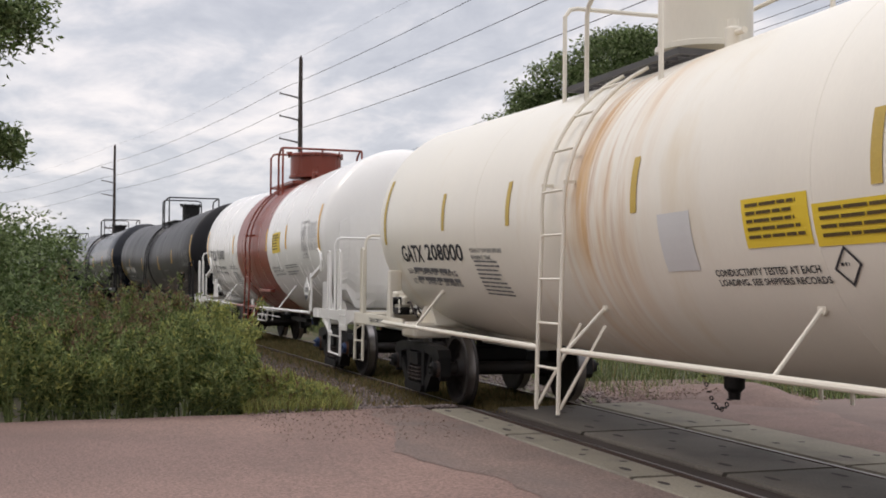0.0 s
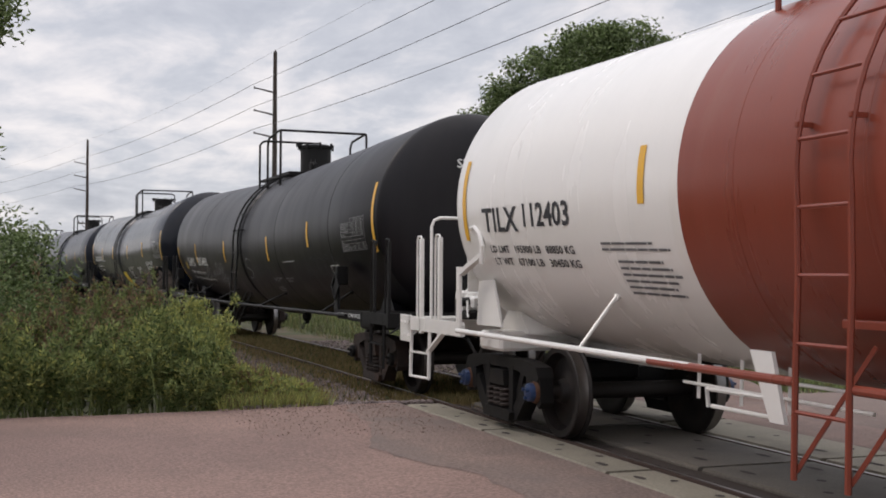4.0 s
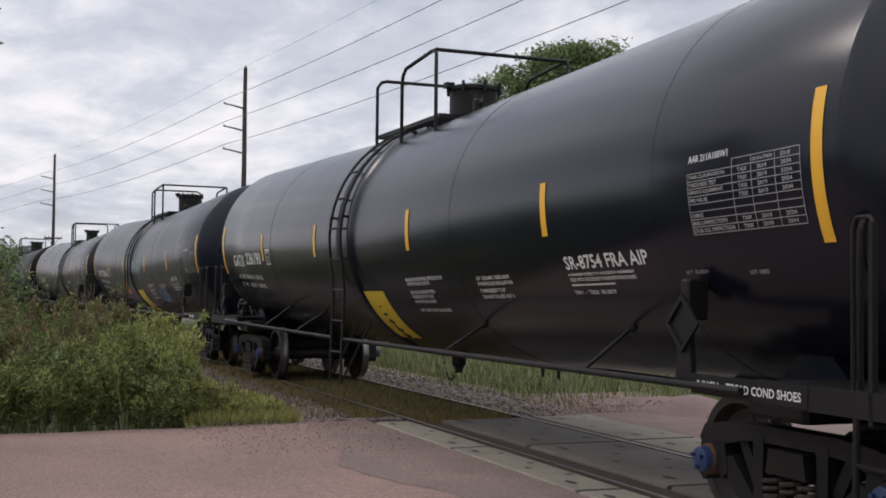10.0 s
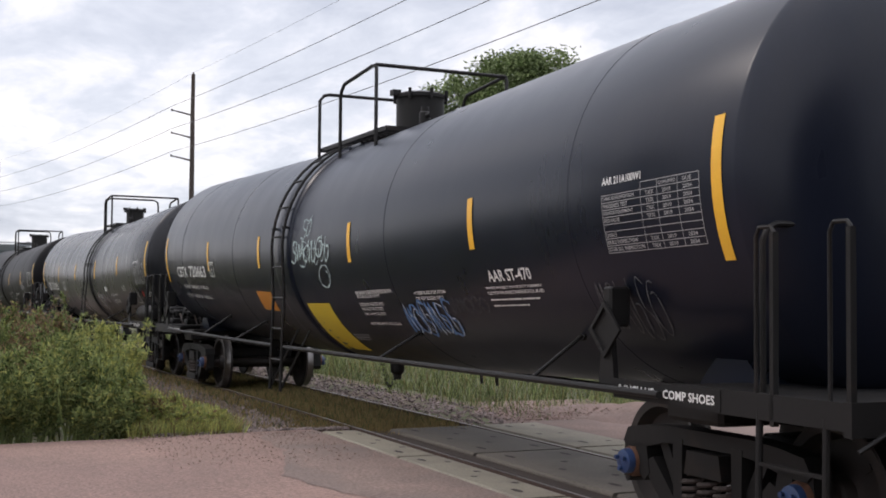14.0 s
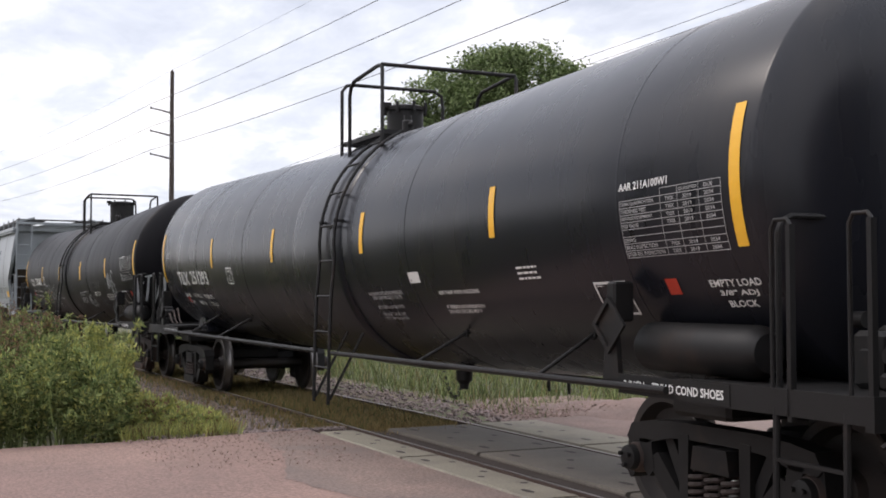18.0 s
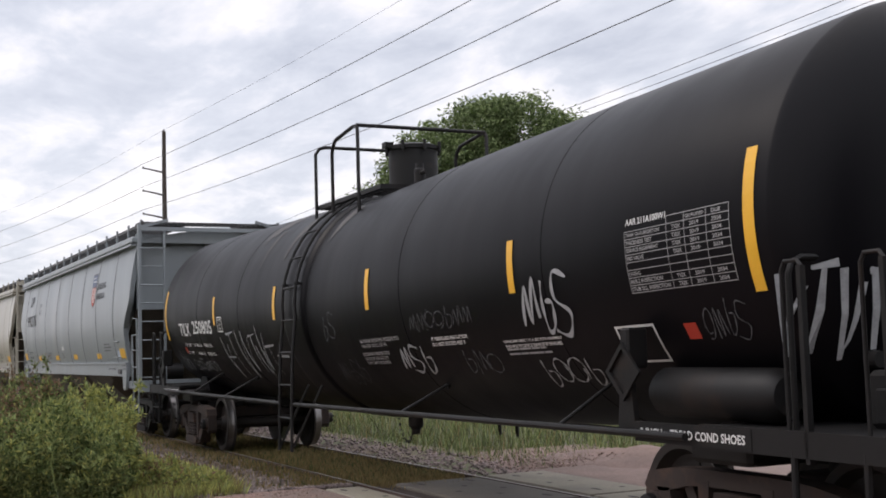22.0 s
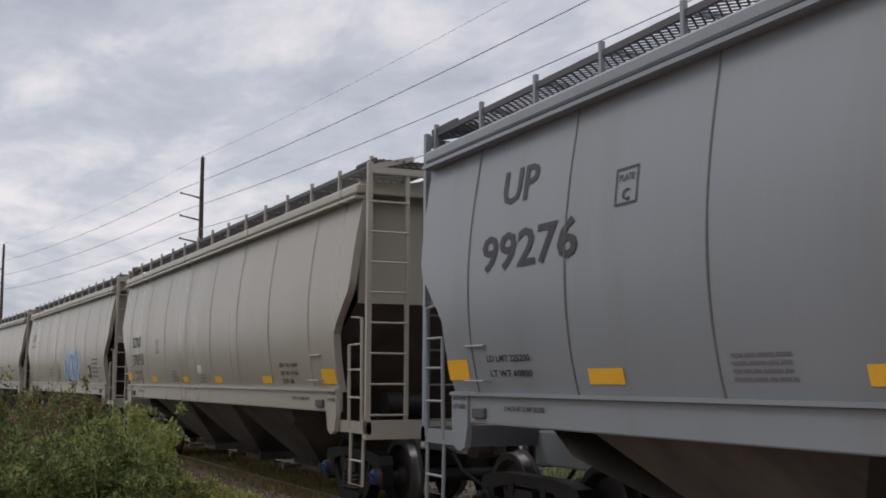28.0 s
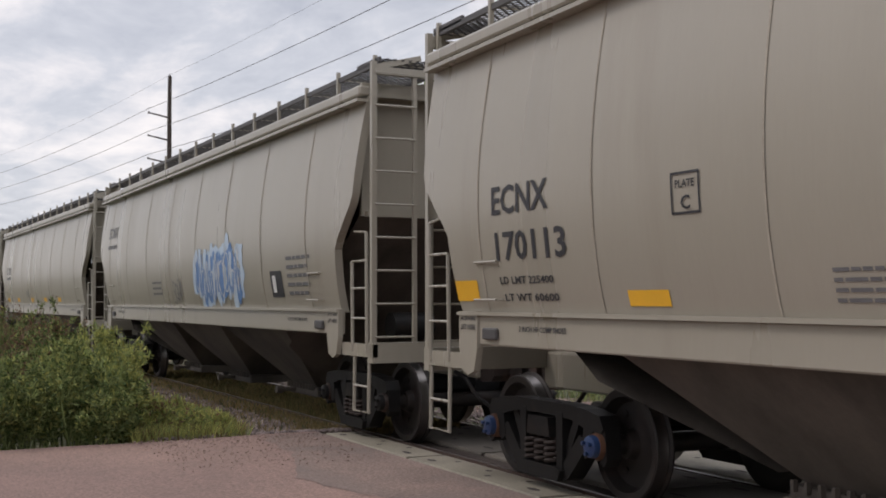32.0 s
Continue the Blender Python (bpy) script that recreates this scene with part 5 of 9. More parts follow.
    m.tube([(lu + 1.3, 1.50, 0.76), (min(lu + 5.2, tr - 1.1), 1.50, 0.78)], 0.02, 6)
    part("far_side_rack", m.data("far_side_rack", trim), car)
    # hand brake and control valve on the platform at one end
    m = Mesh()
    s = spec.get("brake_end", -1)
    m.tube([(s * (end - 0.35) + 0.30 * math.cos(t) * 0, 0.45 + 0.30 * math.cos(t), 1.72 + 0.30 * math.sin(t)) for t in [2 * math.pi * k / 20 for k in range(20)]], 0.016, 6, close=True)
    for k in range(5):
        t = 2 * math.pi * k / 5
        m.tube([(s * (end - 0.35), 0.45, 1.72), (s * (end - 0.35), 0.45 + 0.3 * math.cos(t), 1.72 + 0.3 * math.sin(t))], 0.012, 5)
    m.box(min(s * (end - 0.62), s * (end - 0.36)), max(s * (end - 0.62), s * (end - 0.36)), 0.28, 0.62, 1.45, 1.98, 0.03)
    m.box(min(s * (end - 0.60), s * (end - 0.50)), max(s * (end - 0.60), s * (end - 0.50)), 0.35, 0.55, 1.08, 1.5)
    part("hand_brake", m.data("hand_brake", trim), car, "hand-brake wheel and gear box on the end")
    m = Mesh()
    e2 = s * (end - 0.45)
    m.box(e2 - 0.16, e2 + 0.06, -1.0, -0.72, 1.09, 1.42, 0.03)
    m.box(e2 + 0.07, e2 + 0.30, -0.96, -0.76, 1.20, 1.36, 0.03)
    m.turned([(-0.13, 0.06), (0.14, 0.06)], 12, "x", at=(e2, -0.90, 1.32))
    m.turned([(1.34, 0.05), (1.43, 0.045), (1.45, 0.02)], 12, "z", at=(e2 - 0.02, -0.86, 0))
    m.tube([(e2 + 0.1, -0.92, 1.28), (e2 + 0.26, -1.0, 1.30), (e2 + 0.34, -1.02, 1.12)], 0.014, 6)
    m.tube([(e2 - 0.3, -0.8, 1.15), (e2 - 0.1, -0.75, 1.34), (e2 + 0.2, -0.8, 1.30), (e2 + 0.36, -0.85, 1.12)], 0.02, 6)
    valve = part("brake_valve", m.data("brake_valve", spec.get("valve_paint", M_FRAME)), car, "air-brake control valve with its pipes")
    for b in (Mesh().box(e2 + 0.07, e2 + 0.34, -1.03, -0.74, 1.09, 1.19, 0.02), Mesh().box(e2 - 0.06, e2 + 0.03, -1.04, -0.99, 1.12, 1.32, 0.01), Mesh().turned([(-1.08, 0.05), (-0.95, 0.055)], 12, "y", at=(e2 + 0.20, 0, 1.29)), Mesh().turned([(-0.24, 0.05), (-0.15, 0.05)], 12, "x", at=(e2, -0.88, 1.48))):
        part("valve_cover", b.data("valve_cover", M_FRAME), valve, "black bolted valve cover")
    for k in range(3):
        hose = Mesh().tube([(e2 + 0.28, -0.88 + 0.08 * k, 1.26 + 0.05 * k), (e2 + 0.55, -0.92 + 0.08 * k, 1.28 + 0.05 * k), (e2 + 0.80, -0.95 + 0.08 * k, 1.16), (e2 + 1.0, -0.95 + 0.08 * k, 1.08)], 0.016, 6)
        part("air_pipe", hose.data("air_pipe", M_RUSTY), valve, "rusty bent air pipe")
    # stripes and drawings on the near side
    for u, a0, a1 in spec["stripes"]:
        w = 0.10
        h = radians(a1 - a0) * r
        v, f = on_tank(split_wide(rect(w, h)), u - w / 2, a0, r, zc)
        part("reflective_stripe", raw("reflective_stripe", v, f, spec.get("stripe_paint", M_YELLOW)), car, "faded yellow reflective strip" if spec.get("stripe_paint") else "yellow reflective strip")
    for d in spec["marks"]:
        kind, u, ang, w, h = d[:5]
        lift = 0.006
        if kind == "text":
            flat, ink, nm, lb = glyphs(d[5], w, h), d[6], "lettering", "painted lettering"
        elif kind == "bars":
            flat, ink, nm, lb = bars_of(d[5], w, h, seed=int(u * 100)), d[6], "small_print", "rows of small stencilled print"
        elif kind == "table":
            flat, ink, nm, lb = table_of(w, h), d[5], "data_table", "stencilled inspection table"
        elif kind == "frame":
            flat, ink, nm, lb = frame_of(w, h, 0.02), d[5], "stencil_frame", "outlined box"
        elif kind == "diamond":
            fl = frame_of(w, h, 0.018)
            flat = ([(w / 2 + (x - w / 2 - y + h / 2) * 0.75, h / 2 + (x - w / 2 + y - h / 2) * 0.75) for x, y in fl[0]], fl[1])
            ink, nm, lb = d[5], "stencil_frame", "outlined diamond"
        elif kind == "scrawl":
            flat, ink, nm, lb, lift = scrawl(w, h, d[5], d[6], d[8], d[8] in (41, 42, 54, 55)), d[7], "graffiti", "sprayed graffiti strokes", 0.009
        else:
            flat, ink, nm, lb, lift = rect(w, h), d[5], "sheet", d[6], 0.004
        drawn(nm, flat, lambda q: on_tank(split_wide(q), u, ang, r, zc, lift), ink, car, lb, nm == "graffiti" or (nm == "lettering" and h > 0.095))
    # drawings on the end that faces the camera as the car comes
    for d in spec.get("end_marks", ()):
        kind, v0, z0, w, h = d[:5]
        flat = glyphs(d[5], w, h) if kind == "text" else bars_of(d[5], w, h, seed=3) if kind == "bars" else scrawl(w, h, d[5], d[6], d[8], d[8] in (41, 42, 54, 55))
        ink = d[7] if kind == "scrawl" else d[6]

        def on_head(piece):
            vs = []
            for x, y in piece[0]:
                yy, zz = v0 + x, z0 + y
                q = min(0.999, math.hypot(yy, zz - zc) / r)
                t = math.acos(q ** (1 / 0.42)) if spec["flat"] else math.acos(q)
                depth = 0.30 if spec["flat"] else 0.62
                uu = off + half + (depth * (1 - math.cos(t) ** 2.2) * 0.75 + depth * 0.25 * math.sin(t) if spec["flat"] else depth * math.sin(t))
                vs.append((uu + 0.012, yy, zz + SLOPE * half))
            return vs, piece[1]
        drawn("lettering" if kind == "text" else "graffiti" if kind == "scrawl" else "small_print", flat, on_head, ink, car, "painted lettering on the tank's end" if kind != "scrawl" else "sprayed graffiti on the tank's end", kind == "scrawl" or (kind == "text" and h > 0.095))
    for fn in spec.get("extras", ()):
        fn(car, spec)
    running_gear(car, tr, end - 0.55, spec.get("frames", "dark"), spec.get("caps", "dark"))
    return car

# ---- the tank cars of the train, in order ----
W_, D_, B_, G_ = M_INK_WHITE, M_INK_DIM, M_INK_BLACK, M_INK_GREY
def sheet_words(car, spec, u, ang, w, h, rows, ink, seed):
    v, f = on_tank(split_wide(bars_of(rows, w * 0.86, h * 0.8, 0.58, seed)), u + 0.07 * w, ang + math.degrees(0.1 * h / spec["r"]), spec["r"], spec["zc"], 0.009)
    part("small_print", raw("small_print", v, f, ink), car, "unreadable print on the sheet")


def old_signs(car, spec):
    for u, ang, w, h, rows in ((2.747, -17.66, 0.722, 0.334, 5), (3.506, -18.54, 1.006, 0.269, 4)):
        sheet_words(car, spec, u, ang, w, h, rows, M_INK_BROWN, int(u * 10))


def placard(car, spec, u, v, z, size, number, dark=False):
    """A diamond board in a holder with its number."""
    h = size / 2
    m = Mesh().slab([(u - h, z), (u, z - h), (u + h, z), (u, z + h)], v - 0.006, v + 0.006)
    p = part("placard", m.data("placard", M_WHITE, smooth=False), car, "white diamond hazard placard with a black lower half")
    part("placard_field", raw("placard_field", [(x, v - 0.010, q) for x, q in ((u - h * 0.6, z - 0.4 * h), (u, z - h * 0.96), (u + h * 0.6, z - 0.4 * h))], [(0, 1, 2)], M_INK_BLACK), p)
    if number:
        gv, gf = glyphs(number, size * 0.55, size * 0.20)
        part("lettering", raw("lettering", [(u - size * 0.275 + x, v - 0.011, z - 0.10 * size + y) for x, y in gv], gf, M_INK_BLACK), p)
    m = Mesh().box(u + 0.14, u + 0.24, v + 0.012, v + 0.04, z - 0.36, z + 0.29)
    part("placard_holder", m.data("placard_holder", spec["trim"], smooth=False), car, "upright steel placard holder")


def white_end_gear(car, spec):
    placard(car, spec, 5.50, -1.50, 1.40, 0.43, "1789")
    part("placard_holder", Mesh().box(-5.94, -5.84, -1.488, -1.46, 1.04, 1.69).data("placard_holder", spec["trim"], smooth=False), car, "upright steel placard holder")
    for u in (5.50, -6.08):
        q = u + 0.19
        m = Mesh().slab([(q + 0.03, 1.08), (q + 0.70, 1.08), (q + 0.60, 1.30), (q + 0.46, 1.56), (q + 0.08, 1.54)], -1.28, -1.255)
        part("saddle_web", m.data("saddle_web", spec["paint"], smooth=False), car, "white curved web plate between rail and tank")
        m = Mesh().bar((q + 0.02, -1.46, 1.62), (q + 0.50, -1.42, 1.80), 0.07, 0.05)
        m.tube([(q + 0.53, -1.43, 1.72), (q + 0.55, -1.43, 1.90), (q + 0.48, -1.43, 2.02), (q + 0.34, -1.43, 2.10), (q + 0.24, -1.43, 2.09)], 0.026, 8)
        part("lifting_lug", m.data("lifting_lug", spec["paint"]), car, "white hooked lug on the tank's shoulder")
    for s in (-1, 1):   # corner plates with bolts, and the brace to the rail
        q = s * 7.74
        corner = part("corner_plate", Mesh().box(q - 0.20, q + 0.20, -1.475, -1.45, 0.80, 1.12, 0.006).data("corner_plate", spec["trim"], smooth=False), car, "bolted white corner plate")
        for du in (-0.13, 0.0, 0.13):
            for z in (0.88, 1.03):
                part("bolt", Mesh().turned([(-1.49, 0.016), (-1.47, 0.016)], 8, "y", at=(q + du, 0, z)).data("bolt", spec["trim"]), corner)
        part("corner_brace", Mesh().bar((s * 6.35, -1.44, 1.02), (s * 6.95, -1.45, 0.72), 0.06, 0.03).data("corner_brace", spec["trim"], smooth=False), car)
    half = spec["half"]
    end, r, zc = spec["end"], spec["r"], spec["zc"] + SLOPE * half
    off = (spec["stripes"][0][0] + spec["stripes"][-1][0]) / 2

    def bulge(y, z):
        return half + 0.62 * math.sqrt(max(0.16, 1 - (math.hypot(y, z - zc) / (r * 1.04)) ** 2)) + 0.03
    for s in (-1, 1):   # head shield plates at both ends of the tank
        vs, fs = [], []
        ny, nz = 16, 12
        for thick in (0.0, -0.025):
            for i in range(ny + 1):
                y = -1.24 + 2.48 * i / ny
                lo, hi = (1.42 if abs(y) > 0.95 else 1.12), 2.63 - 0.10 * max(0, (abs(y) - 1.08) / 0.16)
                for j in range(nz + 1):
                    z = lo + (hi - lo) * j / nz
                    vs.append((s * (bulge(y, z) + thick) + off, y, z))
        k, w = (ny + 1) * (nz + 1), nz + 1
        for i in range(ny):
            for j in range(nz):
                q = i * w + j
                fs += [(q, q + 1, q + w + 1, q + w), (k + q, k + q + w, k + q + w + 1, k + q + 1)]
            fs += [(i * w, (i + 1) * w, k + (i + 1) * w, k + i * w), (i * w + nz, k + i * w + nz, k + (i + 1) * w + nz, (i + 1) * w + nz)]
        for j in range(nz):
            fs += [(j, k + j, k + j + 1, j + 1), (ny * w + j, ny * w + j + 1, k + ny * w + j + 1, k + ny * w + j)]
        part("head_shield", raw("head_shield", vs, fs, spec["paint"]), car, "white steel shield plate before the tank's head")
    for _, v, z, w, h, words, ink in end_print(-0.21, 0.63, M_INK_BLACK):
        gv, gf = glyphs(words, w, h)
        part("lettering", raw("lettering", [(off + bulge(v + x, z + y) + 0.008, v + x, z + y) for x, y in gv], gf, ink), car, "painted lettering on the shield")
    sheet_words(car, spec, 2.353, -7.95, 0.703, 0.393, 6, M_INK_BROWN, 5)


def under_frame(car, spec):
    """White hanger frames, pipes and a brake lever slung under the tank beside the ladder."""
    lu, zb = spec["ladder"], spec["zc"] - spec["r"]
    for q in (-2.75, -2.15, -1.55):
        m = Mesh().bar((lu + q, -0.62, zb + 0.30), (lu + q + 0.04, -0.66, 0.62), 0.026, 0.02)
        part("hanger", m.data("hanger", M_WHITE, smooth=False), car, "white flat-bar hanger under the tank")
    m = Mesh().slab([(-0.98, 1.12), (-0.74, 1.12), (-0.60, 0.66), (-0.76, 0.66)], -1.22, -1.19)
    part("hanger_plate", m.data("hanger_plate", M_WHITE, smooth=False), car, "white tapered hanger plate")
    for a, b, z in ((-3.0, -0.7, 0.86), (-2.9, -0.6, 0.74)):
        part("brake_pipe", Mesh().tube([(lu + a, -0.68, z), (lu + b, -0.68, z - 0.01)], 0.014, 8).data("brake_pipe", M_WHITE), car, "white pipe along the car's underside")
    m = Mesh().box(lu - 2.25, lu - 1.5, -0.85, -0.82, 0.60, 0.63, 0.008)
    m.tube([(lu - 2.3, -0.83, 0.60), (lu - 2.32, -0.83, 0.74), (lu - 1.4, -0.83, 0.75), (lu - 1.35, -0.83, 0.62)], 0.018, 6)
    part("brake_lever", m.data("brake_lever", M_WHITE), car, "white brake lever and its guide")
    m = Mesh().bar((lu - 0.05, -0.3, zb + 0.1), (lu - 0.05, -0.3, 0.5), 0.10, 0.08)
    m.box(lu - 0.6, lu + 0.8, -0.42, -0.30, 0.66, 0.74, 0.01)
    part("brake_beam", m.data("brake_beam", M_FRAME, smooth=False), car, "dark brake beam under the tank")


def jack_tags(car, spec):
    """Bracket with a wedge plate at the near corners, and the stencil strip on the sill."""
    t = spec["truck"]
    for s in (-1, 1):
        if "open_end" in spec and "post_at" not in spec:
            continue
        q = spec["post_at"][(s + 1) // 2] if "post_at" in spec else s * t - 0.62
        m = Mesh().slab([(q - 0.10, 1.04), (q + 0.10, 1.04), (q + 0.05, 1.46), (q - 0.05, 1.46)], -1.47, -1.43)
        m.box(q - 0.05, q + 0.05, -1.47, -1.30, 1.44, 1.72, 0.015)
        holder = part("placard_holder", m.data("placard_holder", spec["trim"], smooth=False), car, "steel placard post on the tank's foot")
        if spec["trim"] is M_FRAME:
            o, i_ = 0.20, 0.155
            v = [(q + a * k, y, 1.42 + c * k) for y in (-1.495, -1.475) for k in (o, i_) for a, c in ((-1, 0), (0, -1), (1, 0), (0, 1))]
            f = [w for k in range(4) for w in ((k, (k + 1) % 4, 4 + (k + 1) % 4, 4 + k), (8 + k, 12 + k, 12 + (k + 1) % 4, 8 + (k + 1) % 4), (k, 8 + k, 8 + (k + 1) % 4, (k + 1) % 4), (4 + k, 4 + (k + 1) % 4, 12 + (k + 1) % 4, 12 + k))]
            part("diamond_frame", raw("diamond_frame", v, f, M_FRAME), holder, "empty diamond placard frame")
            part("back_plate", Mesh().slab([(q - 0.17, 1.42), (q, 1.25), (q + 0.17, 1.42), (q, 1.59)], -1.474, -1.468).data("back_plate", M_FRAME, smooth=False), holder)
        tx = spec["text_at"][(s + 1) // 2] if "text_at" in spec else s * t - 0.45
        gv, gf = glyphs(spec.get("sill_text", "2 INCH    TREAD COND SHOES"), 0.74 if "text_at" in spec else 1.05, 0.058)
        part("lettering", raw("lettering", [(tx + x, -1.479, 0.995 + y) for x, y in gv], gf, M_INK_WHITE if spec["trim"] is not M_WHITE and spec["trim"] is not M_WHITE_OLD else M_INK_BLACK), car, "painted lettering on the sill")
        m = Mesh().box(s * t - 0.52, s * t + 0.65, -1.475, -1.44, 0.96, 1.09)
        part("sill_plate", m.data("sill_plate", spec["trim"], smooth=False), car)


def dust_runs(car, spec):
    """Pale dust that has run down from the platform in uneven fingers."""
    rg = random.Random(8)
    r, zc = spec["r"], spec["zc"]
    for u0, w, top, most in ((-3.15, 0.95, 86, 1.35), (-2.45, 0.13, 50, 0.85), (-1.52, 0.36, 84, 1.75), (0.05, 0.30, 56, 0.7)):
        vs, fs = [], []
        n = 14
        for k in range(n):
            a = (k + 0.5) / n
            h = most * (0.30 + 0.70 * min(1, a * 5) * (1 - a) ** 0.8) * rg.uniform(0.88, 1.0)
            o = len(vs)
            vs += [(w * k / n, -h), (w * (k + 1) / n, -h), (w * (k + 1) / n, 0), (w * k / n, 0)]
            fs.append((o, o + 1, o + 2, o + 3))
        v, f = on_tank(split_wide((vs, fs)), u0, top, r, zc, 0.005)
        part("dust_run", raw("dust_run", v, f, M_DUST), car, "pale dust run down the jacket")


def air_tank(car, spec):
    t = spec["truck"]
    m = Mesh().turned([(t - 0.65, 0.0), (t - 0.63, 0.12), (t - 0.55, 0.17), (t + 0.55, 0.17), (t + 0.63, 0.12), (t + 0.65, 0.0)], 20, "x", at=(0, -1.15, 1.27))
    part("air_reservoir", m.data("air_reservoir", spec["trim"]), car, "black cylindrical air reservoir on the platform")


def end_print(v, w, ink):
    """The four rows of truck and brake data on a tank's end."""
    rows = ("M901E DFT GR", "36\" 1W CLASS C WHLS", "SPRG D-5", "BR BM AAR 24")
    return [("text", v, 1.97 - 0.066 * k, w * (0.66, 1.0, 0.42, 0.64)[k], 0.050, q, ink) for k, q in enumerate(rows)]


def red_tag(u, ang):
    return ("sheet", u, ang, 0.13, 0.12, M_RED_TAG, "small red sheet")


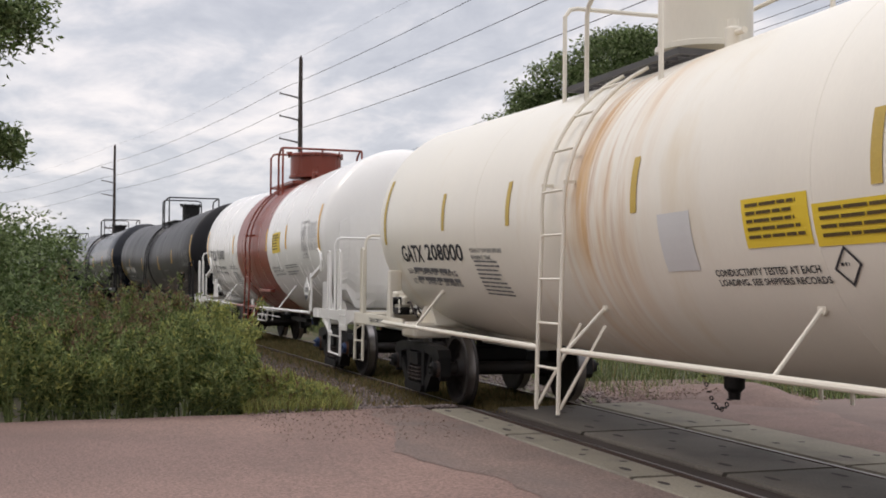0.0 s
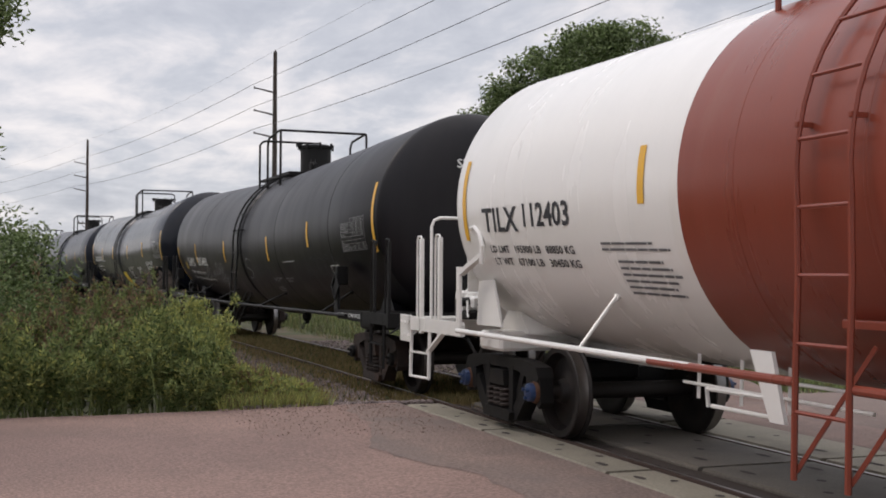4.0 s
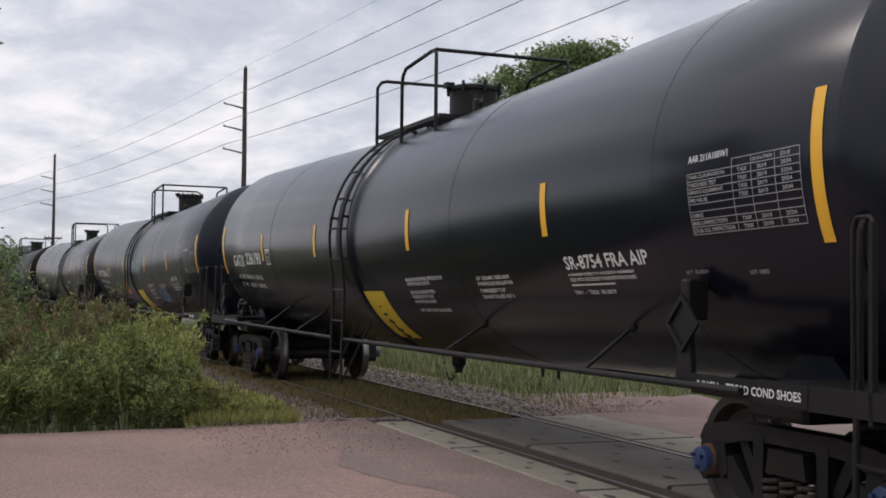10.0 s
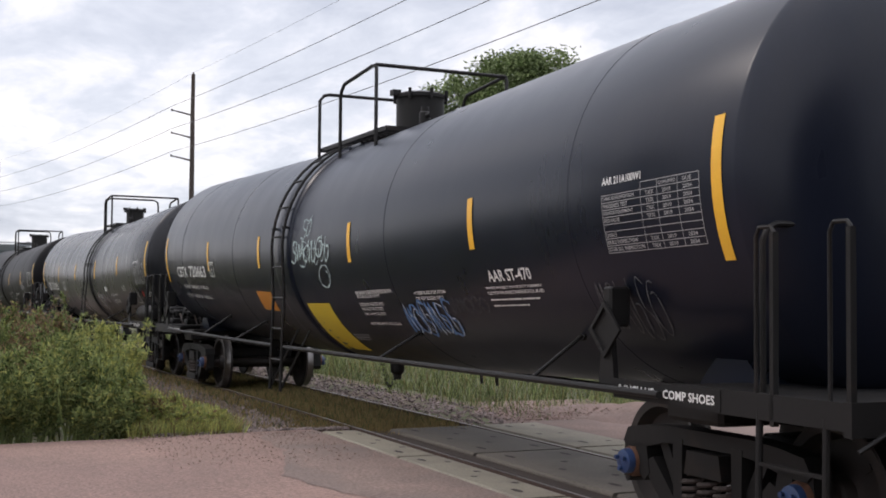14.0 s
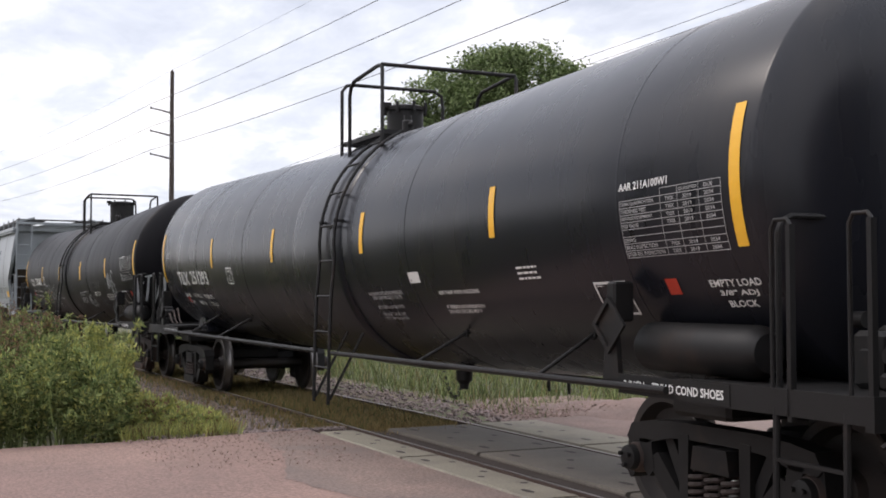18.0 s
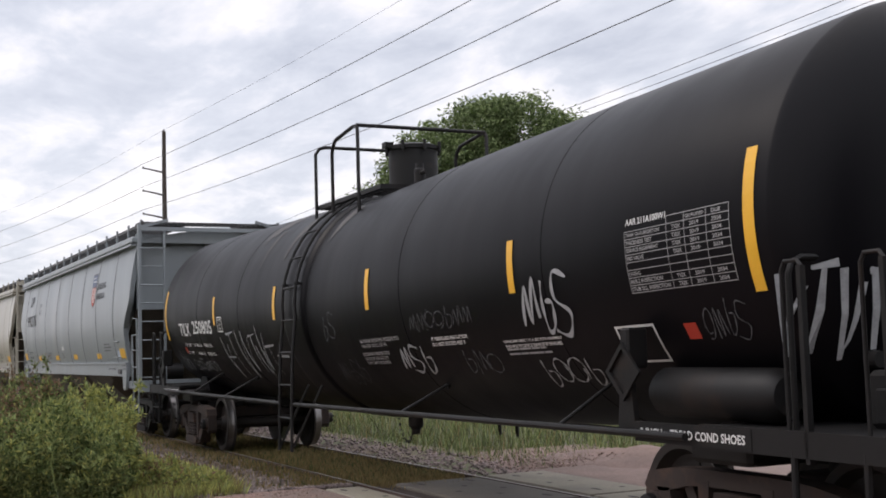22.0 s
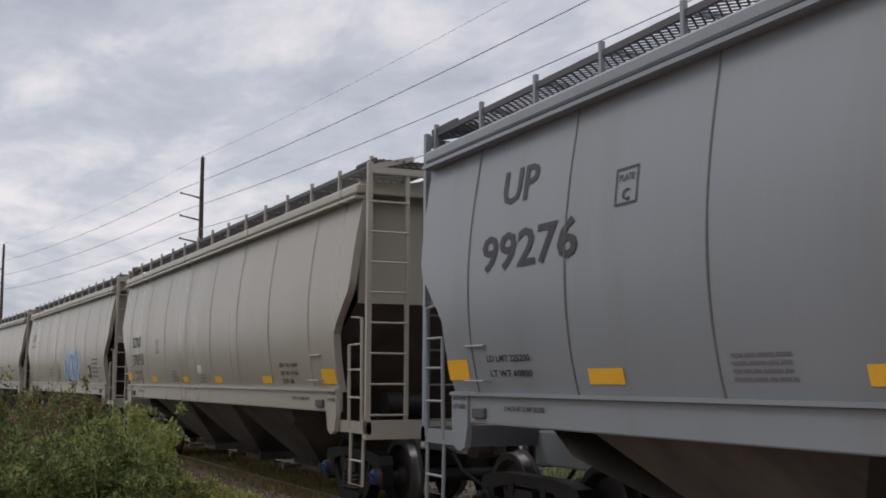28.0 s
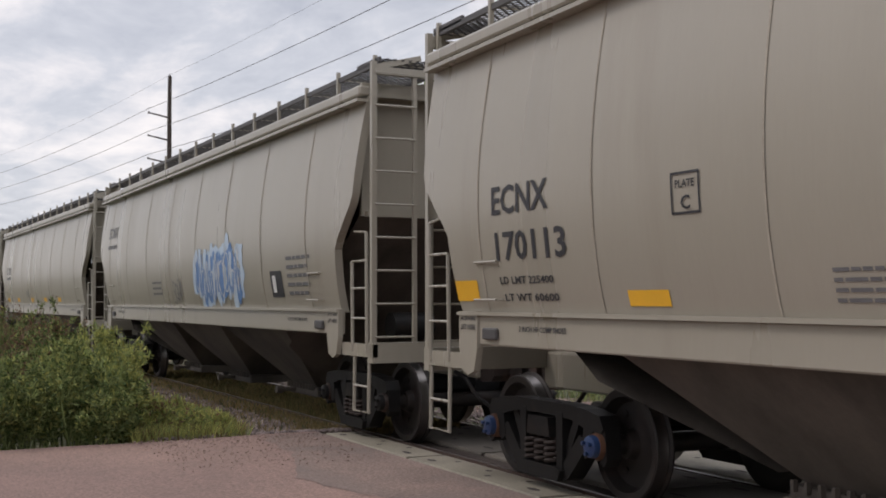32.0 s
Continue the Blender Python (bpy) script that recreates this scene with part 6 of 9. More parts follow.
M_RUST_SOFT = mat("thin_rust_wash", (0.56, 0.40, 0.20), 0.6, vary=0.25, scale=3, fine=40, bump=0.05)
CARS = [
    dict(start=0.09, label="old cream-white tank car with orange rust stains and yellow signs", r=1.43, zc=2.21, half=6.2, flat=False, paint=M_WHITE_RUN, trim=M_WHITE_OLD, saddle=M_WHITE_OLD, end=7.4, saddle_w=0.92, open_end=True, grabs=(7.16,), step=(0.40, -0.06), post_at=(-5.62, 5.62), text_at=(-6.60, 5.15), hoop=(0.3, 2.24), valve_paint=M_WHITE_OLD, plat_paint=M_GRATE, sill_text="2 INCH HF COMP SHOES", truck=5.6, ladder=-0.15, plat=(-1.63, -1.13, 0.3), rail_top=4.5, seams=(-2.44, -0.15, 0.35, 3.5), collar=False, stripes=((-5.96, -10.7, 25.2), (-3.5, -4.3, 13.3), (-1.46, -3.4, 14.8), (1.23, -3.4, 14.8), (4.12, -5.1, 12.6), (6.0, -20, 18.5)), stripe_paint=M_YELLOW_OLD, struts=(-4.41, 0.06, 3.12), dome=(-0.04, 0.44, 0.87), dome_paint=M_WHITE_OLD, frames="dark", extras=(old_signs, jack_tags),
         marks=[("text", -5.294, -20.0, 0.888, 0.226, "GATX", B_), ("text", -4.273, -18.82, 1.352, 0.211, "208000", B_), ("bars", -4.98, -33.1, 1.67, 0.255, 2, G_), 
                ("bars", -2.61, -36.0, 0.82, 0.447, 9, G_), ("sheet", 2.747, -17.66, 0.722, 0.334, M_YELLOW_SIGN, "yellow emergency sign"),
                ("sheet", 3.506, -18.54, 1.006, 0.269, M_YELLOW_SIGN, "yellow emergency sign"), ("text", 2.25, -25.4, 1.20, 0.055, "CONDUCTIVITY TESTED AT EACH", B_),
                ("text", 2.26, -28.4, 1.26, 0.052, "LOADING. SEE SHIPPERS RECORDS", B_), ("text", -2.67, -14.5, 0.96, 0.047, "CONSULT OWNER BEFORE", G_), ("text", -2.66, -17.7, 0.60, 0.049, "REPAIRING TANK", G_), ("text", -5.25, -26.6, 1.90, 0.072, "LD LMT   204100 LB   92 600 KG", G_), ("text", -5.22, -32.4, 1.89, 0.077, "LT WT   58900 LB   26 700 KG", G_), ("diamond", 3.62, -27.3, 0.20, 0.164, B_), ("bars", 3.66, -25.1, 0.11, 0.055, 1, B_),
                ("sheet", 1.60, -23.1, 0.47, 0.451, M_PATCH, "pale grey paint patch")]),
    dict(start=-15.83, label="glossy white tank car with a wide oxide-red band and red dome", r=1.455, zc=2.235, half=6.13, flat=False, paint=M_WHITE, trim=M_WHITE, saddle=M_WHITE, end=7.6, saddle_w=0.92, hoop=(0.6, 2.26), valve_paint=M_WHITE, sill_text="2 INCH    COMP SHOES", truck=5.7, band=(-1.68, 1.68), band_paint=M_RED, ladder=0.20, plat=(-1.36, -0.14, 0.25), rail_top=4.48, ladder_paint=M_RED, top=M_RED, seams=(-0.84, 0.45), collar=False, stripes=((-5.79, -15.7, 17.5), (-2.05, -5.0, 12.5), (1.79, -5.2, 12.5), (3.57, -6.3, 11.3), (6.1, -14.9, 19.8)), struts=(-3.08, 3.12), dome=(0.0, 0.56, 0.64), dome_paint=M_RED, caps="blue", open_end=True, grabs=(6.72, 7.36), step=(0.70, 0.04), extras=(white_end_gear, under_frame, jack_tags),
         marks=[("text", -5.30, -12.33, 0.881, 0.239, "TILX", B_), ("text", -4.281, -10.83, 0.974, 0.224, "112403", B_), ("text", -5.23, -20.8, 1.90, 0.078, "LD LMT   195900 LB   88850 KG", B_), ("text", -5.21, -25.9, 1.92, 0.080, "LT WT   67100 LB   30450 KG", B_),
                ("bars", -2.81, -20.5, 1.15, 0.10, 2, G_), ("bars", -2.60, -35.9, 0.90, 0.34, 6, G_), ("sheet", 2.353, -7.95, 0.703, 0.393, M_YELLOW_SIGN, "yellow emergency sign"), ("table", 4.848, -10.2, 1.112, 0.464, G_), ("text", 4.80, 8.6, 0.62, 0.050, "DOT 111A100W5", G_), ("text", 4.83, -13.5, 0.42, 0.040, "LINING   RUBBER", G_), ("bars", 4.85, -16.0, 0.50, 0.035, 1, G_),
                ("text", 2.02, -20.4, 0.72, 0.046, "VENT TANK WHEN UNLOADING", G_), ("text", 2.10, -23.2, 0.86, 0.046, "CONDUCTIVITY TESTED AT EACH", G_), ("text", 2.14, -26.0, 0.92, 0.046, "LOADING  SEE SHIPPERS RECORD", G_), ("bars", 3.23, -21.8, 1.05, 0.085, 2, G_), ("bars", 3.27, -27.4, 0.95, 0.10, 2, G_)],
         end_marks=[("text", -0.44, 2.74, 0.82, 0.115, "TILX 112403", B_), ("text", -0.38, 2.66, 0.76, 0.06, "CAPY  20470  US GAL", B_), ("text", -0.37, 2.58, 0.63, 0.06, "CAPY  77 485   L", B_)]),
    dict(start=-33.78, label="dull black tank car with white lettering and chalky graffiti", r=1.42, zc=2.2, half=8.74, flat=True, paint=M_BLACK_DULL, trim=M_FRAME, end=9.4, sill_text="1 INCH HF   COMP SHOES", collar_w=0.45, truck=7.65, ladder=-0.28, collar_u=-0.55, plat=(-1.62, -0.5, 0.6), rail_top=4.5, seams=(-4.81, 2.8, 6.36), stripes=((-8.58, -43.1, -4.8), (-5.81, -18.9, -1.0), (-2.04, -16.7, 1.9), (2.17, -16.9, 1.3), (5.12, -11.5, 5.0), (8.59, -20, 18.5)), struts=(-5.9, -2.81, 1.59, 5.83), dome=(0.36, 0.31, 0.57), frames="rust", extras=(jack_tags,),
         marks=[("text", -7.246, -24.25, 0.981, 0.233, "SHPX", W_), ("text", -5.787, -22.4, 1.285, 0.211, "205483", W_), ("text", -7.24, -32.2, 2.03, 0.080, "LD LMT   210100 LB   95 250 KG", W_), ("text", -7.30, -39.0, 2.95, 0.080, "LT WT   75900 LB   34 450 KG   NEW 12-2002", W_),
                ("table", 7.05, -17.5, 1.15, 0.46, M_INK_DIM), ("scrawl", -5.19, -33.6, 0.83, 0.255, 4, 0.020, M_TAG_WHITE, 3), ("scrawl", -4.20, -38.0, 0.70, 0.36, 3, 0.016, M_TAG_WHITE, 4), ("scrawl", -3.42, -31.8, 0.82, 0.368, 4, 0.024, M_TAG_WHITE, 5), ("scrawl", -3.40, -44.0, 0.84, 0.315, 3, 0.022, M_TAG_WHITE, 9),
                ("scrawl", -2.53, -41.7, 0.60, 0.63, 2, 0.018, M_TAG_DIM, 6), ("scrawl", -1.89, -35.7, 0.60, 0.253, 4, 0.016, M_TAG_DIM, 10), ("scrawl", 0.05, -31.2, 0.53, 0.442, 1, 0.026, M_TAG_WHITE, 11), ("scrawl", 0.69, -28.5, 1.45, 0.263, 6, 0.016, M_TAG_DIM, 7), ("scrawl", -5.6, -17.5, 0.9, 0.40, 3, 0.014, M_TAG_DIM, 12), ("scrawl", 3.65, -33, 3.0, 0.4, 7, 0.014, M_TAG_DIM, 8),
                ("sheet", -7.80, -27.6, 0.20, 0.185, M_YELLOW_OLD, "faded sticker"), ("bars", 3.18, -21.1, 0.90, 0.056, 1, D_), ("text", 1.98, -32.1, 0.66, 0.034, "MAXIMUM OPERATING PRESSURE", D_), ("text", 2.00, -33.9, 0.44, 0.034, "HEATER COILS 150 PSI", D_), ("bars", 1.92, -44.2, 0.53, 0.136, 3, D_), ("text", 2.82, -32.8, 0.63, 0.036, "4 INCH FIBERGLASS INSULATION", D_), ("text", 2.84, -34.8, 0.48, 0.034, "DO NOT EXCEED 300° F", D_), ("frame", 6.10, -37, 0.45, 0.30, W_)],
         end_marks=[("text", -0.38, 2.84, 1.02, 0.125, "SHPX 205483", W_), *end_print(-0.25, 0.85, W_)]),
    dict(start=-53.62, label="glossy black tank car with crisp white lettering and a yellow sheet", r=1.505, zc=2.285, half=8.62, flat=True, paint=M_BLACK, trim=M_FRAME, end=9.55, truck=7.8, ladder=-0.66, collar_u=-0.68, plat=(-1.6, -0.5, 0.66), rail_top=4.58, collar_w=0.50, seams=(-4.58, 3.02, 6.80), stripes=((-8.35, -22.1, 12.4), (-5.15, -12.3, 4.7), (-1.97, -9.7, 7.5), (1.8, -10.0, 7.2), (5.12, -11.8, 5.3), (8.57, -21.4, 13.0)), struts=(-5.39, -3.36, 2.49, 5.38), dome=(0.14, 0.31, 0.44), caps="blue", extras=(jack_tags,),
         marks=[("text", -7.499, -16.15, 0.879, 0.214, "GATX", W_), ("text", -6.468, -14.78, 1.14, 0.218, "226190", W_), ("text", -7.38, -24.9, 1.82, 0.080, "LD  LMT 204400 LB   92700 KG", W_), ("text", -7.41, -30.9, 1.84, 0.080, "LT   WT      81600 LB   37000 KG", W_), ("table", 7.272, -16.58, 1.154, 0.457, M_INK_DIM), ("frame", -4.955, -14.39, 0.279, 0.25, W_), ("text", -4.91, -7.3, 0.190, 0.037, "PLATE", W_), ("text", -4.86, -12.8, 0.084, 0.100, "C", W_),
                ("sheet", -0.316, -56.78, 0.865, 0.779, M_YELLOW_SIGN, "yellow warning sheet"), ("text", 5.338, -23.4, 1.284, 0.118, "SR-8754 FRA AIP", W_), ("text", 5.33, -25.8, 1.04, 0.032, "OWNERSHIP SUBJECT TO A SECURITY AGREEMENT", W_), ("text", 5.33, -27.4, 1.04, 0.032, "FILED WITH THE SURFACE TRANSPORTATION BOARD", W_), ("bars", 5.32, -29.8, 0.90, 0.038, 1, W_), ("text", 5.31, -32.0, 0.67, 0.038, "TRN  -  TXIX  05-2019", W_),
                ("text", 1.48, -23.4, 1.1, 0.043, "MAXIMUM OPERATING PRESSURE FOR", W_), ("text", 1.48, -25.3, 0.68, 0.040, "HEATER COILS 150 PSI", W_), ("text", 1.48, -29.3, 0.73, 0.042, "EXTERIOR HEATER PIPES", W_), ("text", 1.48, -31.5, 0.64, 0.042, "NO INLET OR OUTLET", W_), ("text", 1.48, -34.0, 0.63, 0.043, "PIPE CAPS REQUIRED", W_), ("text", 1.46, -38.4, 0.92, 0.045, "VENT TANK WHEN UNLOADING", W_), ("text", 3.45, -24.9, 0.74, 0.041, "0.5\" CERAMIC FIBER AND", W_), ("text", 3.43, -27.1, 0.79, 0.042, "4\" FIBERGLASS INSULATION", W_), ("text", 3.42, -30.0, 0.58, 0.044, "COMPRESSED TO 4\"", W_), ("text", 3.42, -32.5, 0.71, 0.043, "DO NOT EXCEED 450° F", W_),
                ("text", 7.04, -27.0, 0.26, 0.029, "BLT  05-2019", D_), ("text", 7.74, -27.9, 0.19, 0.029, "LIFT HERE", D_), ("text", 7.285, 1.67, 0.438, 0.048, "AAR 211A100W1", W_), ("scrawl", -5.45, -33, 0.50, 0.20, 2, 0.008, M_TAG_DIM, 14)],
         end_marks=[("text", -0.30, 2.68, 0.92, 0.10, "GATX 226190", W_), ("text", -0.19, 2.57, 0.64, 0.065, "CAPY  29260 US GAL", W_), ("text", -0.17, 2.49, 0.60, 0.065, "CAPY  110 758  L", W_), *[(k, v, z - 0.19, w, h, q, i) for k, v, z, w, h, q, i in end_print(-0.03, 0.64, D_)]]),
    dict(start=-73.28, label="blue-black tank car with pale green graffiti and yellow sheets", r=1.475, zc=2.255, half=8.58, flat=True, paint=M_BLACK_BLUE, trim=M_FRAME, end=9.45, sill_text="2 INCH HF    COMP SHOES", truck=7.75, ladder=-0.72, collar_u=-0.75, plat=(-1.57, -0.59, 0.67), rail_top=4.52, collar_w=0.36, seams=(-7.08, -3.44, 2.85, 6.58), stripes=((-8.48, -21.2, 11.8), (-5.06, -12.2, 6.1), (-1.95, -10.2, 7.0), (1.79, -10.5, 6.7), (4.92, -11.9, 5.4), (8.37, -22.5, 12.4)), struts=(-5.62, -3.44, 2.39, 5.64), dome=(0.35, 0.31, 0.50), caps="blue", extras=(jack_tags,),
         marks=[("text", -7.612, -17.06, 0.834, 0.197, "CBTX", W_), ("text", -6.602, -16.83, 1.252, 0.207, "720663", W_), ("text", -7.31, -25.2, 1.81, 0.070, "LD LMT   205300 LB   93100 KG", W_), ("text", -7.42, -32.4, 1.91, 0.075, "LT WT   80700 LB   36600 KG", W_), ("table", 7.073, -17.91, 1.125, 0.456, M_INK_DIM), ("frame", -5.032, -16.02, 0.322, 0.246, W_), ("text", -4.98, -9.0, 0.219, 0.037, "PLATE", W_), ("text", -4.92, -14.5, 0.097, 0.098, "C", W_),
                ("sheet", -2.459, -35.43, 0.75, 0.304, M_ORANGE_SIGN, "orange warning sheet"), ("sheet", -0.231, -60.46, 0.868, 0.821, M_YELLOW_SIGN, "yellow warning sheet"), ("scrawl", -0.32, -8.2, 1.47, 0.286, 6, 0.032, M_TAG_PALE, 21), ("scrawl", 0.08, 3.6, 0.34, 0.295, 2, 0.020, M_TAG_PALE, 22), ("scrawl", 0.67, -23.1, 0.36, 0.327, 1, 0.022, M_TAG_PALE, 23), ("scrawl", -0.2, -9.5, 1.2, 0.34, 5, 0.018, M_TAG_PALE, 28),
                ("text", 1.7, -25.2, 1.08, 0.043, "MAXIMUM OPERATING PRESSURE FOR", W_), ("text", 1.7, -26.9, 0.68, 0.040, "HEATER COILS 150 PSI", W_), ("text", 1.67, -30.8, 0.73, 0.042, "EXTERIOR HEATER PIPES", W_), ("text", 1.67, -33.1, 0.64, 0.042, "NO INLET OR OUTLET", W_), ("text", 1.67, -35.8, 0.63, 0.043, "PIPE CAPS REQUIRED", W_), ("text", 1.62, -41.0, 0.91, 0.046, "VENT TANK WHEN UNLOADING", W_), ("text", 3.35, -26.8, 0.75, 0.040, "4\" FIBERGLASS INSULATION", W_), ("text", 3.35, -29.2, 0.65, 0.042, "DO NOT EXCEED 300° F", W_), ("bars", 0.70, -52, 0.55, 0.13, 3, D_),
                ("text", 5.079, -23.76, 0.768, 0.107, "AAR ST-470", W_), ("text", 4.96, -26.6, 1.0, 0.032, "OWNERSHIP SUBJECT TO A SECURITY AGREEMENT", W_), ("text", 4.96, -28.3, 1.0, 0.032, "FILED WITH THE SURFACE TRANSPORTATION BOARD", W_), ("bars", 4.96, -31.5, 0.95, 0.04, 1, W_), ("bars", 4.96, -33.8, 0.70, 0.04, 1, W_), ("scrawl", 2.81, -47.1, 1.23, 0.448, 6, 0.040, M_TAG_BLUE, 24), ("scrawl", 2.85, -46.5, 1.18, 0.42, 6, 0.018, M_TAG_LIGHT, 29),
                ("scrawl", 4.06, -36.6, 0.80, 0.218, 5, 0.012, M_TAG_DIM, 25), ("scrawl", -4.7, -30, 1.0, 0.22, 5, 0.010, M_TAG_DIM, 26), ("scrawl", 6.70, -45, 0.75, 0.55, 6, 0.014, M_TAG_DIM, 27), ("bars", 7.0, -29.5, 0.22, 0.03, 1, D_), ("text", 7.08, 0.6, 0.48, 0.055, "AAR 211A100W1", W_)],
         end_marks=[("text", -0.45, 2.58, 0.98, 0.11, "CBTX 720663", W_), ("text", -0.32, 2.48, 0.66, 0.065, "CAPY  29150 US GAL", W_), ("text", -0.32, 2.40, 0.60, 0.065, "CAPY  110 341  L", W_), *[(k, v, z - 0.19, w, h, q, i) for k, v, z, w, h, q, i in end_print(-0.25, 0.62, D_)]]),
    dict(start=-92.17, label="black tank car with a bulged middle collar and white lettering", r=1.41, zc=2.19, half=8.2, flat=True, paint=M_BLACK_DUSTY, trim=M_FRAME, end=9.05, truck=7.3, ladder=0.95, collar_u=0.33, plat=(-0.64, -0.30, 0.72), rail_top=4.38, collar_w=0.86, seams=(-5.67, -2.91, 2.95, 6.67), stripes=((-8.16, -20.0, 15.4), (-4.64, -9.0, 9.2), (-1.44, -6.2, 11.7), (1.79, -6.1, 11.8), (4.80, -7.5, 10.0), (7.94, -18.4, 17.5)), struts=(-6.12, -4.32, 3.03, 5.26), dome=(-0.25, 0.235, 0.44), brake_end=1, extras=(jack_tags, air_tank),
         marks=[("text", -7.149, -21.59, 0.757, 0.231, "TILX", W_), ("text", -6.215, -20.79, 1.142, 0.234, "251293", W_), ("text", -7.10, -31.1, 1.90, 0.080, "LD LMT     211700 LB     96 000 KG", W_), ("text", -7.05, -36.8, 1.88, 0.080, "LT  WT        74300 LB     33 700 KG", W_), ("table", 6.715, -18.82, 1.096, 0.445, M_INK_DIM), ("frame", -3.843, -19.3, 0.318, 0.253, W_), ("text", -3.79, -12.1, 0.216, 0.038, "PLATE", W_), ("text", -3.73, -17.7, 0.095, 0.101, "C", W_),
                ("text", -7.80, 0.2, 0.52, 0.028, "OWNERSHIP SUBJECT TO A", D_), ("text", -7.86, -1.4, 0.74, 0.028, "SECURITY AGREEMENT FILED WITH THE", D_), ("text", -7.86, -2.9, 0.72, 0.028, "INTERSTATE COMMERCE COMMISSION", D_), ("text", 1.731, -25.35, 0.894, 0.042, "MAXIMUM OPERATING PRESSURE", D_), ("text", 1.81, -27.4, 0.76, 0.042, "FOR HEATER COILS 150 PSI", D_), ("text", 1.82, -31.9, 0.68, 0.041, "EXTERIOR HEATER PIPES", D_), ("text", 1.85, -35.5, 0.60, 0.041, "NO INLET OR OUTLET", D_), ("text", 1.85, -37.8, 0.60, 0.039, "PIPE CAPS REQUIRED", D_),
                ("sheet", 2.909, -21.11, 0.246, 0.113, M_INK_WHITE, "small white sheet"), ("text", 3.468, -26.65, 0.839, 0.039, "VENT TANK WHEN UNLOADING", W_), ("text", 3.50, -32.8, 0.77, 0.040, "4\" FIBERGLASS INSULATION", W_), ("text", 3.50, -35.0, 0.67, 0.042, "DO NOT EXCEED 450° F", W_), ("bars", 5.10, -24, 0.36, 0.14, 3, W_), ("frame", 6.163, -36.78, 0.42, 0.281, W_), ("bars", 6.20, -27.5, 0.11, 0.05, 2, W_), ("text", 6.711, 0.06, 0.556, 0.055, "AAR 211A100W1", W_),
                red_tag(-7.05, -36.0), red_tag(7.04, -30.5), ("text", 7.497, -28.74, 0.487, 0.051, "EMPTY LOAD", W_), ("text", 7.56, -31.8, 0.36, 0.051, "3/8\" ADJ", W_), ("text", 7.60, -34.9, 0.27, 0.051, "BLOCK", W_), ("scrawl", -5.0, -28, 0.34, 0.26, 2, 0.010, M_TAG_DIM, 31)],
         end_marks=[("text", -0.33, 2.51, 0.78, 0.11, "TILX 251293", W_), ("text", -0.20, 2.32, 0.66, 0.065, "CAPY  25580 US GAL", W_), ("text", -0.19, 2.24, 0.50, 0.065, "CAPY  96 831 L", W_), ("bars", 0.15, 1.72, 0.42, 0.14, 2, D_)]),
    dict(start=-111.0, label="weathered black tank car covered in chalky white graffiti", r=1.405, zc=2.185, half=8.03, flat=True, paint=M_BLACK_DARK, trim=M_FRAME, end=8.95, truck=7.25, ladder=-0.58, collar_u=-0.62, plat=(-1.63, -0.92, -0.06), rail_top=4.42, collar_w=0.42, seams=(-5.64, -3.22, 2.63, 5.44), stripes=((-7.87, -18.8, 16.9), (-4.54, -8.7, 9.1), (-1.47, -6.8, 11.1), (1.79, -7.3, 10.4), (4.95, -10.0, 7.6), (7.9, -19.0, 16.9)), struts=(-6.03, -4.07, 2.39, 5.31), dome=(0.0, 0.31, 0.56), brake_end=1, frames="rust", extras=(jack_tags, air_tank, dust_runs),
         marks=[("text", -6.909, -15.69, 0.727, 0.218, "TILX", W_), ("text", -5.984, -14.34, 1.239, 0.22, "250805", W_), ("text", -6.79, -23.4, 1.76, 0.062, "LD  LMT    211400 LB    95850 KG", W_), ("text", -6.86, -29.6, 1.84, 0.062, "LT   WT      74600 LB    33850 KG", W_), ("table", 6.608, -15.4, 1.115, 0.478, M_INK_DIM), ("frame", -4.38, -13.07, 0.283, 0.233, W_), ("text", -4.33, -6.4, 0.192, 0.035, "PLATE", W_), ("text", -4.28, -11.6, 0.085, 0.093, "C", W_),
                ("scrawl", -4.42, -47.5, 1.29, 0.884, 3, 0.034, M_TAG_WHITE, 41), ("scrawl", -3.24, -41.4, 1.12, 0.828, 3, 0.034, M_TAG_WHITE, 42), ("scrawl", -2.73, -42.0, 1.02, 0.533, 2, 0.030, M_TAG_WHITE, 55), ("sheet", -1.81, -28.0, 0.50, 0.035, M_TAG_WHITE, "sprayed dash"), ("sheet", -4.35, -30.4, 0.42, 0.030, M_TAG_WHITE, "sprayed dash"), ("scrawl", -6.84, -43.1, 1.48, 0.25, 6, 0.022, M_TAG_WHITE, 43), ("scrawl", -6.3, -19.6, 1.1, 0.10, 5, 0.008, M_TAG_DIM, 51), ("scrawl", -7.6, -44, 0.5, 0.45, 2, 0.030, M_TAG_WHITE, 56),
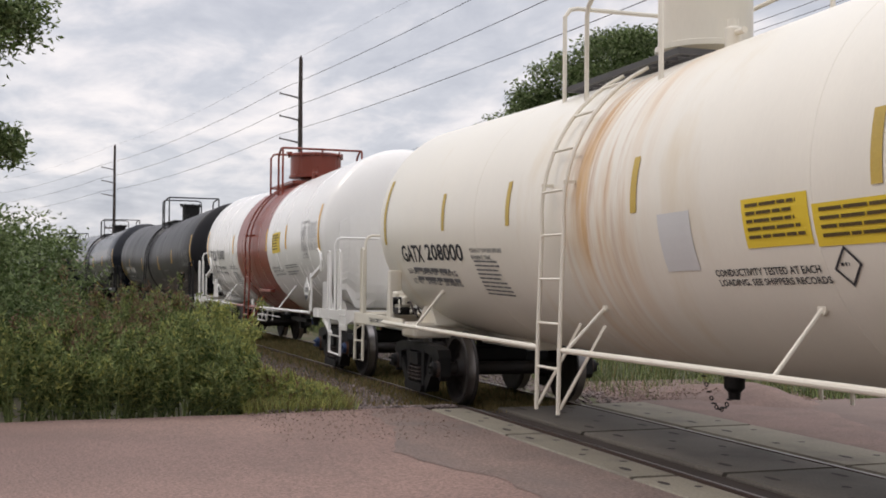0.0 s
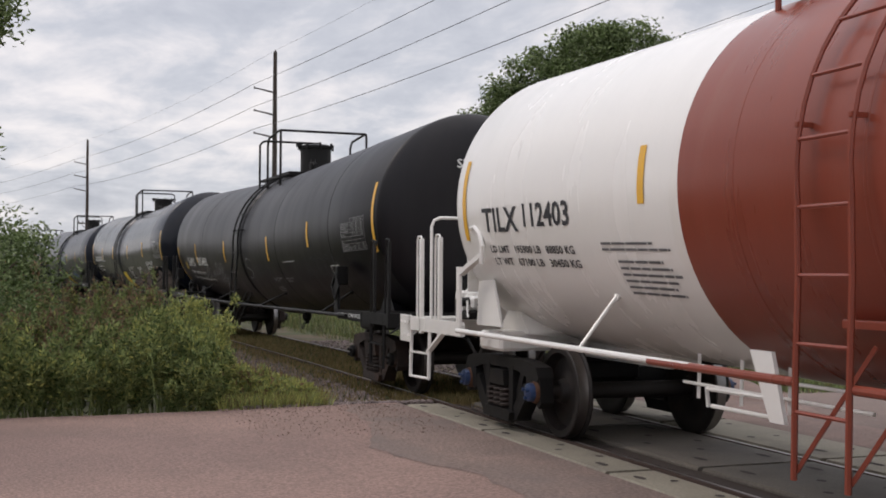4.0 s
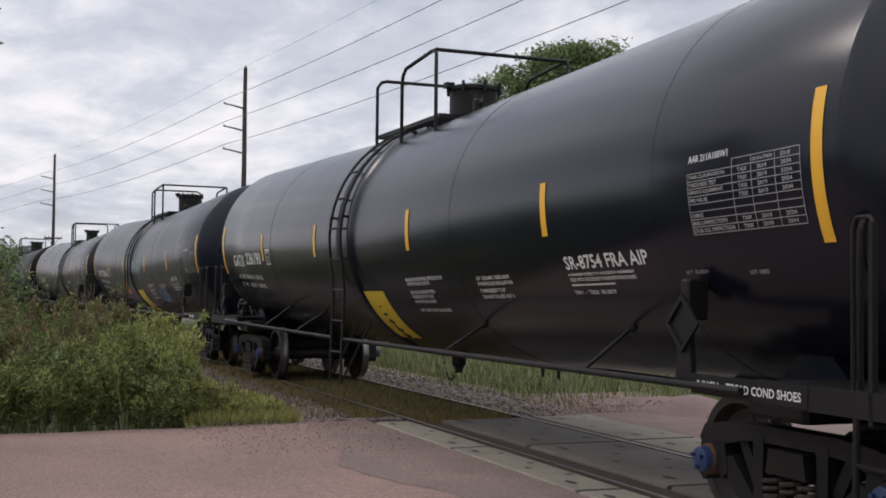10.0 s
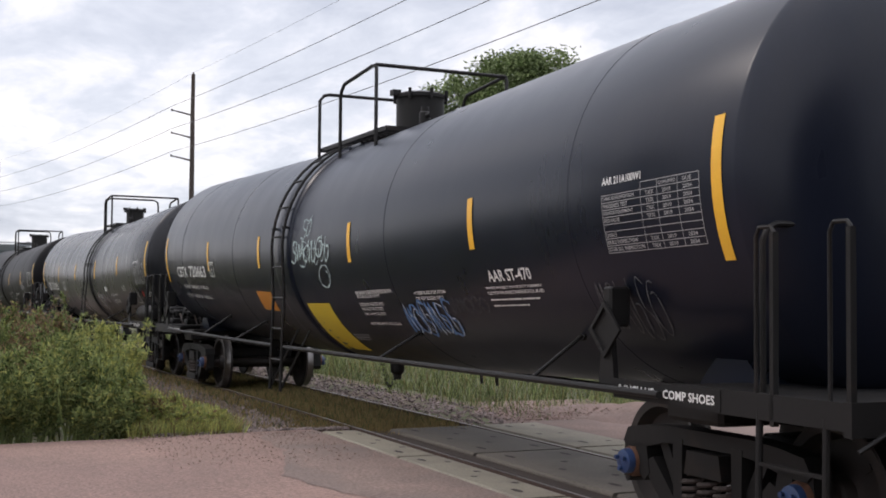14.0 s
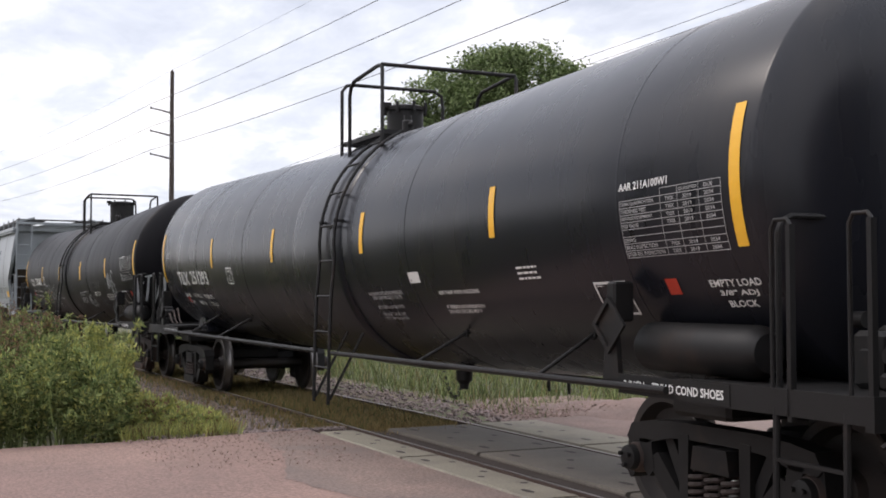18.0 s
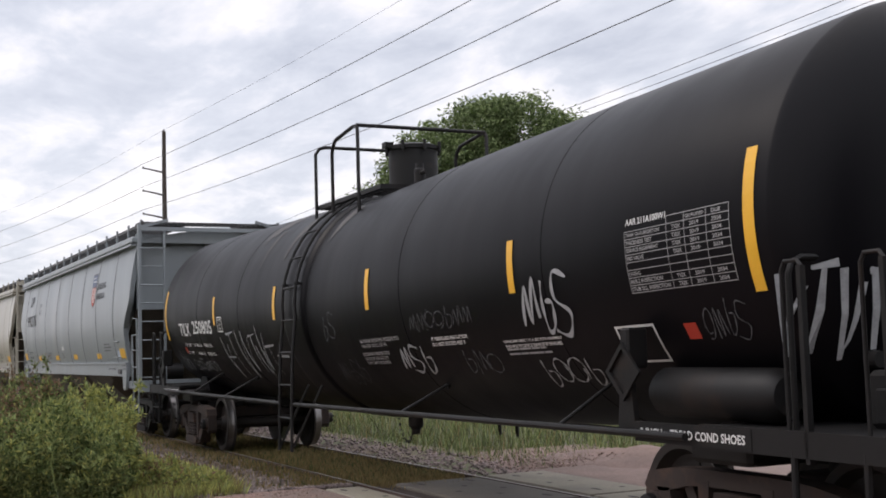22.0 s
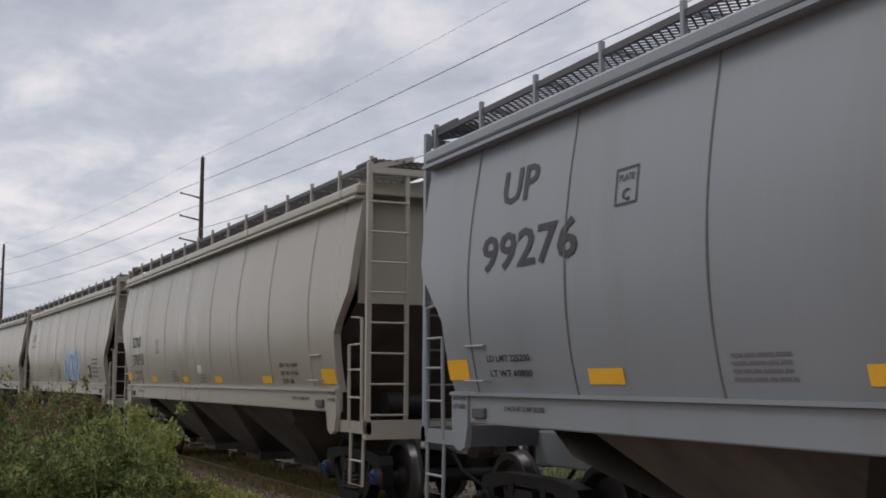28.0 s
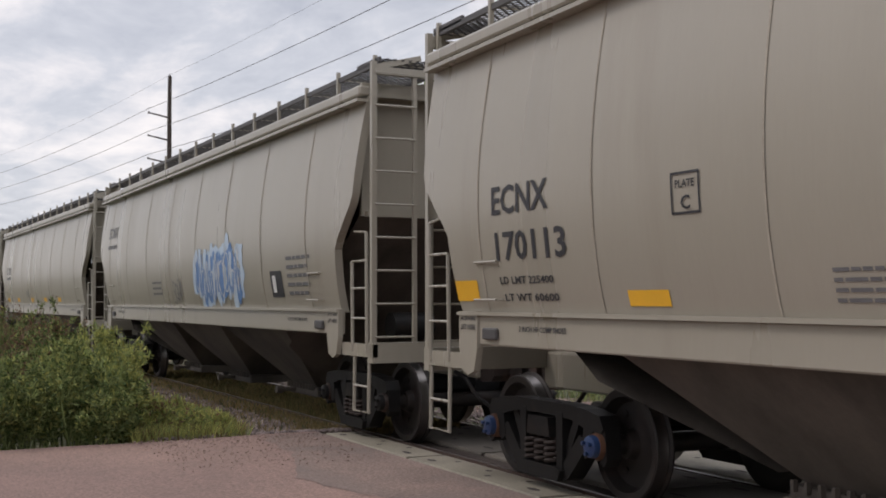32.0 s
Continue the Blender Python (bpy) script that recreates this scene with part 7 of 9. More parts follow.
                ("text", 1.37, -21.8, 1.04, 0.043, "MAXIMUM OPERATING PRESSURE FOR", D_), ("text", 1.37, -24.0, 0.68, 0.040, "HEATER COILS 150 PSI", D_), ("text", 1.3, -28.0, 0.73, 0.042, "EXTERIOR HEATER PIPES", D_), ("text", 1.3, -30.3, 0.64, 0.042, "NO INLET OR OUTLET", D_), ("text", 1.3, -32.6, 0.63, 0.043, "PIPE CAPS REQUIRED", D_), ("text", 3.16, -23.8, 0.76, 0.040, "4\" FIBERGLASS INSULATION", W_), ("text", 3.15, -26.1, 0.69, 0.042, "DO NOT EXCEED 450° F", W_), ("scrawl", 2.78, -19.5, 1.37, 0.212, 7, 0.012, M_TAG_DIM, 45), ("scrawl", 2.26, -38.7, 0.72, 0.357, 3, 0.036, M_TAG_WHITE, 44), ("scrawl", 0.35, -43, 0.75, 0.35, 4, 0.012, M_TAG_DIM, 50), ("scrawl", 0.30, -18, 0.45, 0.30, 2, 0.016, M_TAG_DIM, 57),
                ("scrawl", 5.07, -24.8, 0.71, 0.514, 3, 0.042, M_TAG_WHITE, 46), ("text", 4.54, -27.4, 0.95, 0.032, "OWNERSHIP SUBJECT TO A SECURITY AGREEMENT", W_), ("text", 4.54, -29.2, 0.92, 0.032, "FILED WITH THE SURFACE TRANSPORTATION BOARD", W_), ("bars", 4.54, -33.0, 0.80, 0.09, 2, D_), ("scrawl", 4.89, -46.9, 0.88, 0.326, 4, 0.018, M_TAG_WHITE, 47), ("scrawl", 3.6, -40, 0.7, 0.3, 3, 0.014, M_TAG_DIM, 48), ("scrawl", 7.25, -31.0, 0.45, 0.284, 4, 0.010, M_TAG_DIM, 49),
                ("frame", 6.246, -37.26, 0.475, 0.309, W_), ("bars", 6.30, -27.0, 0.12, 0.05, 2, W_), ("text", 6.62, 3.6, 0.46, 0.046, "AAR 211A100W1", W_), red_tag(7.04, -30.4), red_tag(-6.95, -29.0)],
         end_marks=[("text", -0.37, 2.53, 0.80, 0.10, "TILX 250805", W_), ("text", -0.34, 2.44, 0.58, 0.06, "CAPY  25570 US GAL", W_), ("bars", -0.34, 2.27, 0.55, 0.14, 2, W_), *[(k, v, z - 0.19, w, h, q, i) for k, v, z, w, h, q, i in end_print(-0.25, 0.60, D_)], ("scrawl", -1.38, 1.26, 0.63, 0.60, 4, 0.05, M_TAG_WHITE, 54)]),
]

ROLLING = []   # (car, place at the start)
for spec in CARS:
    ROLLING.append((tank_car(spec), spec["start"]))

# ---- covered hopper cars ----
H_END, H_EAVE, H_SILL = 7.90, 7.74, 7.06
H_TOP, H_SILL_Z = 3.86, 1.48


def side_v(z):
    """How far the bowed side stands out at a height."""
    t = (z - H_SILL_Z) / (H_TOP - H_SILL_Z)
    return 1.50 + 0.15 * math.sin(math.pi * min(1, max(0, t)) ** 0.85) - 0.03 * t


def end_u(z):
    """The side sheet's end at a height: upright above, slanting in below."""
    if z > 2.72:
        return H_EAVE - 0.06 * (H_TOP - z)
    if z > 2.22:
        return 7.14 + (H_EAVE - 0.07 - 7.14) * (z - 2.22) / 0.5
    return H_SILL + 0.08 * (z - H_SILL_Z) / 0.72


def hopper_sides(paint):
    """The two bowed side sheets."""
    made = []
    zs = [H_SILL_Z + (H_TOP - H_SILL_Z) * k / 20 for k in range(21)]
    nu = 18
    for y in (-1, 1):
        m = Mesh()
        vs, fs = [], []
        for z in zs:
            e = end_u(z)
            for k in range(nu + 1):
                u = -e + 2 * e * k / nu
                vs.append((u, y * (side_v(z) + 0.003 * noise.noise((u * 0.8, z, y * 3))), z))
        w = nu + 1
        for i in range(len(zs) - 1):
            for k in range(nu):
                fs.append((i * w + k, i * w + k + 1, (i + 1) * w + k + 1, (i + 1) * w + k))
        m.add(vs, fs)
        # a thickness at the ends of the sheet
        for s in (-1, 1):
            q = [(s * end_u(z), y * side_v(z), z) for z in zs] + [(s * (end_u(z) - 0.02), y * (side_v(z) - 0.10), z) for z in zs]
            k = len(zs)
            m.add(q, [(i, i + 1, k + i + 1, k + i) for i in range(k - 1)])
        me = m.data("side_sheet", paint)
        bm = bmesh.new()
        bm.from_mesh(me)
        bmesh.ops.remove_doubles(bm, verts=bm.verts, dist=0.012)
        bmesh.ops.recalc_face_normals(bm, faces=bm.faces)
        bm.to_mesh(me)
        bm.free()
        me.shade_smooth()
        me.set_sharp_from_angle(angle=radians(25))
        made.append(me)
    return made


def hopper_roof(paint):
    m = Mesh()
    # arched roof
    n = 14
    vs = []
    for u in (-H_EAVE, H_EAVE):
        for k in range(n + 1):
            y = -1.47 + 2.94 * k / n
            vs.append((u, y, H_TOP + 0.26 * math.cos(math.pi / 2 * y / 1.47) ** 0.8 if abs(y) < 1.469 else H_TOP))
    m.add(vs, [(k, k + 1, n + 2 + k, n + 1 + k) for k in range(n)] + [tuple(range(n + 1)), tuple(range(2 * n + 1, n, -1))])
    return m.data("roof", paint, angle=25)


def bay_mesh(c, paint):
    a, b = 1.58, 0.45
    top = [(c - a, -1.46, 1.30), (c + a, -1.46, 1.30), (c + a, 1.46, 1.30), (c - a, 1.46, 1.30)]
    bot = [(c - b, -0.55, 0.36), (c + b, -0.55, 0.36), (c + b, 0.55, 0.36), (c - b, 0.55, 0.36)]
    return Mesh().add(top + bot, [(0, 1, 5, 4), (1, 2, 6, 5), (2, 3, 7, 6), (3, 0, 4, 7), (4, 5, 6, 7)]).data("hopper_bay", paint, smooth=False)


def slope_mesh(s, paint):
    """The sheet that slopes in under the car's end."""
    e = H_EAVE - 0.31
    v = [(s * e, 1.42, 2.60), (s * e, -1.42, 2.60), (s * 4.95, -1.42, 1.02), (s * 4.95, 1.42, 1.02), (s * 4.0, 0.55, 0.42), (s * 4.0, -0.55, 0.42)]
    return Mesh().add(v, [(0, 1, 2, 3), (3, 2, 5, 4)]).data("slope_sheet", paint, smooth=False)


def end_sheet_mesh(s, paint):
    """Upright upper end sheet with a centre post and a lower flange."""
    m = Mesh()
    e0, e1 = sorted((s * (H_EAVE - 0.30), s * (H_EAVE - 0.25)))
    m.box(e0, e1, -1.44, 1.44, 2.56, H_TOP + 0.2)
    return m.data("end_sheet", paint, smooth=False)


def end_post_mesh(s, paint):
    """Centre post of the end with its flange and gussets."""
    m = Mesh()
    p0, p1 = sorted((s * (H_EAVE - 0.249), s * (H_EAVE - 0.16)))
    m.box(p0, p1, -0.06, 0.06, 1.1, H_TOP + 0.16)
    m.box(p0, p1, -1.40, 1.40, 2.55, 2.61)
    for y in (-1, 1):
        m.bar((s * (H_EAVE - 0.24), y * 0.06, 2.2), (s * (H_EAVE - 0.24), y * 0.36, 2.56), 0.05, 0.02)
    return m.data("end_post", paint, smooth=False)


def bay_gate(c):
    m = Mesh()
    m.box(c - 0.62, c + 0.62, -0.62, 0.62, 0.24, 0.37, 0.015)
    m.tube([(c - 0.3, -0.85, 0.30), (c - 0.3, 0.85, 0.30)], 0.03, 8)
    m.tube([(c - 0.3, -0.92, 0.30), (c - 0.3, -0.82, 0.30)], 0.055, 8)
    for k in range(9):
        m.box(c - 0.56 + 0.13 * k, c - 0.53 + 0.13 * k, -0.66, -0.62, 0.33, 0.41)
    return m.data("bay_gate", M_HOP_DARK, smooth=False)


def lattice(u0, u1, v0, v1, z, cell=0.10):
    """Expanded-metal walkway: crossing diagonal strips in a frame."""
    m = Mesh()
    L, H = u1 - u0, v1 - v0
    for sgn in (1, -1):
        a = -H
        while a < L:
            s0, s1 = max(0, a), min(L, a + H)
            if s1 - s0 > 0.03:
                y0, y1 = (s0 - a), (s1 - a)
                if sgn < 0:
                    y0, y1 = H - y0, H - y1
                m.bar((u0 + s0, v0 + y0, z + (0.004 if sgn > 0 else -0.004)), (u0 + s1, v0 + y1, z + (0.004 if sgn > 0 else -0.004)), 0.014, 0.010)
            a += cell
    for y in (v0, v1):
        m.box(u0, u1, y - 0.015, y + 0.015, z - 0.035, z + 0.02)
    return m.data("walkway", M_GRATE, smooth=False)


WALK_SIDE = lattice(-H_END, H_END, -1.40, -0.56, 4.22)
WALK_END = lattice(-0.32, 0.32, -1.40, 1.40, 4.255, 0.09)
# bays, slopes and gates wear the paint that is darkened for shade
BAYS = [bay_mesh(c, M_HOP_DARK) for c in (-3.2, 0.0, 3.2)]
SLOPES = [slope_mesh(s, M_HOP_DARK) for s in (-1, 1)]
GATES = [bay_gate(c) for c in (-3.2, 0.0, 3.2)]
HOPPER_SHAPES = {}


def hopper_shapes(key, paint, seam):
    """Meshes of one colour of hopper, shared by its cars."""
    if key in HOPPER_SHAPES:
        return HOPPER_SHAPES[key]
    S = {"sides": hopper_sides(paint), "roof": hopper_roof(paint), "end_sheets": [end_sheet_mesh(s, paint) for s in (-1, 1)], "end_posts": [end_post_mesh(s, paint) for s in (-1, 1)]}
    seams = []
    for u in (-6.50, -4.68, -2.82, -0.95, 0.88, 2.63, 4.36, 6.16):
        vs, fs = [], []
        zs = [H_SILL_Z + (H_TOP - 0.03 - H_SILL_Z) * k / 18 for k in range(19)]
        for k, z in enumerate(zs):
            wd = 0.011 + 0.004 * noise.noise((u, z * 2, 0))
            for du, off in ((-wd, 0.004), (0, 0.012), (wd, 0.004)):
                vs.append((u + du, -(side_v(z) + 0.003 + off * 0.7), z))
        for k in range(18):
            for q in (0, 1):
                fs.append((3 * k + q, 3 * k + q + 1, 3 * k + q + 4, 3 * k + q + 3))
        seams.append(raw("weld_seam", vs, fs, seam, smooth=True))
    S["seams"] = seams
    m = Mesh()
    for y in (-1, 1):   # side sill: flat web with a small ledge
        a, b = sorted((y * 1.46, y * 1.535))
        m.box(-H_SILL, H_SILL, a, b, 1.23, 1.49, 0.012)
        a, b = sorted((y * 1.47, y * 1.575))
        m.box(-H_SILL, H_SILL, a, b, 1.485, 1.515)
    S["side_sill"] = m.data("side_sill", paint, smooth=False)
    m = Mesh()
    for y in (-1, 1):   # eave angle
        a, b = sorted((y * 1.44, y * 1.60))
        m.box(-H_EAVE, H_EAVE, a, b, 3.80, 3.835)
        a, b = sorted((y * 1.44, y * 1.575))
        m.box(-H_EAVE, H_EAVE, a, b, 3.865, 3.98, 0.02)
    S["eave"] = m.data("eave", paint, smooth=False)
    m = Mesh().box(-0.02, 0.02, -1.43, -1.39, 3.98, 4.31)
    S["walkway_post"] = m.data("walkway_post", paint, smooth=False)
    S["walkway_bracket"] = Mesh().box(-0.02, 0.02, -1.39, -0.55, 4.215, 4.25).data("walkway_bracket", paint, smooth=False)
    m = Mesh()   # end cage: corner posts, cross members, end sill and deck
    for y in (-1, 1):
        m.box(-0.03, 0.03, y * 1.47 - 0.03, y * 1.47 + 0.03, 1.0, 4.22)
        m.box(-0.022, 0.022, y * 0.98 - 0.022, y * 0.98 + 0.022, 1.0, 4.12)
        m.bar((-0.02, y * 1.45, 4.16), (-0.02, y * 0.9, 4.30), 0.05, 0.06)
    m.box(-0.06, 0.06, -1.50, 1.50, 0.94, 1.16)
    m.box(-0.85, 0.06, -1.50, -1.44, 1.0, 1.14)
    m.box(-0.85, 0.06, 1.44, 1.50, 1.0, 1.14)
    m.box(-1.6, 0.0, -0.20, 0.20, 0.74, 1.10, 0.02)
    m.box(-0.04, 0.04, -1.47, 1.47, 4.08, 4.16)
    S["end_frame"] = m.data("end_frame", paint, smooth=False)
    S["rung"] = Mesh().tube([(0.03, -1.46, 0), (0.03, -0.98, 0)], 0.014, 6).data("rung", paint)
    m = Mesh()   # short side ladder beside the slanting end
    for u in (-0.10, -0.52):
        m.tube([(u, -1.50, 1.05), (u, -1.51, 2.36 if u > -0.3 else 2.05)], 0.020, 6)
    for z in (1.42, 1.75, 2.05):
        m.tube([(-0.10, -1.51, z), (-0.52, -1.51, z)], 0.014, 6)
    m.tube([(-0.10, -1.51, 2.36), (-0.40, -1.53, 2.38)], 0.014, 6)
    S["side_ladder"] = m.data("side_ladder", paint)
    m = Mesh()
    m.tube([(-0.08, -1.48, 1.0), (-0.08, -1.49, 0.40), (-0.50, -1.49, 0.40), (-0.50, -1.48, 1.0)], 0.02, 6)
    m.tube([(-0.08, -1.49, 0.68), (-0.50, -1.49, 0.68)], 0.014, 6)
    S["sill_step"] = m.data("sill_step", paint)
    m = Mesh().slab([(-0.16, 1.52), (0.20, 1.52), (0.20, 1.20), (0.14, 1.00), (0.02, 0.96), (-0.10, 1.0), (-0.16, 1.20)], -1.56, -1.50)
    S["jacking_pad"] = m.data("jacking_pad", paint, smooth=False)
    S["grab_iron"] = Mesh().tube([(-0.20, -1.53, 0), (-0.20, -1.60, 0), (0.20, -1.60, 0), (0.20, -1.53, 0)], 0.012, 6).data("grab_iron", paint)
    S["tag_box"] = Mesh().box(-0.13, 0.13, -1.57, -1.53, -0.05, 0.05, 0.012).data("tag_box", M_GRATE, smooth=False)
    HOPPER_SHAPES[key] = S
    return S


def on_side(flat, u, z, lift=0.012):
    return [(u + x, -(side_v(z + y) + 0.0035 + lift * 0.6), z + y) for x, y in flat[0]], flat[1]


def split_y(flat):
    return split_wide(flat, 0.16)


def hopper_car(start, key, paint, seam, label, marks, caps="dark", ends=()):
    car = tagged(new("covered_hopper"), label, "hopper car", group="covered hoppers in the train")
    S = hopper_shapes(key, paint, seam)
    for q in S["sides"]:
        part("side_sheet", q, car, "bowed steel side sheet")
    part("roof", S["roof"], car, "arched steel roof")
    for q in S["seams"]:
        part("weld_seam", q, car)
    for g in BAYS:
        part("hopper_bay", g, car, "dirty sloping discharge bay with shade in its colour")
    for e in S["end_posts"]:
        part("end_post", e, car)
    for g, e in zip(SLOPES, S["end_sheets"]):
        part("slope_sheet", g, car, "dirty sheet sloping in under the end, shade in its colour")
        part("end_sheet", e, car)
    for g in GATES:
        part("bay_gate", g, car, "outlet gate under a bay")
    part("side_sill", S["side_sill"], car)
    part("eave", S["eave"], car)
    for k in range(15):
        u = -H_END + 0.1 + (2 * H_END - 0.2) * k / 14
        for y in (0, 180):
            part("walkway_post", S["walkway_post"], car, "", pose(u, 0, 0, 0, 0, y))
            part("walkway_bracket", S["walkway_bracket"], car, "", pose(u, 0, 0, 0, 0, y))
    for y in (0, 180):
        part("walkway", WALK_SIDE, car, "expanded-metal roof walkway", pose(0, 0, 0, 0, 0, y))
        part("walkway", WALK_END, car, "expanded-metal crossover at the roof's end", pose((H_END - 0.30) * (1 if y == 0 else -1), 0, 0, 0, 0, y))
    for s in (1, -1):
        f = pose(s * H_END, 0, 0) if s > 0 else Matrix.Translation((-H_END, 0, 0)) @ Matrix.Diagonal((-1, 1, 1, 1))
        for nm in ("end_frame", "side_ladder", "sill_step"):
            part(nm, S[nm], car, "", f)
        for k in range(9):
            part("rung", S["rung"], car, "", f @ Matrix.Translation((0, 0, 1.22 + 0.36 * k)))
        part("jacking_pad", S["jacking_pad"], car, "", pose(s * (H_SILL - 0.18), 0, 0))
        part("tag_box", S["tag_box"], car, "dark routing-card box on the sill", pose(s * (H_SILL - 0.62), 0, 1.33))
        for z in (1.62, 1.94):
            part("grab_iron", S["grab_iron"], car, "", pose(s * (H_SILL - 0.66), -0.02, z))
        gv, gf = glyphs("LIFT HERE", 0.28, 0.045)
        tagged(part("lettering", raw("lettering", [(s * (H_SILL - 0.18) - 0.11 + x, -1.566, 1.36 + y) for x, y in gv], gf, M_INK_BLACK), car), kind="stuff")
    for words, v, z, w, h in ends:
        gv, gf = glyphs(words, w, h)
        part("lettering", raw("lettering", [(H_EAVE - 0.243, v + x, z + y) for x, y in gv], gf, M_INK_BLACK), car, "painted lettering on the car's end")
    m = Mesh()
    m.tube([(H_END - 0.30, 0.25 + 0.28 * math.cos(t), 1.75 + 0.28 * math.sin(t)) for t in [2 * math.pi * k / 20 for k in range(20)]], 0.016, 6, close=True)
    for k in range(5):
        t = 2 * math.pi * k / 5
        m.tube([(H_END - 0.30, 0.25, 1.75), (H_END - 0.30, 0.25 + 0.28 * math.cos(t), 1.75 + 0.28 * math.sin(t))], 0.012, 5)
    m.box(H_END - 0.52, H_END - 0.32, 0.1, 0.4, 1.5, 2.0, 0.03)
    m.turned([(-0.25, 0.16), (0.25, 0.16)], 16, "y", at=(H_END - 0.62, -0.75, 1.32))
    part("hand_brake", m.data("hand_brake", M_FRAME), car, "hand-brake wheel and cylinder under the slope")
    for d in marks:
        kind, u, z, w, h = d[:5]
        lift = 0.006
        if kind == "text":
            flat, ink, nm, lb = glyphs(d[5], w, h), d[6], "lettering", "painted lettering"
        elif kind == "bars":
            flat, ink, nm, lb = bars_of(d[5], w, h, seed=int(u * 100)), d[6], "small_print", "rows of small stencilled print"
        elif kind == "frame":
            flat, ink, nm, lb = frame_of(w, h, 0.016), d[5], "stencil_frame", "outlined box"
        elif kind == "poly":
            flat, ink, nm, lb, lift = (d[5], [(i, i + 1, 16 - i, 17 - i) for i in range(8)]), d[6], "crest", d[7], d[8]
        elif kind == "scrawl":
            flat, ink, nm, lb, lift = scrawl(w, h, d[5], d[6], d[8]), d[7], "graffiti", "sprayed graffiti strokes", d[9] if len(d) > 9 else 0.009
        else:
            flat, ink, nm, lb, lift = rect(w, h), d[5], "sheet", d[6], 0.003 if len(d) < 8 else d[7]
        drawn(nm, flat, lambda q: on_side(split_y(q), u, z, lift), ink, car, lb, nm == "graffiti" or (nm == "lettering" and h > 0.095))
    for s in (-1, 1):
        gv, gf = glyphs("2 INCH HF COMP SHOES", 0.75, 0.045)
        part("lettering", raw("lettering", [(s * 5.6 - 0.35 + x, -1.541, 1.36 + y) for x, y in gv], gf, M_INK_BLACK), car)
        gv, gf = glyphs("JACK HERE", 0.30, 0.045)
        part("lettering", raw("lettering", [(s * (H_SILL - 0.18) - 0.12 + x, -1.566, 1.43 + y) for x, y in gv], gf, M_INK_BLACK), car)
    running_gear(car, 6.40, H_END - 0.55, "dark", caps)
    ROLLING.append((car, start))
    return car


def yellow_row(us, z=1.62, w=0.40, h=0.15, ink=M_YELLOW):
    return [("sheet", u, z, w, h, ink, "yellow reflective sheet") for u in us]


def shield(x0, w, z0, h, top=1.0, low=0.0):
    """Outline of a crest with a pointed foot, cut between two heights."""
    def half(f):
        return w / 2 * (1.0 if f > 0.45 else math.sqrt(max(0.0, 1 - ((0.45 - f) / 0.45) ** 2)) * 0.97 + 0.03)
    fs = [low + (top - low) * k / 8 for k in range(9)]
    v = [(-half(f), f * h) for f in fs] + [(half(f), f * h) for f in reversed(fs)]
    return ("poly", x0, z0, w, h, [(x + w / 2, y) for x, y in v])


def shield_marks():
    """The railway's crest as plain coloured shapes, with its slogan."""
    lb = "crest drawn as plain coloured fields"
    return [(*shield(3.72, 0.50, 2.74, 0.76), M_INK_GREY, lb, 0.003), (*shield(3.74, 0.46, 2.77, 0.70, 0.60), M_RED_TAG, lb, 0.006), (*shield(3.74, 0.46, 2.77, 0.70, 1.0, 0.62), M_CAP_BLUE, lb, 0.006),
            *[("sheet", 3.785 + 0.09 * k, 2.85 if k in (1, 2, 3) else 2.94, 0.045, 0.33 if k in (1, 2, 3) else 0.24, M_INK_WHITE, lb, 0.009) for k in range(5)], ("bars", 3.79, 3.27, 0.36, 0.15, 2, M_INK_WHITE),
            ("text", 4.36, 3.12, 0.88, 0.135, "BUILDING", M_INK_BLACK), ("text", 4.34, 2.90, 0.85, 0.135, "AMERICA", M_INK_BLACK)]


UP_MARKS = [("text", -5.88, 3.16, 0.66, 0.31, "UP", M_INK_BLACK), ("text", -6.2, 2.58, 1.72, 0.34, "99276", M_INK_BLACK), ("frame", -3.96, 2.90, 0.30, 0.28, M_INK_BLACK), ("text", -3.91, 3.08, 0.20, 0.05, "PLATE", M_INK_BLACK), ("text", -3.86, 2.93, 0.10, 0.09, "C", M_INK_BLACK),
            ("text", -6.2, 1.79, 0.82, 0.06, "LD LMT 225200", M_INK_BLACK), ("text", -6.17, 1.66, 0.80, 0.06, "LT WT 60800", M_INK_BLACK), ("bars", -2.68, 1.60, 0.62, 0.20, 4, G_), ("bars", 5.05, 1.72, 0.75, 0.20, 3, G_), ("sheet", -0.35, 1.84, 0.26, 0.10, M_INK_WHITE, "small white sticker"), ("bars", -0.45, 1.62, 0.42, 0.14, 3, G_),
            *yellow_row((-4.46, -1.52, 1.15, 4.06), 1.60, 0.50, 0.12), ("sheet", -7.10, 1.63, 0.46, 0.19, M_YELLOW, "yellow reflective sheet"), ("sheet", 6.52, 1.60, 0.48, 0.20, M_YELLOW, "yellow reflective sheet"), ("sheet", 6.30, 1.58, 0.20, 0.18, M_TAG_LIGHT, "pale blue sticker"), ("sheet", -5.95, 1.33, 0.13, 0.11, M_RED_TAG, "small red sheet", -0.02), ("sheet", 5.6, 1.33, 0.13, 0.11, M_RED_TAG, "small red sheet", -0.02), *shield_marks()]
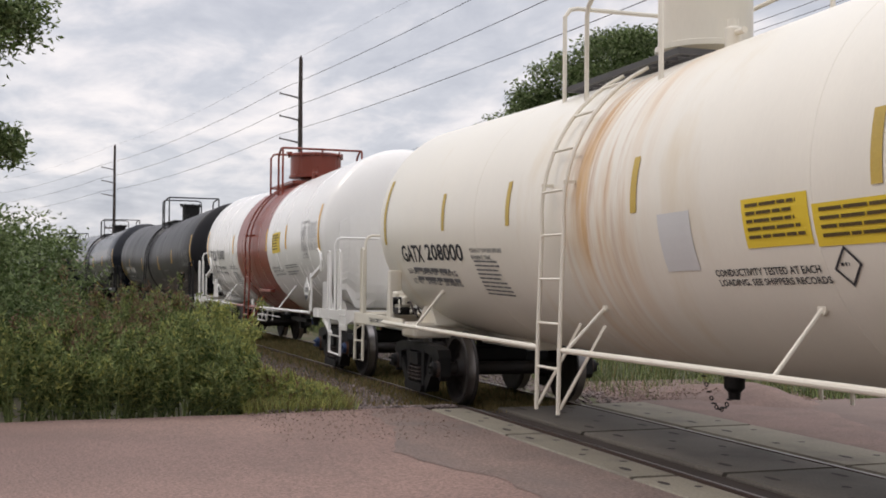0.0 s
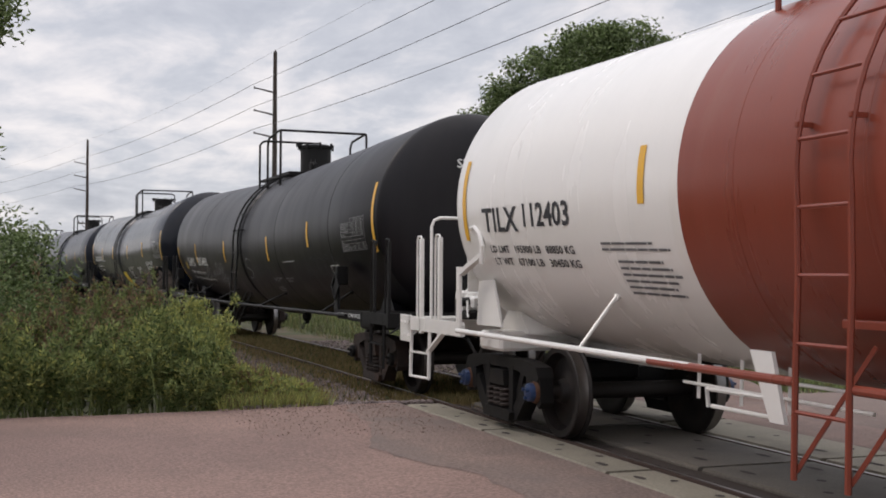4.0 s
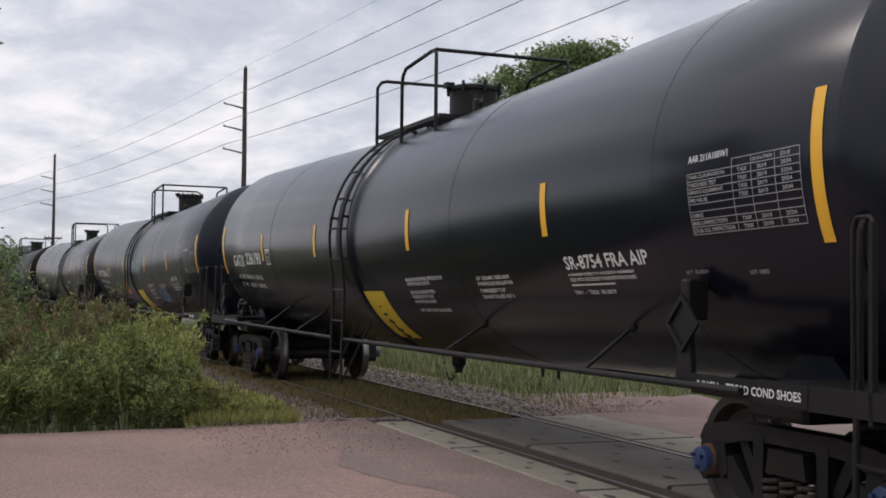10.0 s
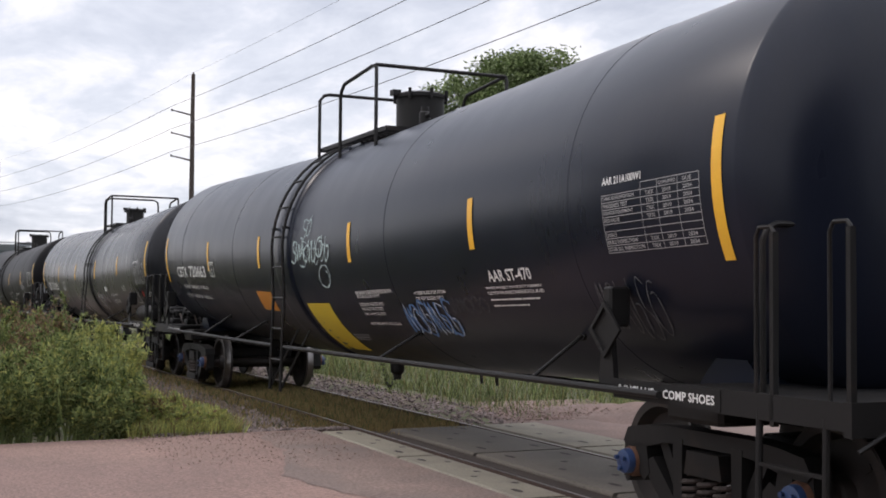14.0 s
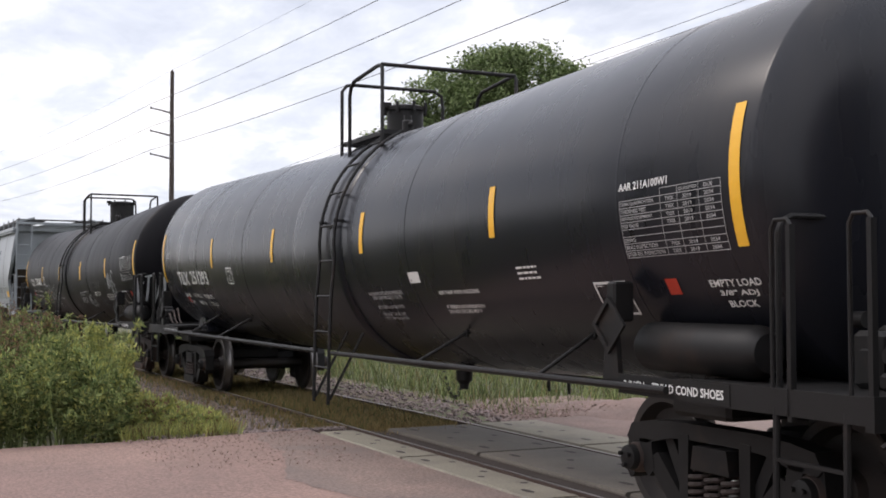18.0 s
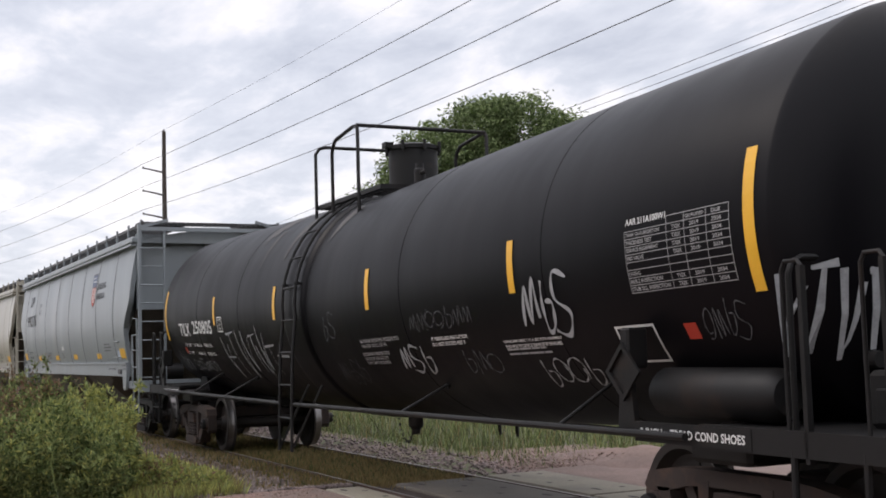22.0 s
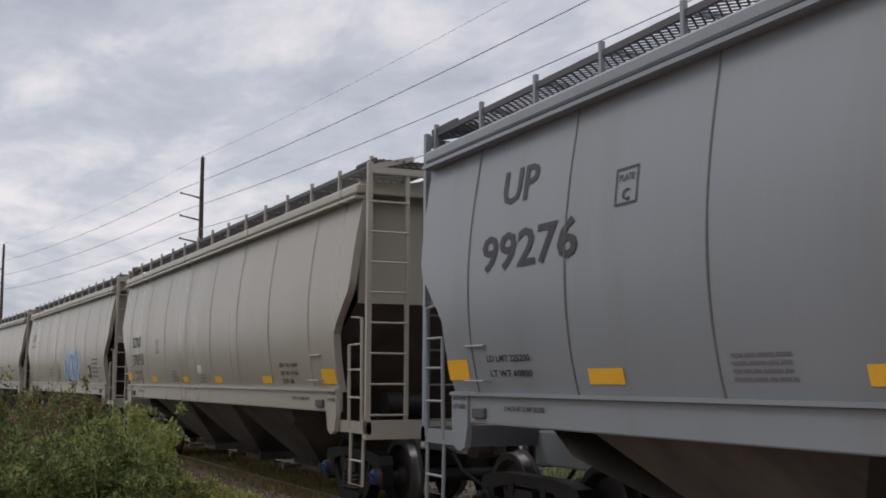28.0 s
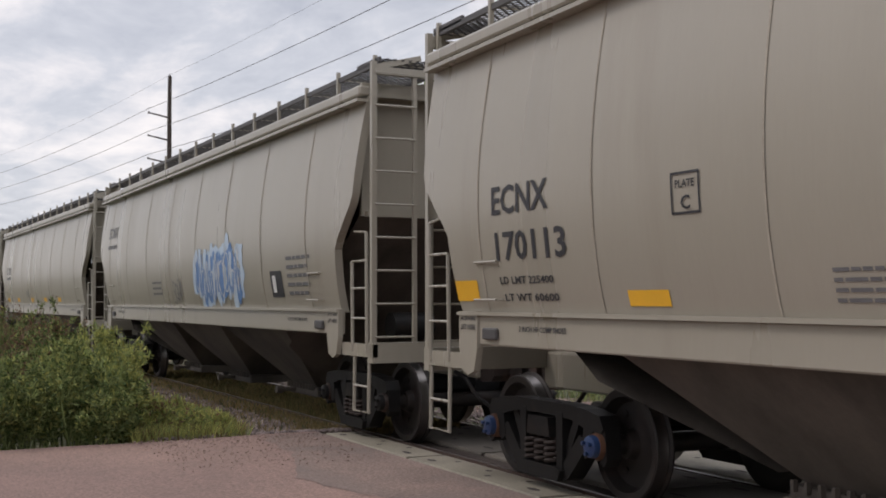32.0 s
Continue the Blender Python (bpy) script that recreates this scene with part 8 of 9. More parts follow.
E_MARKS = [("text", -6.24, 2.32, 0.94, 0.24, "ECNX", M_INK_BLACK), ("text", -6.21, 1.94, 1.14, 0.24, "170113", M_INK_BLACK), ("frame", -3.72, 2.16, 0.30, 0.27, M_INK_BLACK), ("text", -3.67, 2.33, 0.20, 0.05, "PLATE", M_INK_BLACK), ("text", -3.62, 2.19, 0.10, 0.09, "C", M_INK_BLACK),
           ("text", -6.20, 1.75, 0.88, 0.062, "LD LMT 225400", M_INK_BLACK), ("text", -6.16, 1.61, 0.88, 0.062, "LT WT 60600", M_INK_BLACK), ("bars", -2.35, 1.57, 0.60, 0.22, 4, G_), ("text", 4.80, 1.80, 0.78, 0.06, "EXW  10-8   H 8-10", M_INK_BLACK), ("text", 4.82, 1.69, 0.76, 0.06, "EW   8-3   H 15-0", M_INK_BLACK), ("text", 4.86, 1.58, 0.48, 0.06, "CU FT  5200", M_INK_BLACK), ("sheet", -0.16, 1.75, 0.29, 0.13, M_INK_WHITE, "small white sticker"), ("bars", 0.0, 1.56, 0.42, 0.15, 3, G_),
           *yellow_row((-4.34, -1.42, 0.99, 3.84), 1.575, 0.48, 0.11), ("sheet", -7.08, 1.61, 0.44, 0.18, M_YELLOW, "yellow reflective sheet"), ("sheet", 6.52, 1.575, 0.52, 0.19, M_YELLOW, "yellow reflective sheet")]
G_MARKS = [("text", -6.7, 2.95, 0.95, 0.24, "ECNX", G_), ("bars", -6.7, 2.60, 1.1, 0.2, 1, G_), ("scrawl", 0.75, 1.55, 2.7, 0.95, 9, 0.24, M_TAG_LIGHT, 81, 0.006), ("scrawl", 0.85, 1.60, 2.5, 0.8, 8, 0.14, M_TAG_BLUE, 81, 0.010), ("scrawl", 0.85, 1.62, 2.5, 0.78, 9, 0.03, M_INK_WHITE, 82, 0.014),
           ("bars", -2.4, 1.66, 0.8, 0.3, 3, G_), ("scrawl", -0.8, 1.58, 0.6, 0.4, 4, 0.03, M_INK_GREY, 83), ("sheet", 4.7, 1.66, 0.48, 0.34, M_INK_BLACK, "dark square stencil"), ("sheet", 4.78, 1.72, 0.14, 0.22, M_INK_WHITE, "dark square stencil", 0.007), ("bars", 5.4, 1.62, 1.0, 0.55, 5, G_),
           *[("sheet", u, 1.33, 0.34, 0.10, M_ORANGE_SIGN, "faded orange reflective sheet", -0.02) for u in (-6.3, -4.4, -2.2, 0.2, 2.7)], ("sheet", 5.1, 1.33, 1.3, 0.10, M_ORANGE_SIGN, "faded orange reflective sheet", -0.02)]
F_MARKS = [("text", -6.2, 2.5, 0.95, 0.24, "ECNX", G_), ("bars", -6.2, 2.2, 1.1, 0.2, 1, G_), *yellow_row((-6.5, -4.2, -1.3, 1.1, 3.4), 1.58, 0.48, 0.12), ("bars", -2.1, 1.7, 0.7, 0.2, 3, G_)]
hopper_car(-128.68, "up", M_UP, M_SEAM_UP, "blue-grey covered hopper with dark weld seams and a crest", UP_MARKS, ends=(("UP", 0.22, 3.66, 0.26, 0.14), ("99276", 0.24, 3.40, 0.66, 0.14), ("SPRG 7 D5", 0.26, 3.24, 0.45, 0.05), ("BR BM", 0.26, 3.13, 0.30, 0.05)))
hopper_car(-146.22, "beige", M_BEIGE, M_SEAM_BEIGE, "clean beige covered hopper with black lettering and yellow sheets", E_MARKS, "blue")
hopper_car(-163.48, "beige", M_BEIGE, M_SEAM_BEIGE, "beige covered hopper with a blue graffiti piece on its side", G_MARKS)
for k in range(4):
    hopper_car(-180.7 - 17.2 * k, "beige", M_BEIGE, M_SEAM_BEIGE, "beige covered hopper with yellow sheets along the sill", F_MARKS)

# ---- utility poles and wires ----
POLES = [(-105.6, 5.7), (-59.4, 12.4), (-8.3, 16.4), (44.0, 15.5), (-152.0, -6.0)]
P_TOP, P_ARMS = 12.95, (11.18, 10.03, 8.87)


def utility_pole(x, y, yaw, cross, seed):
    rg = random.Random(seed)
    p = tagged(new("utility_pole"), "tall weathered wooden utility pole with three upswept arms", "utility pole", group="utility poles")
    p.matrix_basis = pose(x, y, -0.3, 0, 0, yaw)
    pts = [(0.02 * math.sin(k), 0.015 * math.cos(k * 1.3), (P_TOP + 0.3) * k / 8) for k in range(9)]
    part("pole_shaft", Mesh().tube(pts, [0.17 - 0.009 * k for k in range(9)], 12).data("pole_shaft", M_POLE), p)
    for z in P_ARMS:   # each arm slopes up and out on the side of the track
        m = Mesh().tube([(0, -0.08, z - 0.02), (0, -0.55, z + 0.07), (0, -1.08, z + 0.15)], [0.055, 0.045, 0.034], 8)
        part("arm", m.data("arm", M_ARM), p, "grey line arm")
        m = Mesh()
        for k in range(4):
            m.turned([(z + 0.10 + 0.03 * k, 0.03), (z + 0.115 + 0.03 * k, 0.055), (z + 0.13 + 0.03 * k, 0.03)], 10, "z", at=(0, -1.08, 0))
        part("insulator", m.data("insulator", M_ARM), p, "ribbed insulator at the arm's tip")
    if cross:
        m = Mesh().box(-0.05, 0.05, -0.75, 0.75, 6.0, 6.12)
        m.bar((0, -0.5, 6.0), (0, 0, 5.5), 0.03, 0.03)
        m.bar((0, 0.5, 6.0), (0, 0, 5.5), 0.03, 0.03)
        for y_ in (-0.68, -0.35, 0.35, 0.68):
            m.turned([(6.12, 0.02), (6.16, 0.045), (6.24, 0.04), (6.27, 0.01)], 8, "z", at=(0, y_, 0))
        part("cross_arm", m.data("cross_arm", M_POLE, smooth=False), p, "wooden cross-arm with small insulators")
    m = Mesh().turned([(P_TOP + 0.28, 0.03), (P_TOP + 0.34, 0.055), (P_TOP + 0.42, 0.03)], 10, "z")
    part("top_insulator", m.data("top_insulator", M_ARM), p)
    return p


def pole_yaw(i):
    a, b = POLES[max(0, i - 1)] if i != 4 else POLES[4], POLES[min(3, i + 1)] if i != 4 else POLES[0]
    return math.degrees(math.atan2(b[1] - a[1], b[0] - a[0]))


for i, (x, y) in enumerate(POLES):
    utility_pole(x, y, pole_yaw(i), True, i)


def wire(a, b, sag, r, label):
    n = 24
    pts = [(a[0] + (b[0] - a[0]) * k / n, a[1] + (b[1] - a[1]) * k / n, a[2] + (b[2] - a[2]) * k / n - sag * 4 * (k / n) * (1 - k / n)) for k in range(n + 1)]
    tagged(new("overhead_wire", Mesh().tube(pts, r, 6).data("overhead_wire", M_WIRE)), label, "wire", group="overhead wires")


def tip(i, out, z):
    x, y = POLES[i]
    q = radians(pole_yaw(i))
    return (x + out * math.sin(q), y - out * math.cos(q), z)


for i, j in ((4, 0), (0, 1), (1, 2), (2, 3)):
    for z in P_ARMS:
        wire(tip(i, 1.08, z + 0.06), tip(j, 1.08, z + 0.06), 0.45, 0.012, "dull aluminium power line sagging between poles")
    wire(tip(i, 0, P_TOP + 0.1), tip(j, 0, P_TOP + 0.1), 0.45, 0.005, "thin ground wire along the pole tops")


# a second pair of lines farther back
for o in (0.0, 0.95):
    wire((-112.0, 22.5 + o, 10.2), (-60.0, 25.5 + o, 11.6), 0.5, 0.012, "dark wire of a line farther back")
    wire((-60.0, 25.5 + o, 11.6), (-8.0, 28.9 + o, 13.5), 0.4, 0.012, "dark wire of a line farther back")
    wire((-8.0, 28.9 + o, 13.5), (44.0, 31.0 + o, 13.6), 0.5, 0.012, "dark wire of a line farther back")

# ---- plants ----
def leaves_mesh(name, spots, size, seed, materials, weights, droop=0.3, ratio=0.42):
    """Small folded leaves at given spots; each is two bent triangles pairs with its own tilt."""
    rg = random.Random(seed)
    vs, fs, mi = [], [], []
    for p in spots:
        s = rg.uniform(*size)
        a, b = rg.uniform(0, 2 * math.pi), rg.uniform(-0.9, 0.9) - droop
        d = Vector((math.cos(a) * math.cos(b), math.sin(a) * math.cos(b), math.sin(b)))
        w = d.cross(Vector((rg.uniform(-1, 1), rg.uniform(-1, 1), rg.uniform(0.2, 1)))).normalized() * s * ratio
        nrm = d.cross(w).normalized() * s * 0.12
        q = Vector(p)
        o = len(vs)
        vs += [tuple(q), tuple(q + d * s * 0.5 + w * 0.5 + nrm), tuple(q + d * s), tuple(q + d * s * 0.5 - w * 0.5 + nrm)]
        fs += [(o, o + 1, o + 2), (o, o + 2, o + 3)]
        k = rg.choices(range(len(materials)), weights)[0]
        mi += [k, k]
    me = raw(name, vs, fs, *materials)
    me.polygons.foreach_set("material_index", mi)
    return me


def tree(name, x, y, z, height, blobs, leaves, size, seed, label, materials, weights, trunk=0.28):
    """Tapered trunk, limbs to each mass of leaves, and a crown of many leaves with gaps."""
    rg = random.Random(seed)
    t = tagged(new(name), label, "tree")
    t.matrix_basis = pose(x, y, z)
    m = Mesh().tube([(0, 0, 0), (0.1, 0.05, height * 0.25), (0.05, -0.1, height * 0.5), (0.2, 0.05, height * 0.8)], [trunk, trunk * 0.8, trunk * 0.55, trunk * 0.2], 10)
    for (bx, by, bz, br) in blobs:
        z0 = min(bz * 0.6, height * 0.55)
        m.tube([(0.05, 0, z0), (bx * 0.5, by * 0.5, (z0 + bz) / 2 + 0.2), (bx, by, bz + br * 0.3)], [trunk * 0.35, trunk * 0.2, 0.02], 6)
    part("trunk", m.data("trunk", M_BARK), t)
    spots, tot = [], sum(b[3] ** 2 for b in blobs)
    for (bx, by, bz, br) in blobs:
        n = int(leaves * br ** 2 / tot)
        clumps = []
        for _ in range(max(6, int(34 * br ** 1.2))):
            d = Vector((rg.gauss(0, 1), rg.gauss(0, 1), rg.gauss(0.15, 1))).normalized()
            q = br * (rg.uniform(0.55, 1.08) + 0.18 * noise.noise(d * 2.5 + Vector((seed, 0, 0))))
            clumps.append((bx + d.x * q, by + d.y * q, bz + d.z * q * 0.9, rg.uniform(0.16, 0.34) * br ** 0.6))
        for _ in range(n):
            c = rg.choice(clumps)
            spots.append(tuple(c[i] + max(-1.5, min(1.5, rg.gauss(0, 1))) * c[3] * (1, 1, 0.8)[i] for i in range(3)))
    part("crown", leaves_mesh("crown", spots, size, seed + 1, materials, weights), t, "dense crown of small leaves with gaps")
    return t


# cottonwood behind the track
tree("cottonwood_tree", -40.5, 20.3, -0.3, 11.0, [(-1.6, -3.4, 7.3, 1.0), (-1.2, -2.4, 8.3, 1.2), (-0.6, -1.1, 9.3, 1.4), (0.2, 0.3, 10.1, 1.5), (0.8, 1.6, 10.4, 1.4), (1.4, 2.9, 9.8, 1.2), (1.7, 3.9, 8.8, 0.9), (0.2, 0.4, 8.3, 1.9), (-0.8, -1.8, 6.7, 1.6), (1.0, 2.4, 8.0, 1.6), (-0.4, -0.4, 6.6, 1.9), (1.2, 3.0, 6.6, 1.5)],
     80000, (0.12, 0.24), 31, "green cottonwood tree behind the train", [M_LEAF_TREE, M_LEAF_DARK], (3, 2))


def weed(x, y, z, height, width, leaves, seed, label, mats, weights, name="weed_bush", stems=16, size=(0.045, 0.10), heads=0):
    """A clump of tall stems with small leaves all the way up, wider in the middle."""
    rg = random.Random(seed)
    w = tagged(new(name), label, "bush", group="weeds at the road's edge")
    w.matrix_basis = pose(x, y, z)
    m, lines = Mesh(), []
    for k in range(stems):
        a, q = rg.uniform(0, 2 * math.pi), math.sqrt(rg.random()) * width
        h = height * rg.choice((rg.uniform(0.45, 0.75), rg.uniform(0.7, 1.0), rg.uniform(0.85, 1.15))) * (1 - 0.30 * (q / width) ** 2)
        b = (math.cos(a) * q * 0.55, math.sin(a) * q * 0.55, 0)
        c = (math.cos(a) * q * 0.85 + rg.gauss(0, 0.06), math.sin(a) * q * 0.85 + rg.gauss(0, 0.06), h * 0.55)
        d = (math.cos(a) * q * 1.1 + rg.gauss(0, 0.10), math.sin(a) * q * 1.1 + rg.gauss(0, 0.10), h)
        m.tube([b, c, d], [0.012, 0.008, 0.003], 5, caps=False)
        lines.append((Vector(b), Vector(c), Vector(d), h))
        for _ in range(11):   # side shoots, shorter towards the tip: each stem makes a plume
            f = rg.uniform(0.15, 0.95)
            p = Vector(b).lerp(Vector(c), f / 0.55) if f < 0.55 else Vector(c).lerp(Vector(d), (f - 0.55) / 0.45)
            sp = rg.uniform(0, 6.28)
            ln = (1.1 - f) * rg.uniform(0.22, 0.42) * (0.6 + 0.4 * h)
            e = p + Vector((math.cos(sp) * ln * 0.55, math.sin(sp) * ln * 0.55, ln))
            lines.append((p, (p + e) / 2, e, 0.5))
    tagged(part("stem", m.data("stem", M_LEAF_WEED), w, "thin upright stems"), kind="stuff")
    spots, tips = [], []
    for _ in range(leaves):
        b, c, d, h = rg.choice(lines)
        f = rg.random() ** 0.8
        p = b.lerp(c, f * 2) if f < 0.5 else c.lerp(d, f * 2 - 1)
        g = 0.034 * (1.15 - 0.75 * f)
        spots.append((p.x + rg.gauss(0, g), p.y + rg.gauss(0, g), max(0.02, p.z + rg.gauss(0, g))))
    tagged(part("leaf", leaves_mesh("leaf", spots, size, seed + 1, mats, weights, droop=-0.55, ratio=0.30), w, "small narrow leaves"), kind="stuff")
    if heads:
        for _ in range(heads):
            b, c, d, h = rg.choice(lines[:1] + [q for q in lines if q[3] > 0.6])
            f = rg.random()
            p = d + Vector((0, 0, -0.25 * f))
            tips.append((p.x + rg.gauss(0, 0.035), p.y + rg.gauss(0, 0.035), p.z + rg.gauss(0, 0.04)))
        tagged(part("seed_head", leaves_mesh("seed_head", tips, (0.04, 0.085), seed + 2, [M_LEAF_BROWN], (1,), droop=-0.5, ratio=0.3), w, "rusty brown seed heads"), kind="stuff")
    return w


def tp(s, v):
    return on_track(s, v)[:2]


RW = random.Random(77)
k = 0
LAB = ["bushy grey-green roadside weed at the pavement's edge", "tall yellow-green weed clump beside the gravel", "weed clump with rusty brown seed heads", "dense dark green shrub behind the weeds"]
# front row along the road's edge
for v, h in ((-3.8, 1.0), (-4.2, 1.1), (-4.65, 1.05), (-5.1, 1.1), (-5.6, 1.05), (-6.1, 1.1), (-6.7, 1.05), (-7.3, 1.1), (-8.0, 1.1)):
    x, y = tp(-4.86 + RW.uniform(-0.15, 0.15), v)
    weed(x, y, -0.12, h * RW.uniform(0.80, 1.22), 0.50, 5600, 100 + k, LAB[0], [M_LEAF_WEED, M_LEAF_DARK, M_LEAF_LIGHT], (5, 2.5, 1.5), stems=22)
    k += 1
# tall bright clump at the right-hand end
for s, v, h in ((-5.35, -3.62, 1.42), (-6.2, -3.5, 1.5), (-5.85, -3.9, 1.45), (-7.2, -3.4, 1.5)):
    x, y = tp(s, v)
    weed(x, y, -0.12, h, 0.40, 4600, 100 + k, LAB[1], [M_LEAF_LIGHT, M_LEAF_WEED], (4, 3), stems=20)
    k += 1
# low yellowing clumps that taper off towards the gravel
for s, v, h in ((-5.0, -3.35, 0.72), (-5.1, -3.05, 0.52), (-5.5, -3.1, 0.62), (-4.9, -2.8, 0.34), (-5.3, -2.72, 0.40), (-5.0, -2.5, 0.26), (-5.6, -2.45, 0.30)):
    x, y = tp(s, v)
    weed(x, y, -0.08, h, 0.26, 1500, 100 + k, "low yellowing weed clump at the gravel's edge", [M_LEAF_LIGHT, M_LEAF_WEED, M_LEAF_BROWN], (4, 2, 1), stems=12)
    k += 1
# brown-headed weeds behind
for i in range(18):
    s, v = -5.9 - 8.0 * RW.random(), -3.9 - 3.6 * RW.random()
    x, y = tp(s, v)
    weed(x, y, -0.12, RW.uniform(1.4, 1.8) + 0.03 * max(0, -s - 8), 0.55, 3300, 100 + k, LAB[2], [M_LEAF_WEED, M_LEAF_DARK, M_LEAF_LIGHT], (4, 3, 1), stems=18, heads=900)
    k += 1
for i in range(9):
    s, v = -13.5 - 12 * RW.random(), -3.0 - 1.8 * RW.random()
    x, y = tp(s, v)
    weed(x, y, -0.12, RW.uniform(1.2, 1.7), 0.7, 1800, 100 + k, LAB[2], [M_LEAF_WEED, M_LEAF_DARK], (3, 2), stems=16, heads=350, size=(0.06, 0.12))
    k += 1
# dark shrubs and the tree whose branches hang in at the left
tree("shrub", -18.2, -1.5, -0.2, 3.0, [(0, 0, 1.6, 0.95), (0.4, 0.5, 2.0, 0.7), (-0.6, 0.4, 1.5, 0.9), (0.2, -0.8, 2.2, 0.9), (0.8, 0.9, 1.2, 0.7), (-0.5, 1.1, 1.1, 0.8)], 15000, (0.06, 0.12), 61, "dark green leafy shrub behind the roadside weeds", [M_LEAF_DARK, M_LEAF_TREE], (2, 2), 0.07)
tree("shrub", -22.0, -0.9, -0.2, 3.0, [(0, 0, 1.6, 1.1), (0.4, 0.9, 1.7, 0.9), (-0.6, 0.4, 2.0, 1.0), (0.2, -1.2, 2.3, 1.2)], 14000, (0.07, 0.13), 62, "dark green leafy shrub behind the roadside weeds", [M_LEAF_DARK, M_LEAF_TREE], (2, 2), 0.07)
tree("tree", -13.2, -2.2, -0.2, 6.0, [(0.0, 1.78, 4.62, 0.34)] * 4 + [(0.05, 1.62, 4.4, 0.34)] * 3 + [(0.0, 1.72, 3.22, 0.22)] * 4 + [ (0.1, 1.35, 4.5, 0.5), (0.0, 1.72, 3.22, 0.22), (-0.2, 1.2, 3.2, 0.45), (0, 0, 4.2, 1.2), (0.2, -0.9, 4.9, 1.2), (-0.4, 0.3, 2.4, 1.0), (0, -1.0, 3.2, 1.2)], 24000, (0.06, 0.11), 63, "small leafy tree with hanging branch tips", [M_LEAF_DARK, M_LEAF_TREE], (2, 2), 0.10)


def grass(name, n, place, hgt, seed, mats, weights, label):
    rg = random.Random(seed)
    vs, fs, mi = [], [], []
    for _ in range(n):
        p = place(rg)
        if p is None:
            continue
        a, h, w = rg.uniform(0, 6.28), rg.uniform(*hgt), rg.uniform(0.004, 0.010)
        dx, dy = math.cos(a), math.sin(a)
        lx, ly = rg.gauss(0, 0.3) * h, rg.gauss(0, 0.3) * h
        o = len(vs)
        vs += [(p[0] - dx * w, p[1] - dy * w, p[2]), (p[0] + dx * w, p[1] + dy * w, p[2]), (p[0] + lx * 0.5 + dx * w * 0.7, p[1] + ly * 0.5 + dy * w * 0.7, p[2] + h * 0.6), (p[0] + lx * 0.5 - dx * w * 0.7, p[1] + ly * 0.5 - dy * w * 0.7, p[2] + h * 0.6), (p[0] + lx, p[1] + ly, p[2] + h)]
        fs += [(o, o + 1, o + 2, o + 3), (o + 3, o + 2, o + 4)]
        k = rg.choices(range(len(mats)), weights)[0]
        mi += [k, k]
    me = raw(name, vs, fs, *mats)
    me.polygons.foreach_set("material_index", mi)
    tagged(new(name, me), label, "grass", kind="stuff")


grass("grass", 40000, lambda g: on_track(-4.5 - 26 * g.random() ** 1.5, g.uniform(-0.68, 0.68) if g.random() < 0.72 else (g.uniform(-1.25, -0.8) if g.random() < 0.6 else g.uniform(-1.9, -0.8)), -0.09), (0.04, 0.14), 41, [M_GRASS, M_GRASS_FAR], (4, 1), "dry yellow-green grass between the rails")
grass("grass", 5000, lambda g: on_track(-4.42 - 1.0 * g.random() ** 1.3, -2.2 - 1.35 * g.random(), -0.10), (0.08, 0.30), 42, [M_LEAF_LIGHT, M_GRASS, M_LEAF_WEED], (3, 2, 2), "short bright grass along the road's edge")
grass("grass", 32000, lambda g: on_track(-5.0 - 45 * g.random() ** 1.3, 2.3 + 9 * g.random() ** 1.2, -0.3), (0.12, 0.42), 43, [M_GRASS_FAR, M_GRASS, M_LEAF_WEED], (4, 1, 2), "rough green grass beyond the track")
grass("grass", 1500, lambda g: on_track(g.gauss(-4.4, 0.25), g.uniform(-0.6, 0.6), -0.1), (0.05, 0.16), 44, [M_GRASS], (1,), "dry grass against the crossing panels")
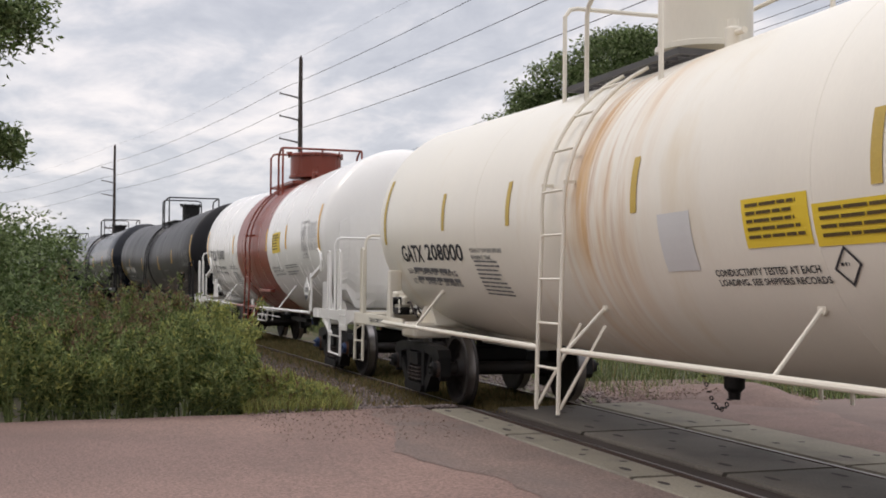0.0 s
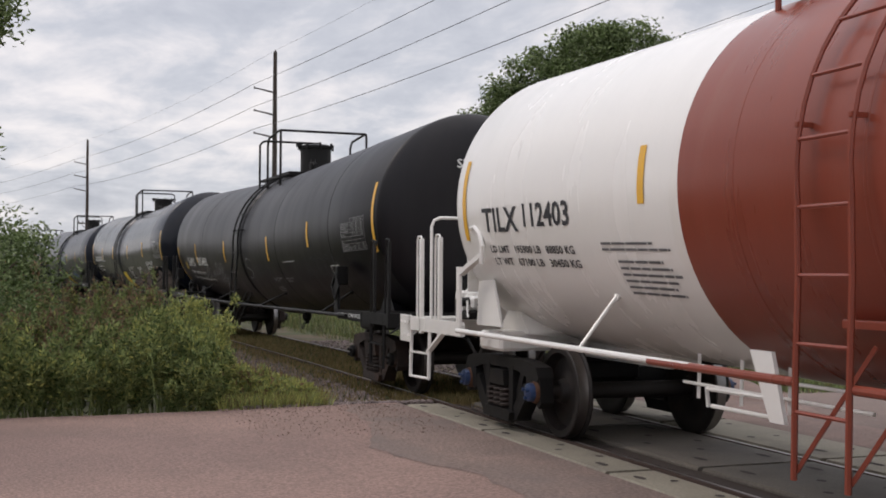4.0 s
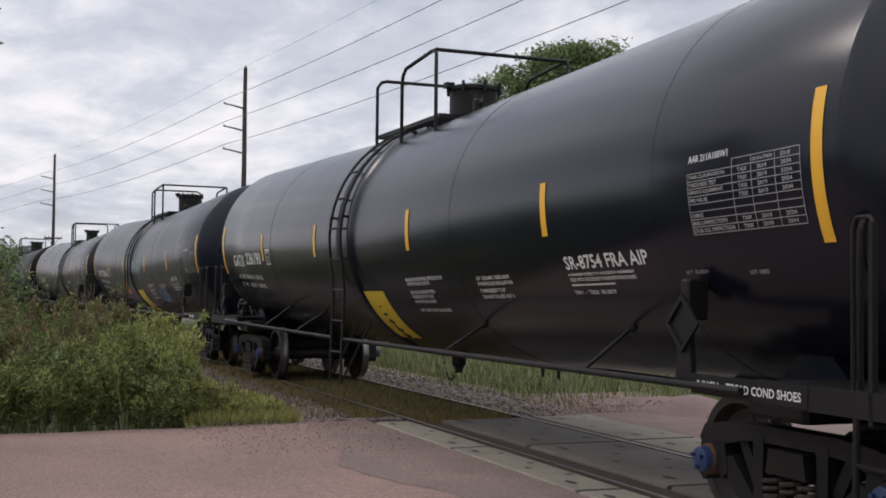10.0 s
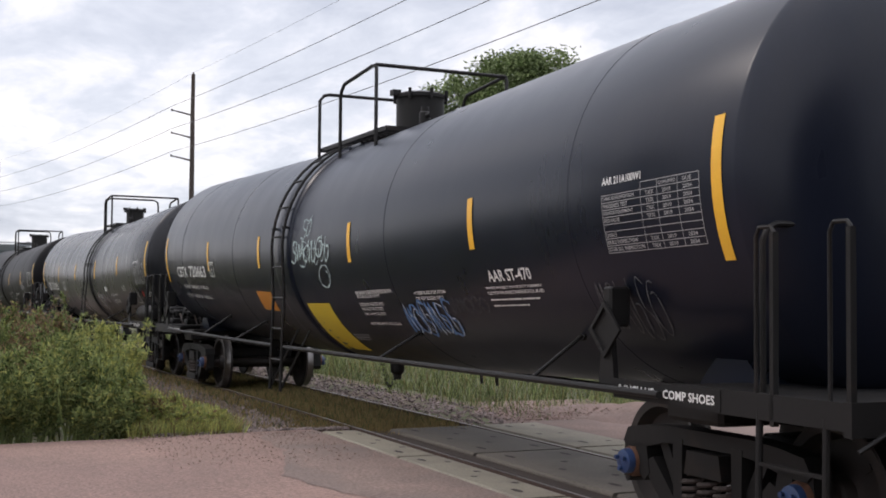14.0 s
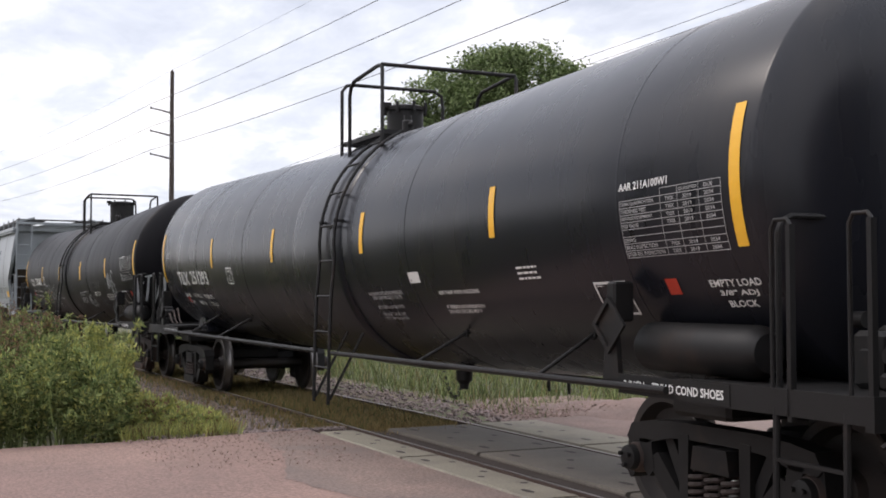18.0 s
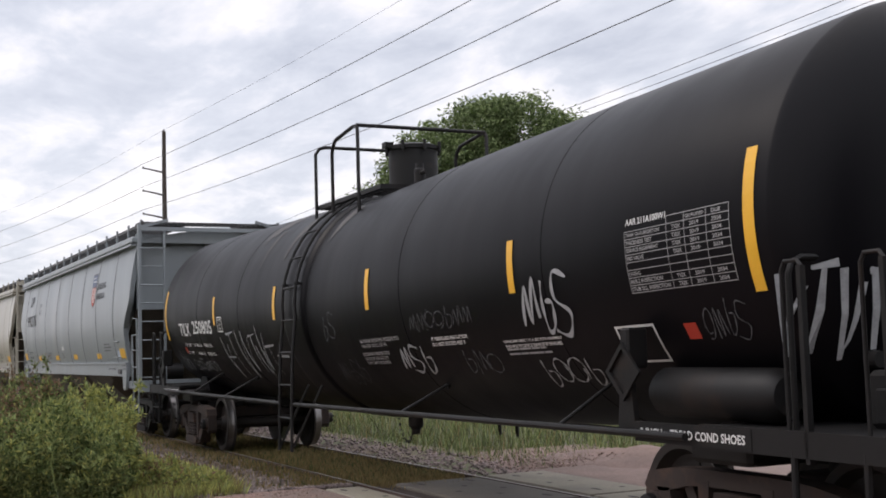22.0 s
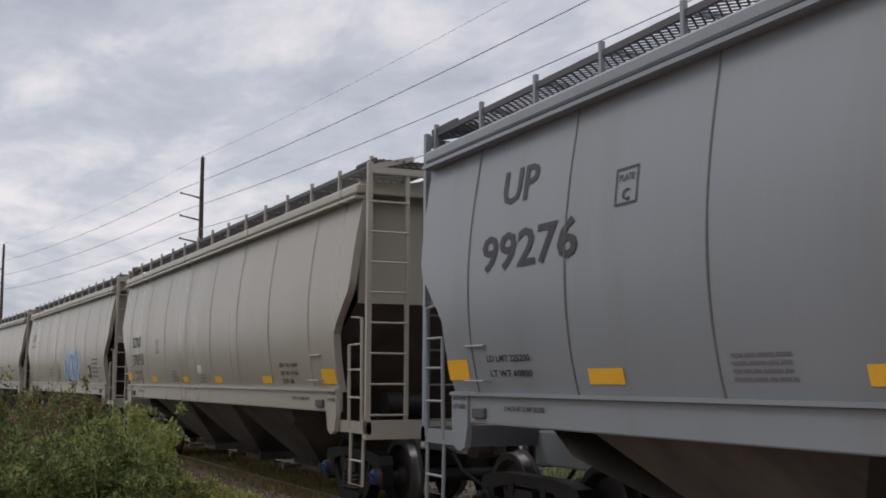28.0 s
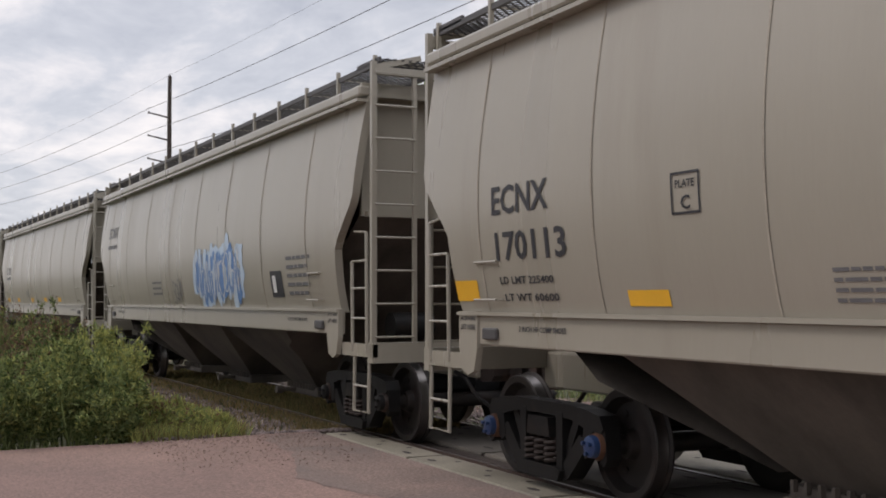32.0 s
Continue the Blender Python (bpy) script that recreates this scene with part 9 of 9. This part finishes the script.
# low hedge and scrub beyond the far grass
for i in range(16):
    s = -7 - 6.0 * i
    v = 12.5 + RW.uniform(-1.5, 2.5)
    x, y = tp(s, v)
    tree("shrub", x, y, -0.3, 2.0, [(RW.uniform(-1, 1), RW.uniform(-1, 1), RW.uniform(0.7, 1.4), RW.uniform(0.8, 1.3)) for _ in range(5)], 2600, (0.12, 0.24), 300 + i, "low green scrub beyond the far grass", [M_LEAF_TREE, M_LEAF_WEED], (2, 2), 0.06)
# woods far off, which close the view and darken what the paint reflects
for i in range(26):
    a = radians(RW.uniform(-175, 175))
    d = RW.uniform(80, 130)
    if 60 < math.degrees(a) < 92:
        d += 90
    tree("tree", -d * math.sin(a), d * math.cos(a), -0.3, 7.0, [(RW.uniform(-3, 3), RW.uniform(-3, 3), RW.uniform(2.5, 6.5), RW.uniform(1.8, 2.8)) for _ in range(6)], 2600, (0.45, 0.8), 400 + i, "distant leafy green tree at the skyline", [M_LEAF_TREE, M_LEAF_DARK], (2, 2), 0.25)
for s in (6, 14, 22, 31, 40):
    x, y = tp(s, 13.0 + RW.uniform(-1, 2))
    tree("tree", x, y, -0.3, 5.0, [(RW.uniform(-2, 2), RW.uniform(-2, 2), RW.uniform(1.5, 4.5), RW.uniform(1.3, 2.0)) for _ in range(6)], 5000, (0.16, 0.3), 500 + s, "green roadside tree beyond the track", [M_LEAF_TREE, M_LEAF_DARK], (2, 2), 0.16)
# an unseen belt of trees, added behind the camera to darken the tanks' reflections
for i in range(13):
    x = -62 + 8.2 * i + RW.uniform(-2, 2)
    y = -40 + RW.uniform(-4, 4)
    tree("tree", x, y, -0.3, 5.0, [(RW.uniform(-3.0, 3.0), RW.uniform(-2, 2), RW.uniform(1.2, 4.2), RW.uniform(1.5, 2.2)) for _ in range(9)], 4200, (0.38, 0.65), 600 + i, "unseen leafy green tree added to darken the tanks' reflections", [M_LEAF_TREE, M_LEAF_DARK], (2, 2), 0.22)


# ---- what moves: the train rolls past, its wheels turn ----
def motions():
    times = [0.5 * k for k in range(65)]
    for car, start in ROLLING:
        walk(car, [(t, track_pose(start + moved(t))) for t in times])
    fine = []
    t = 0.0
    while t < 32.0:
        fine.append(t)
        t += 0.1333333
    fine.append(32.0)
    for w, u in WHEELSETS:
        walk(w, [(t, pose(u, 0, 0.457, 0, math.degrees(moved(t) / 0.457), 0)) for t in fine])


motions()
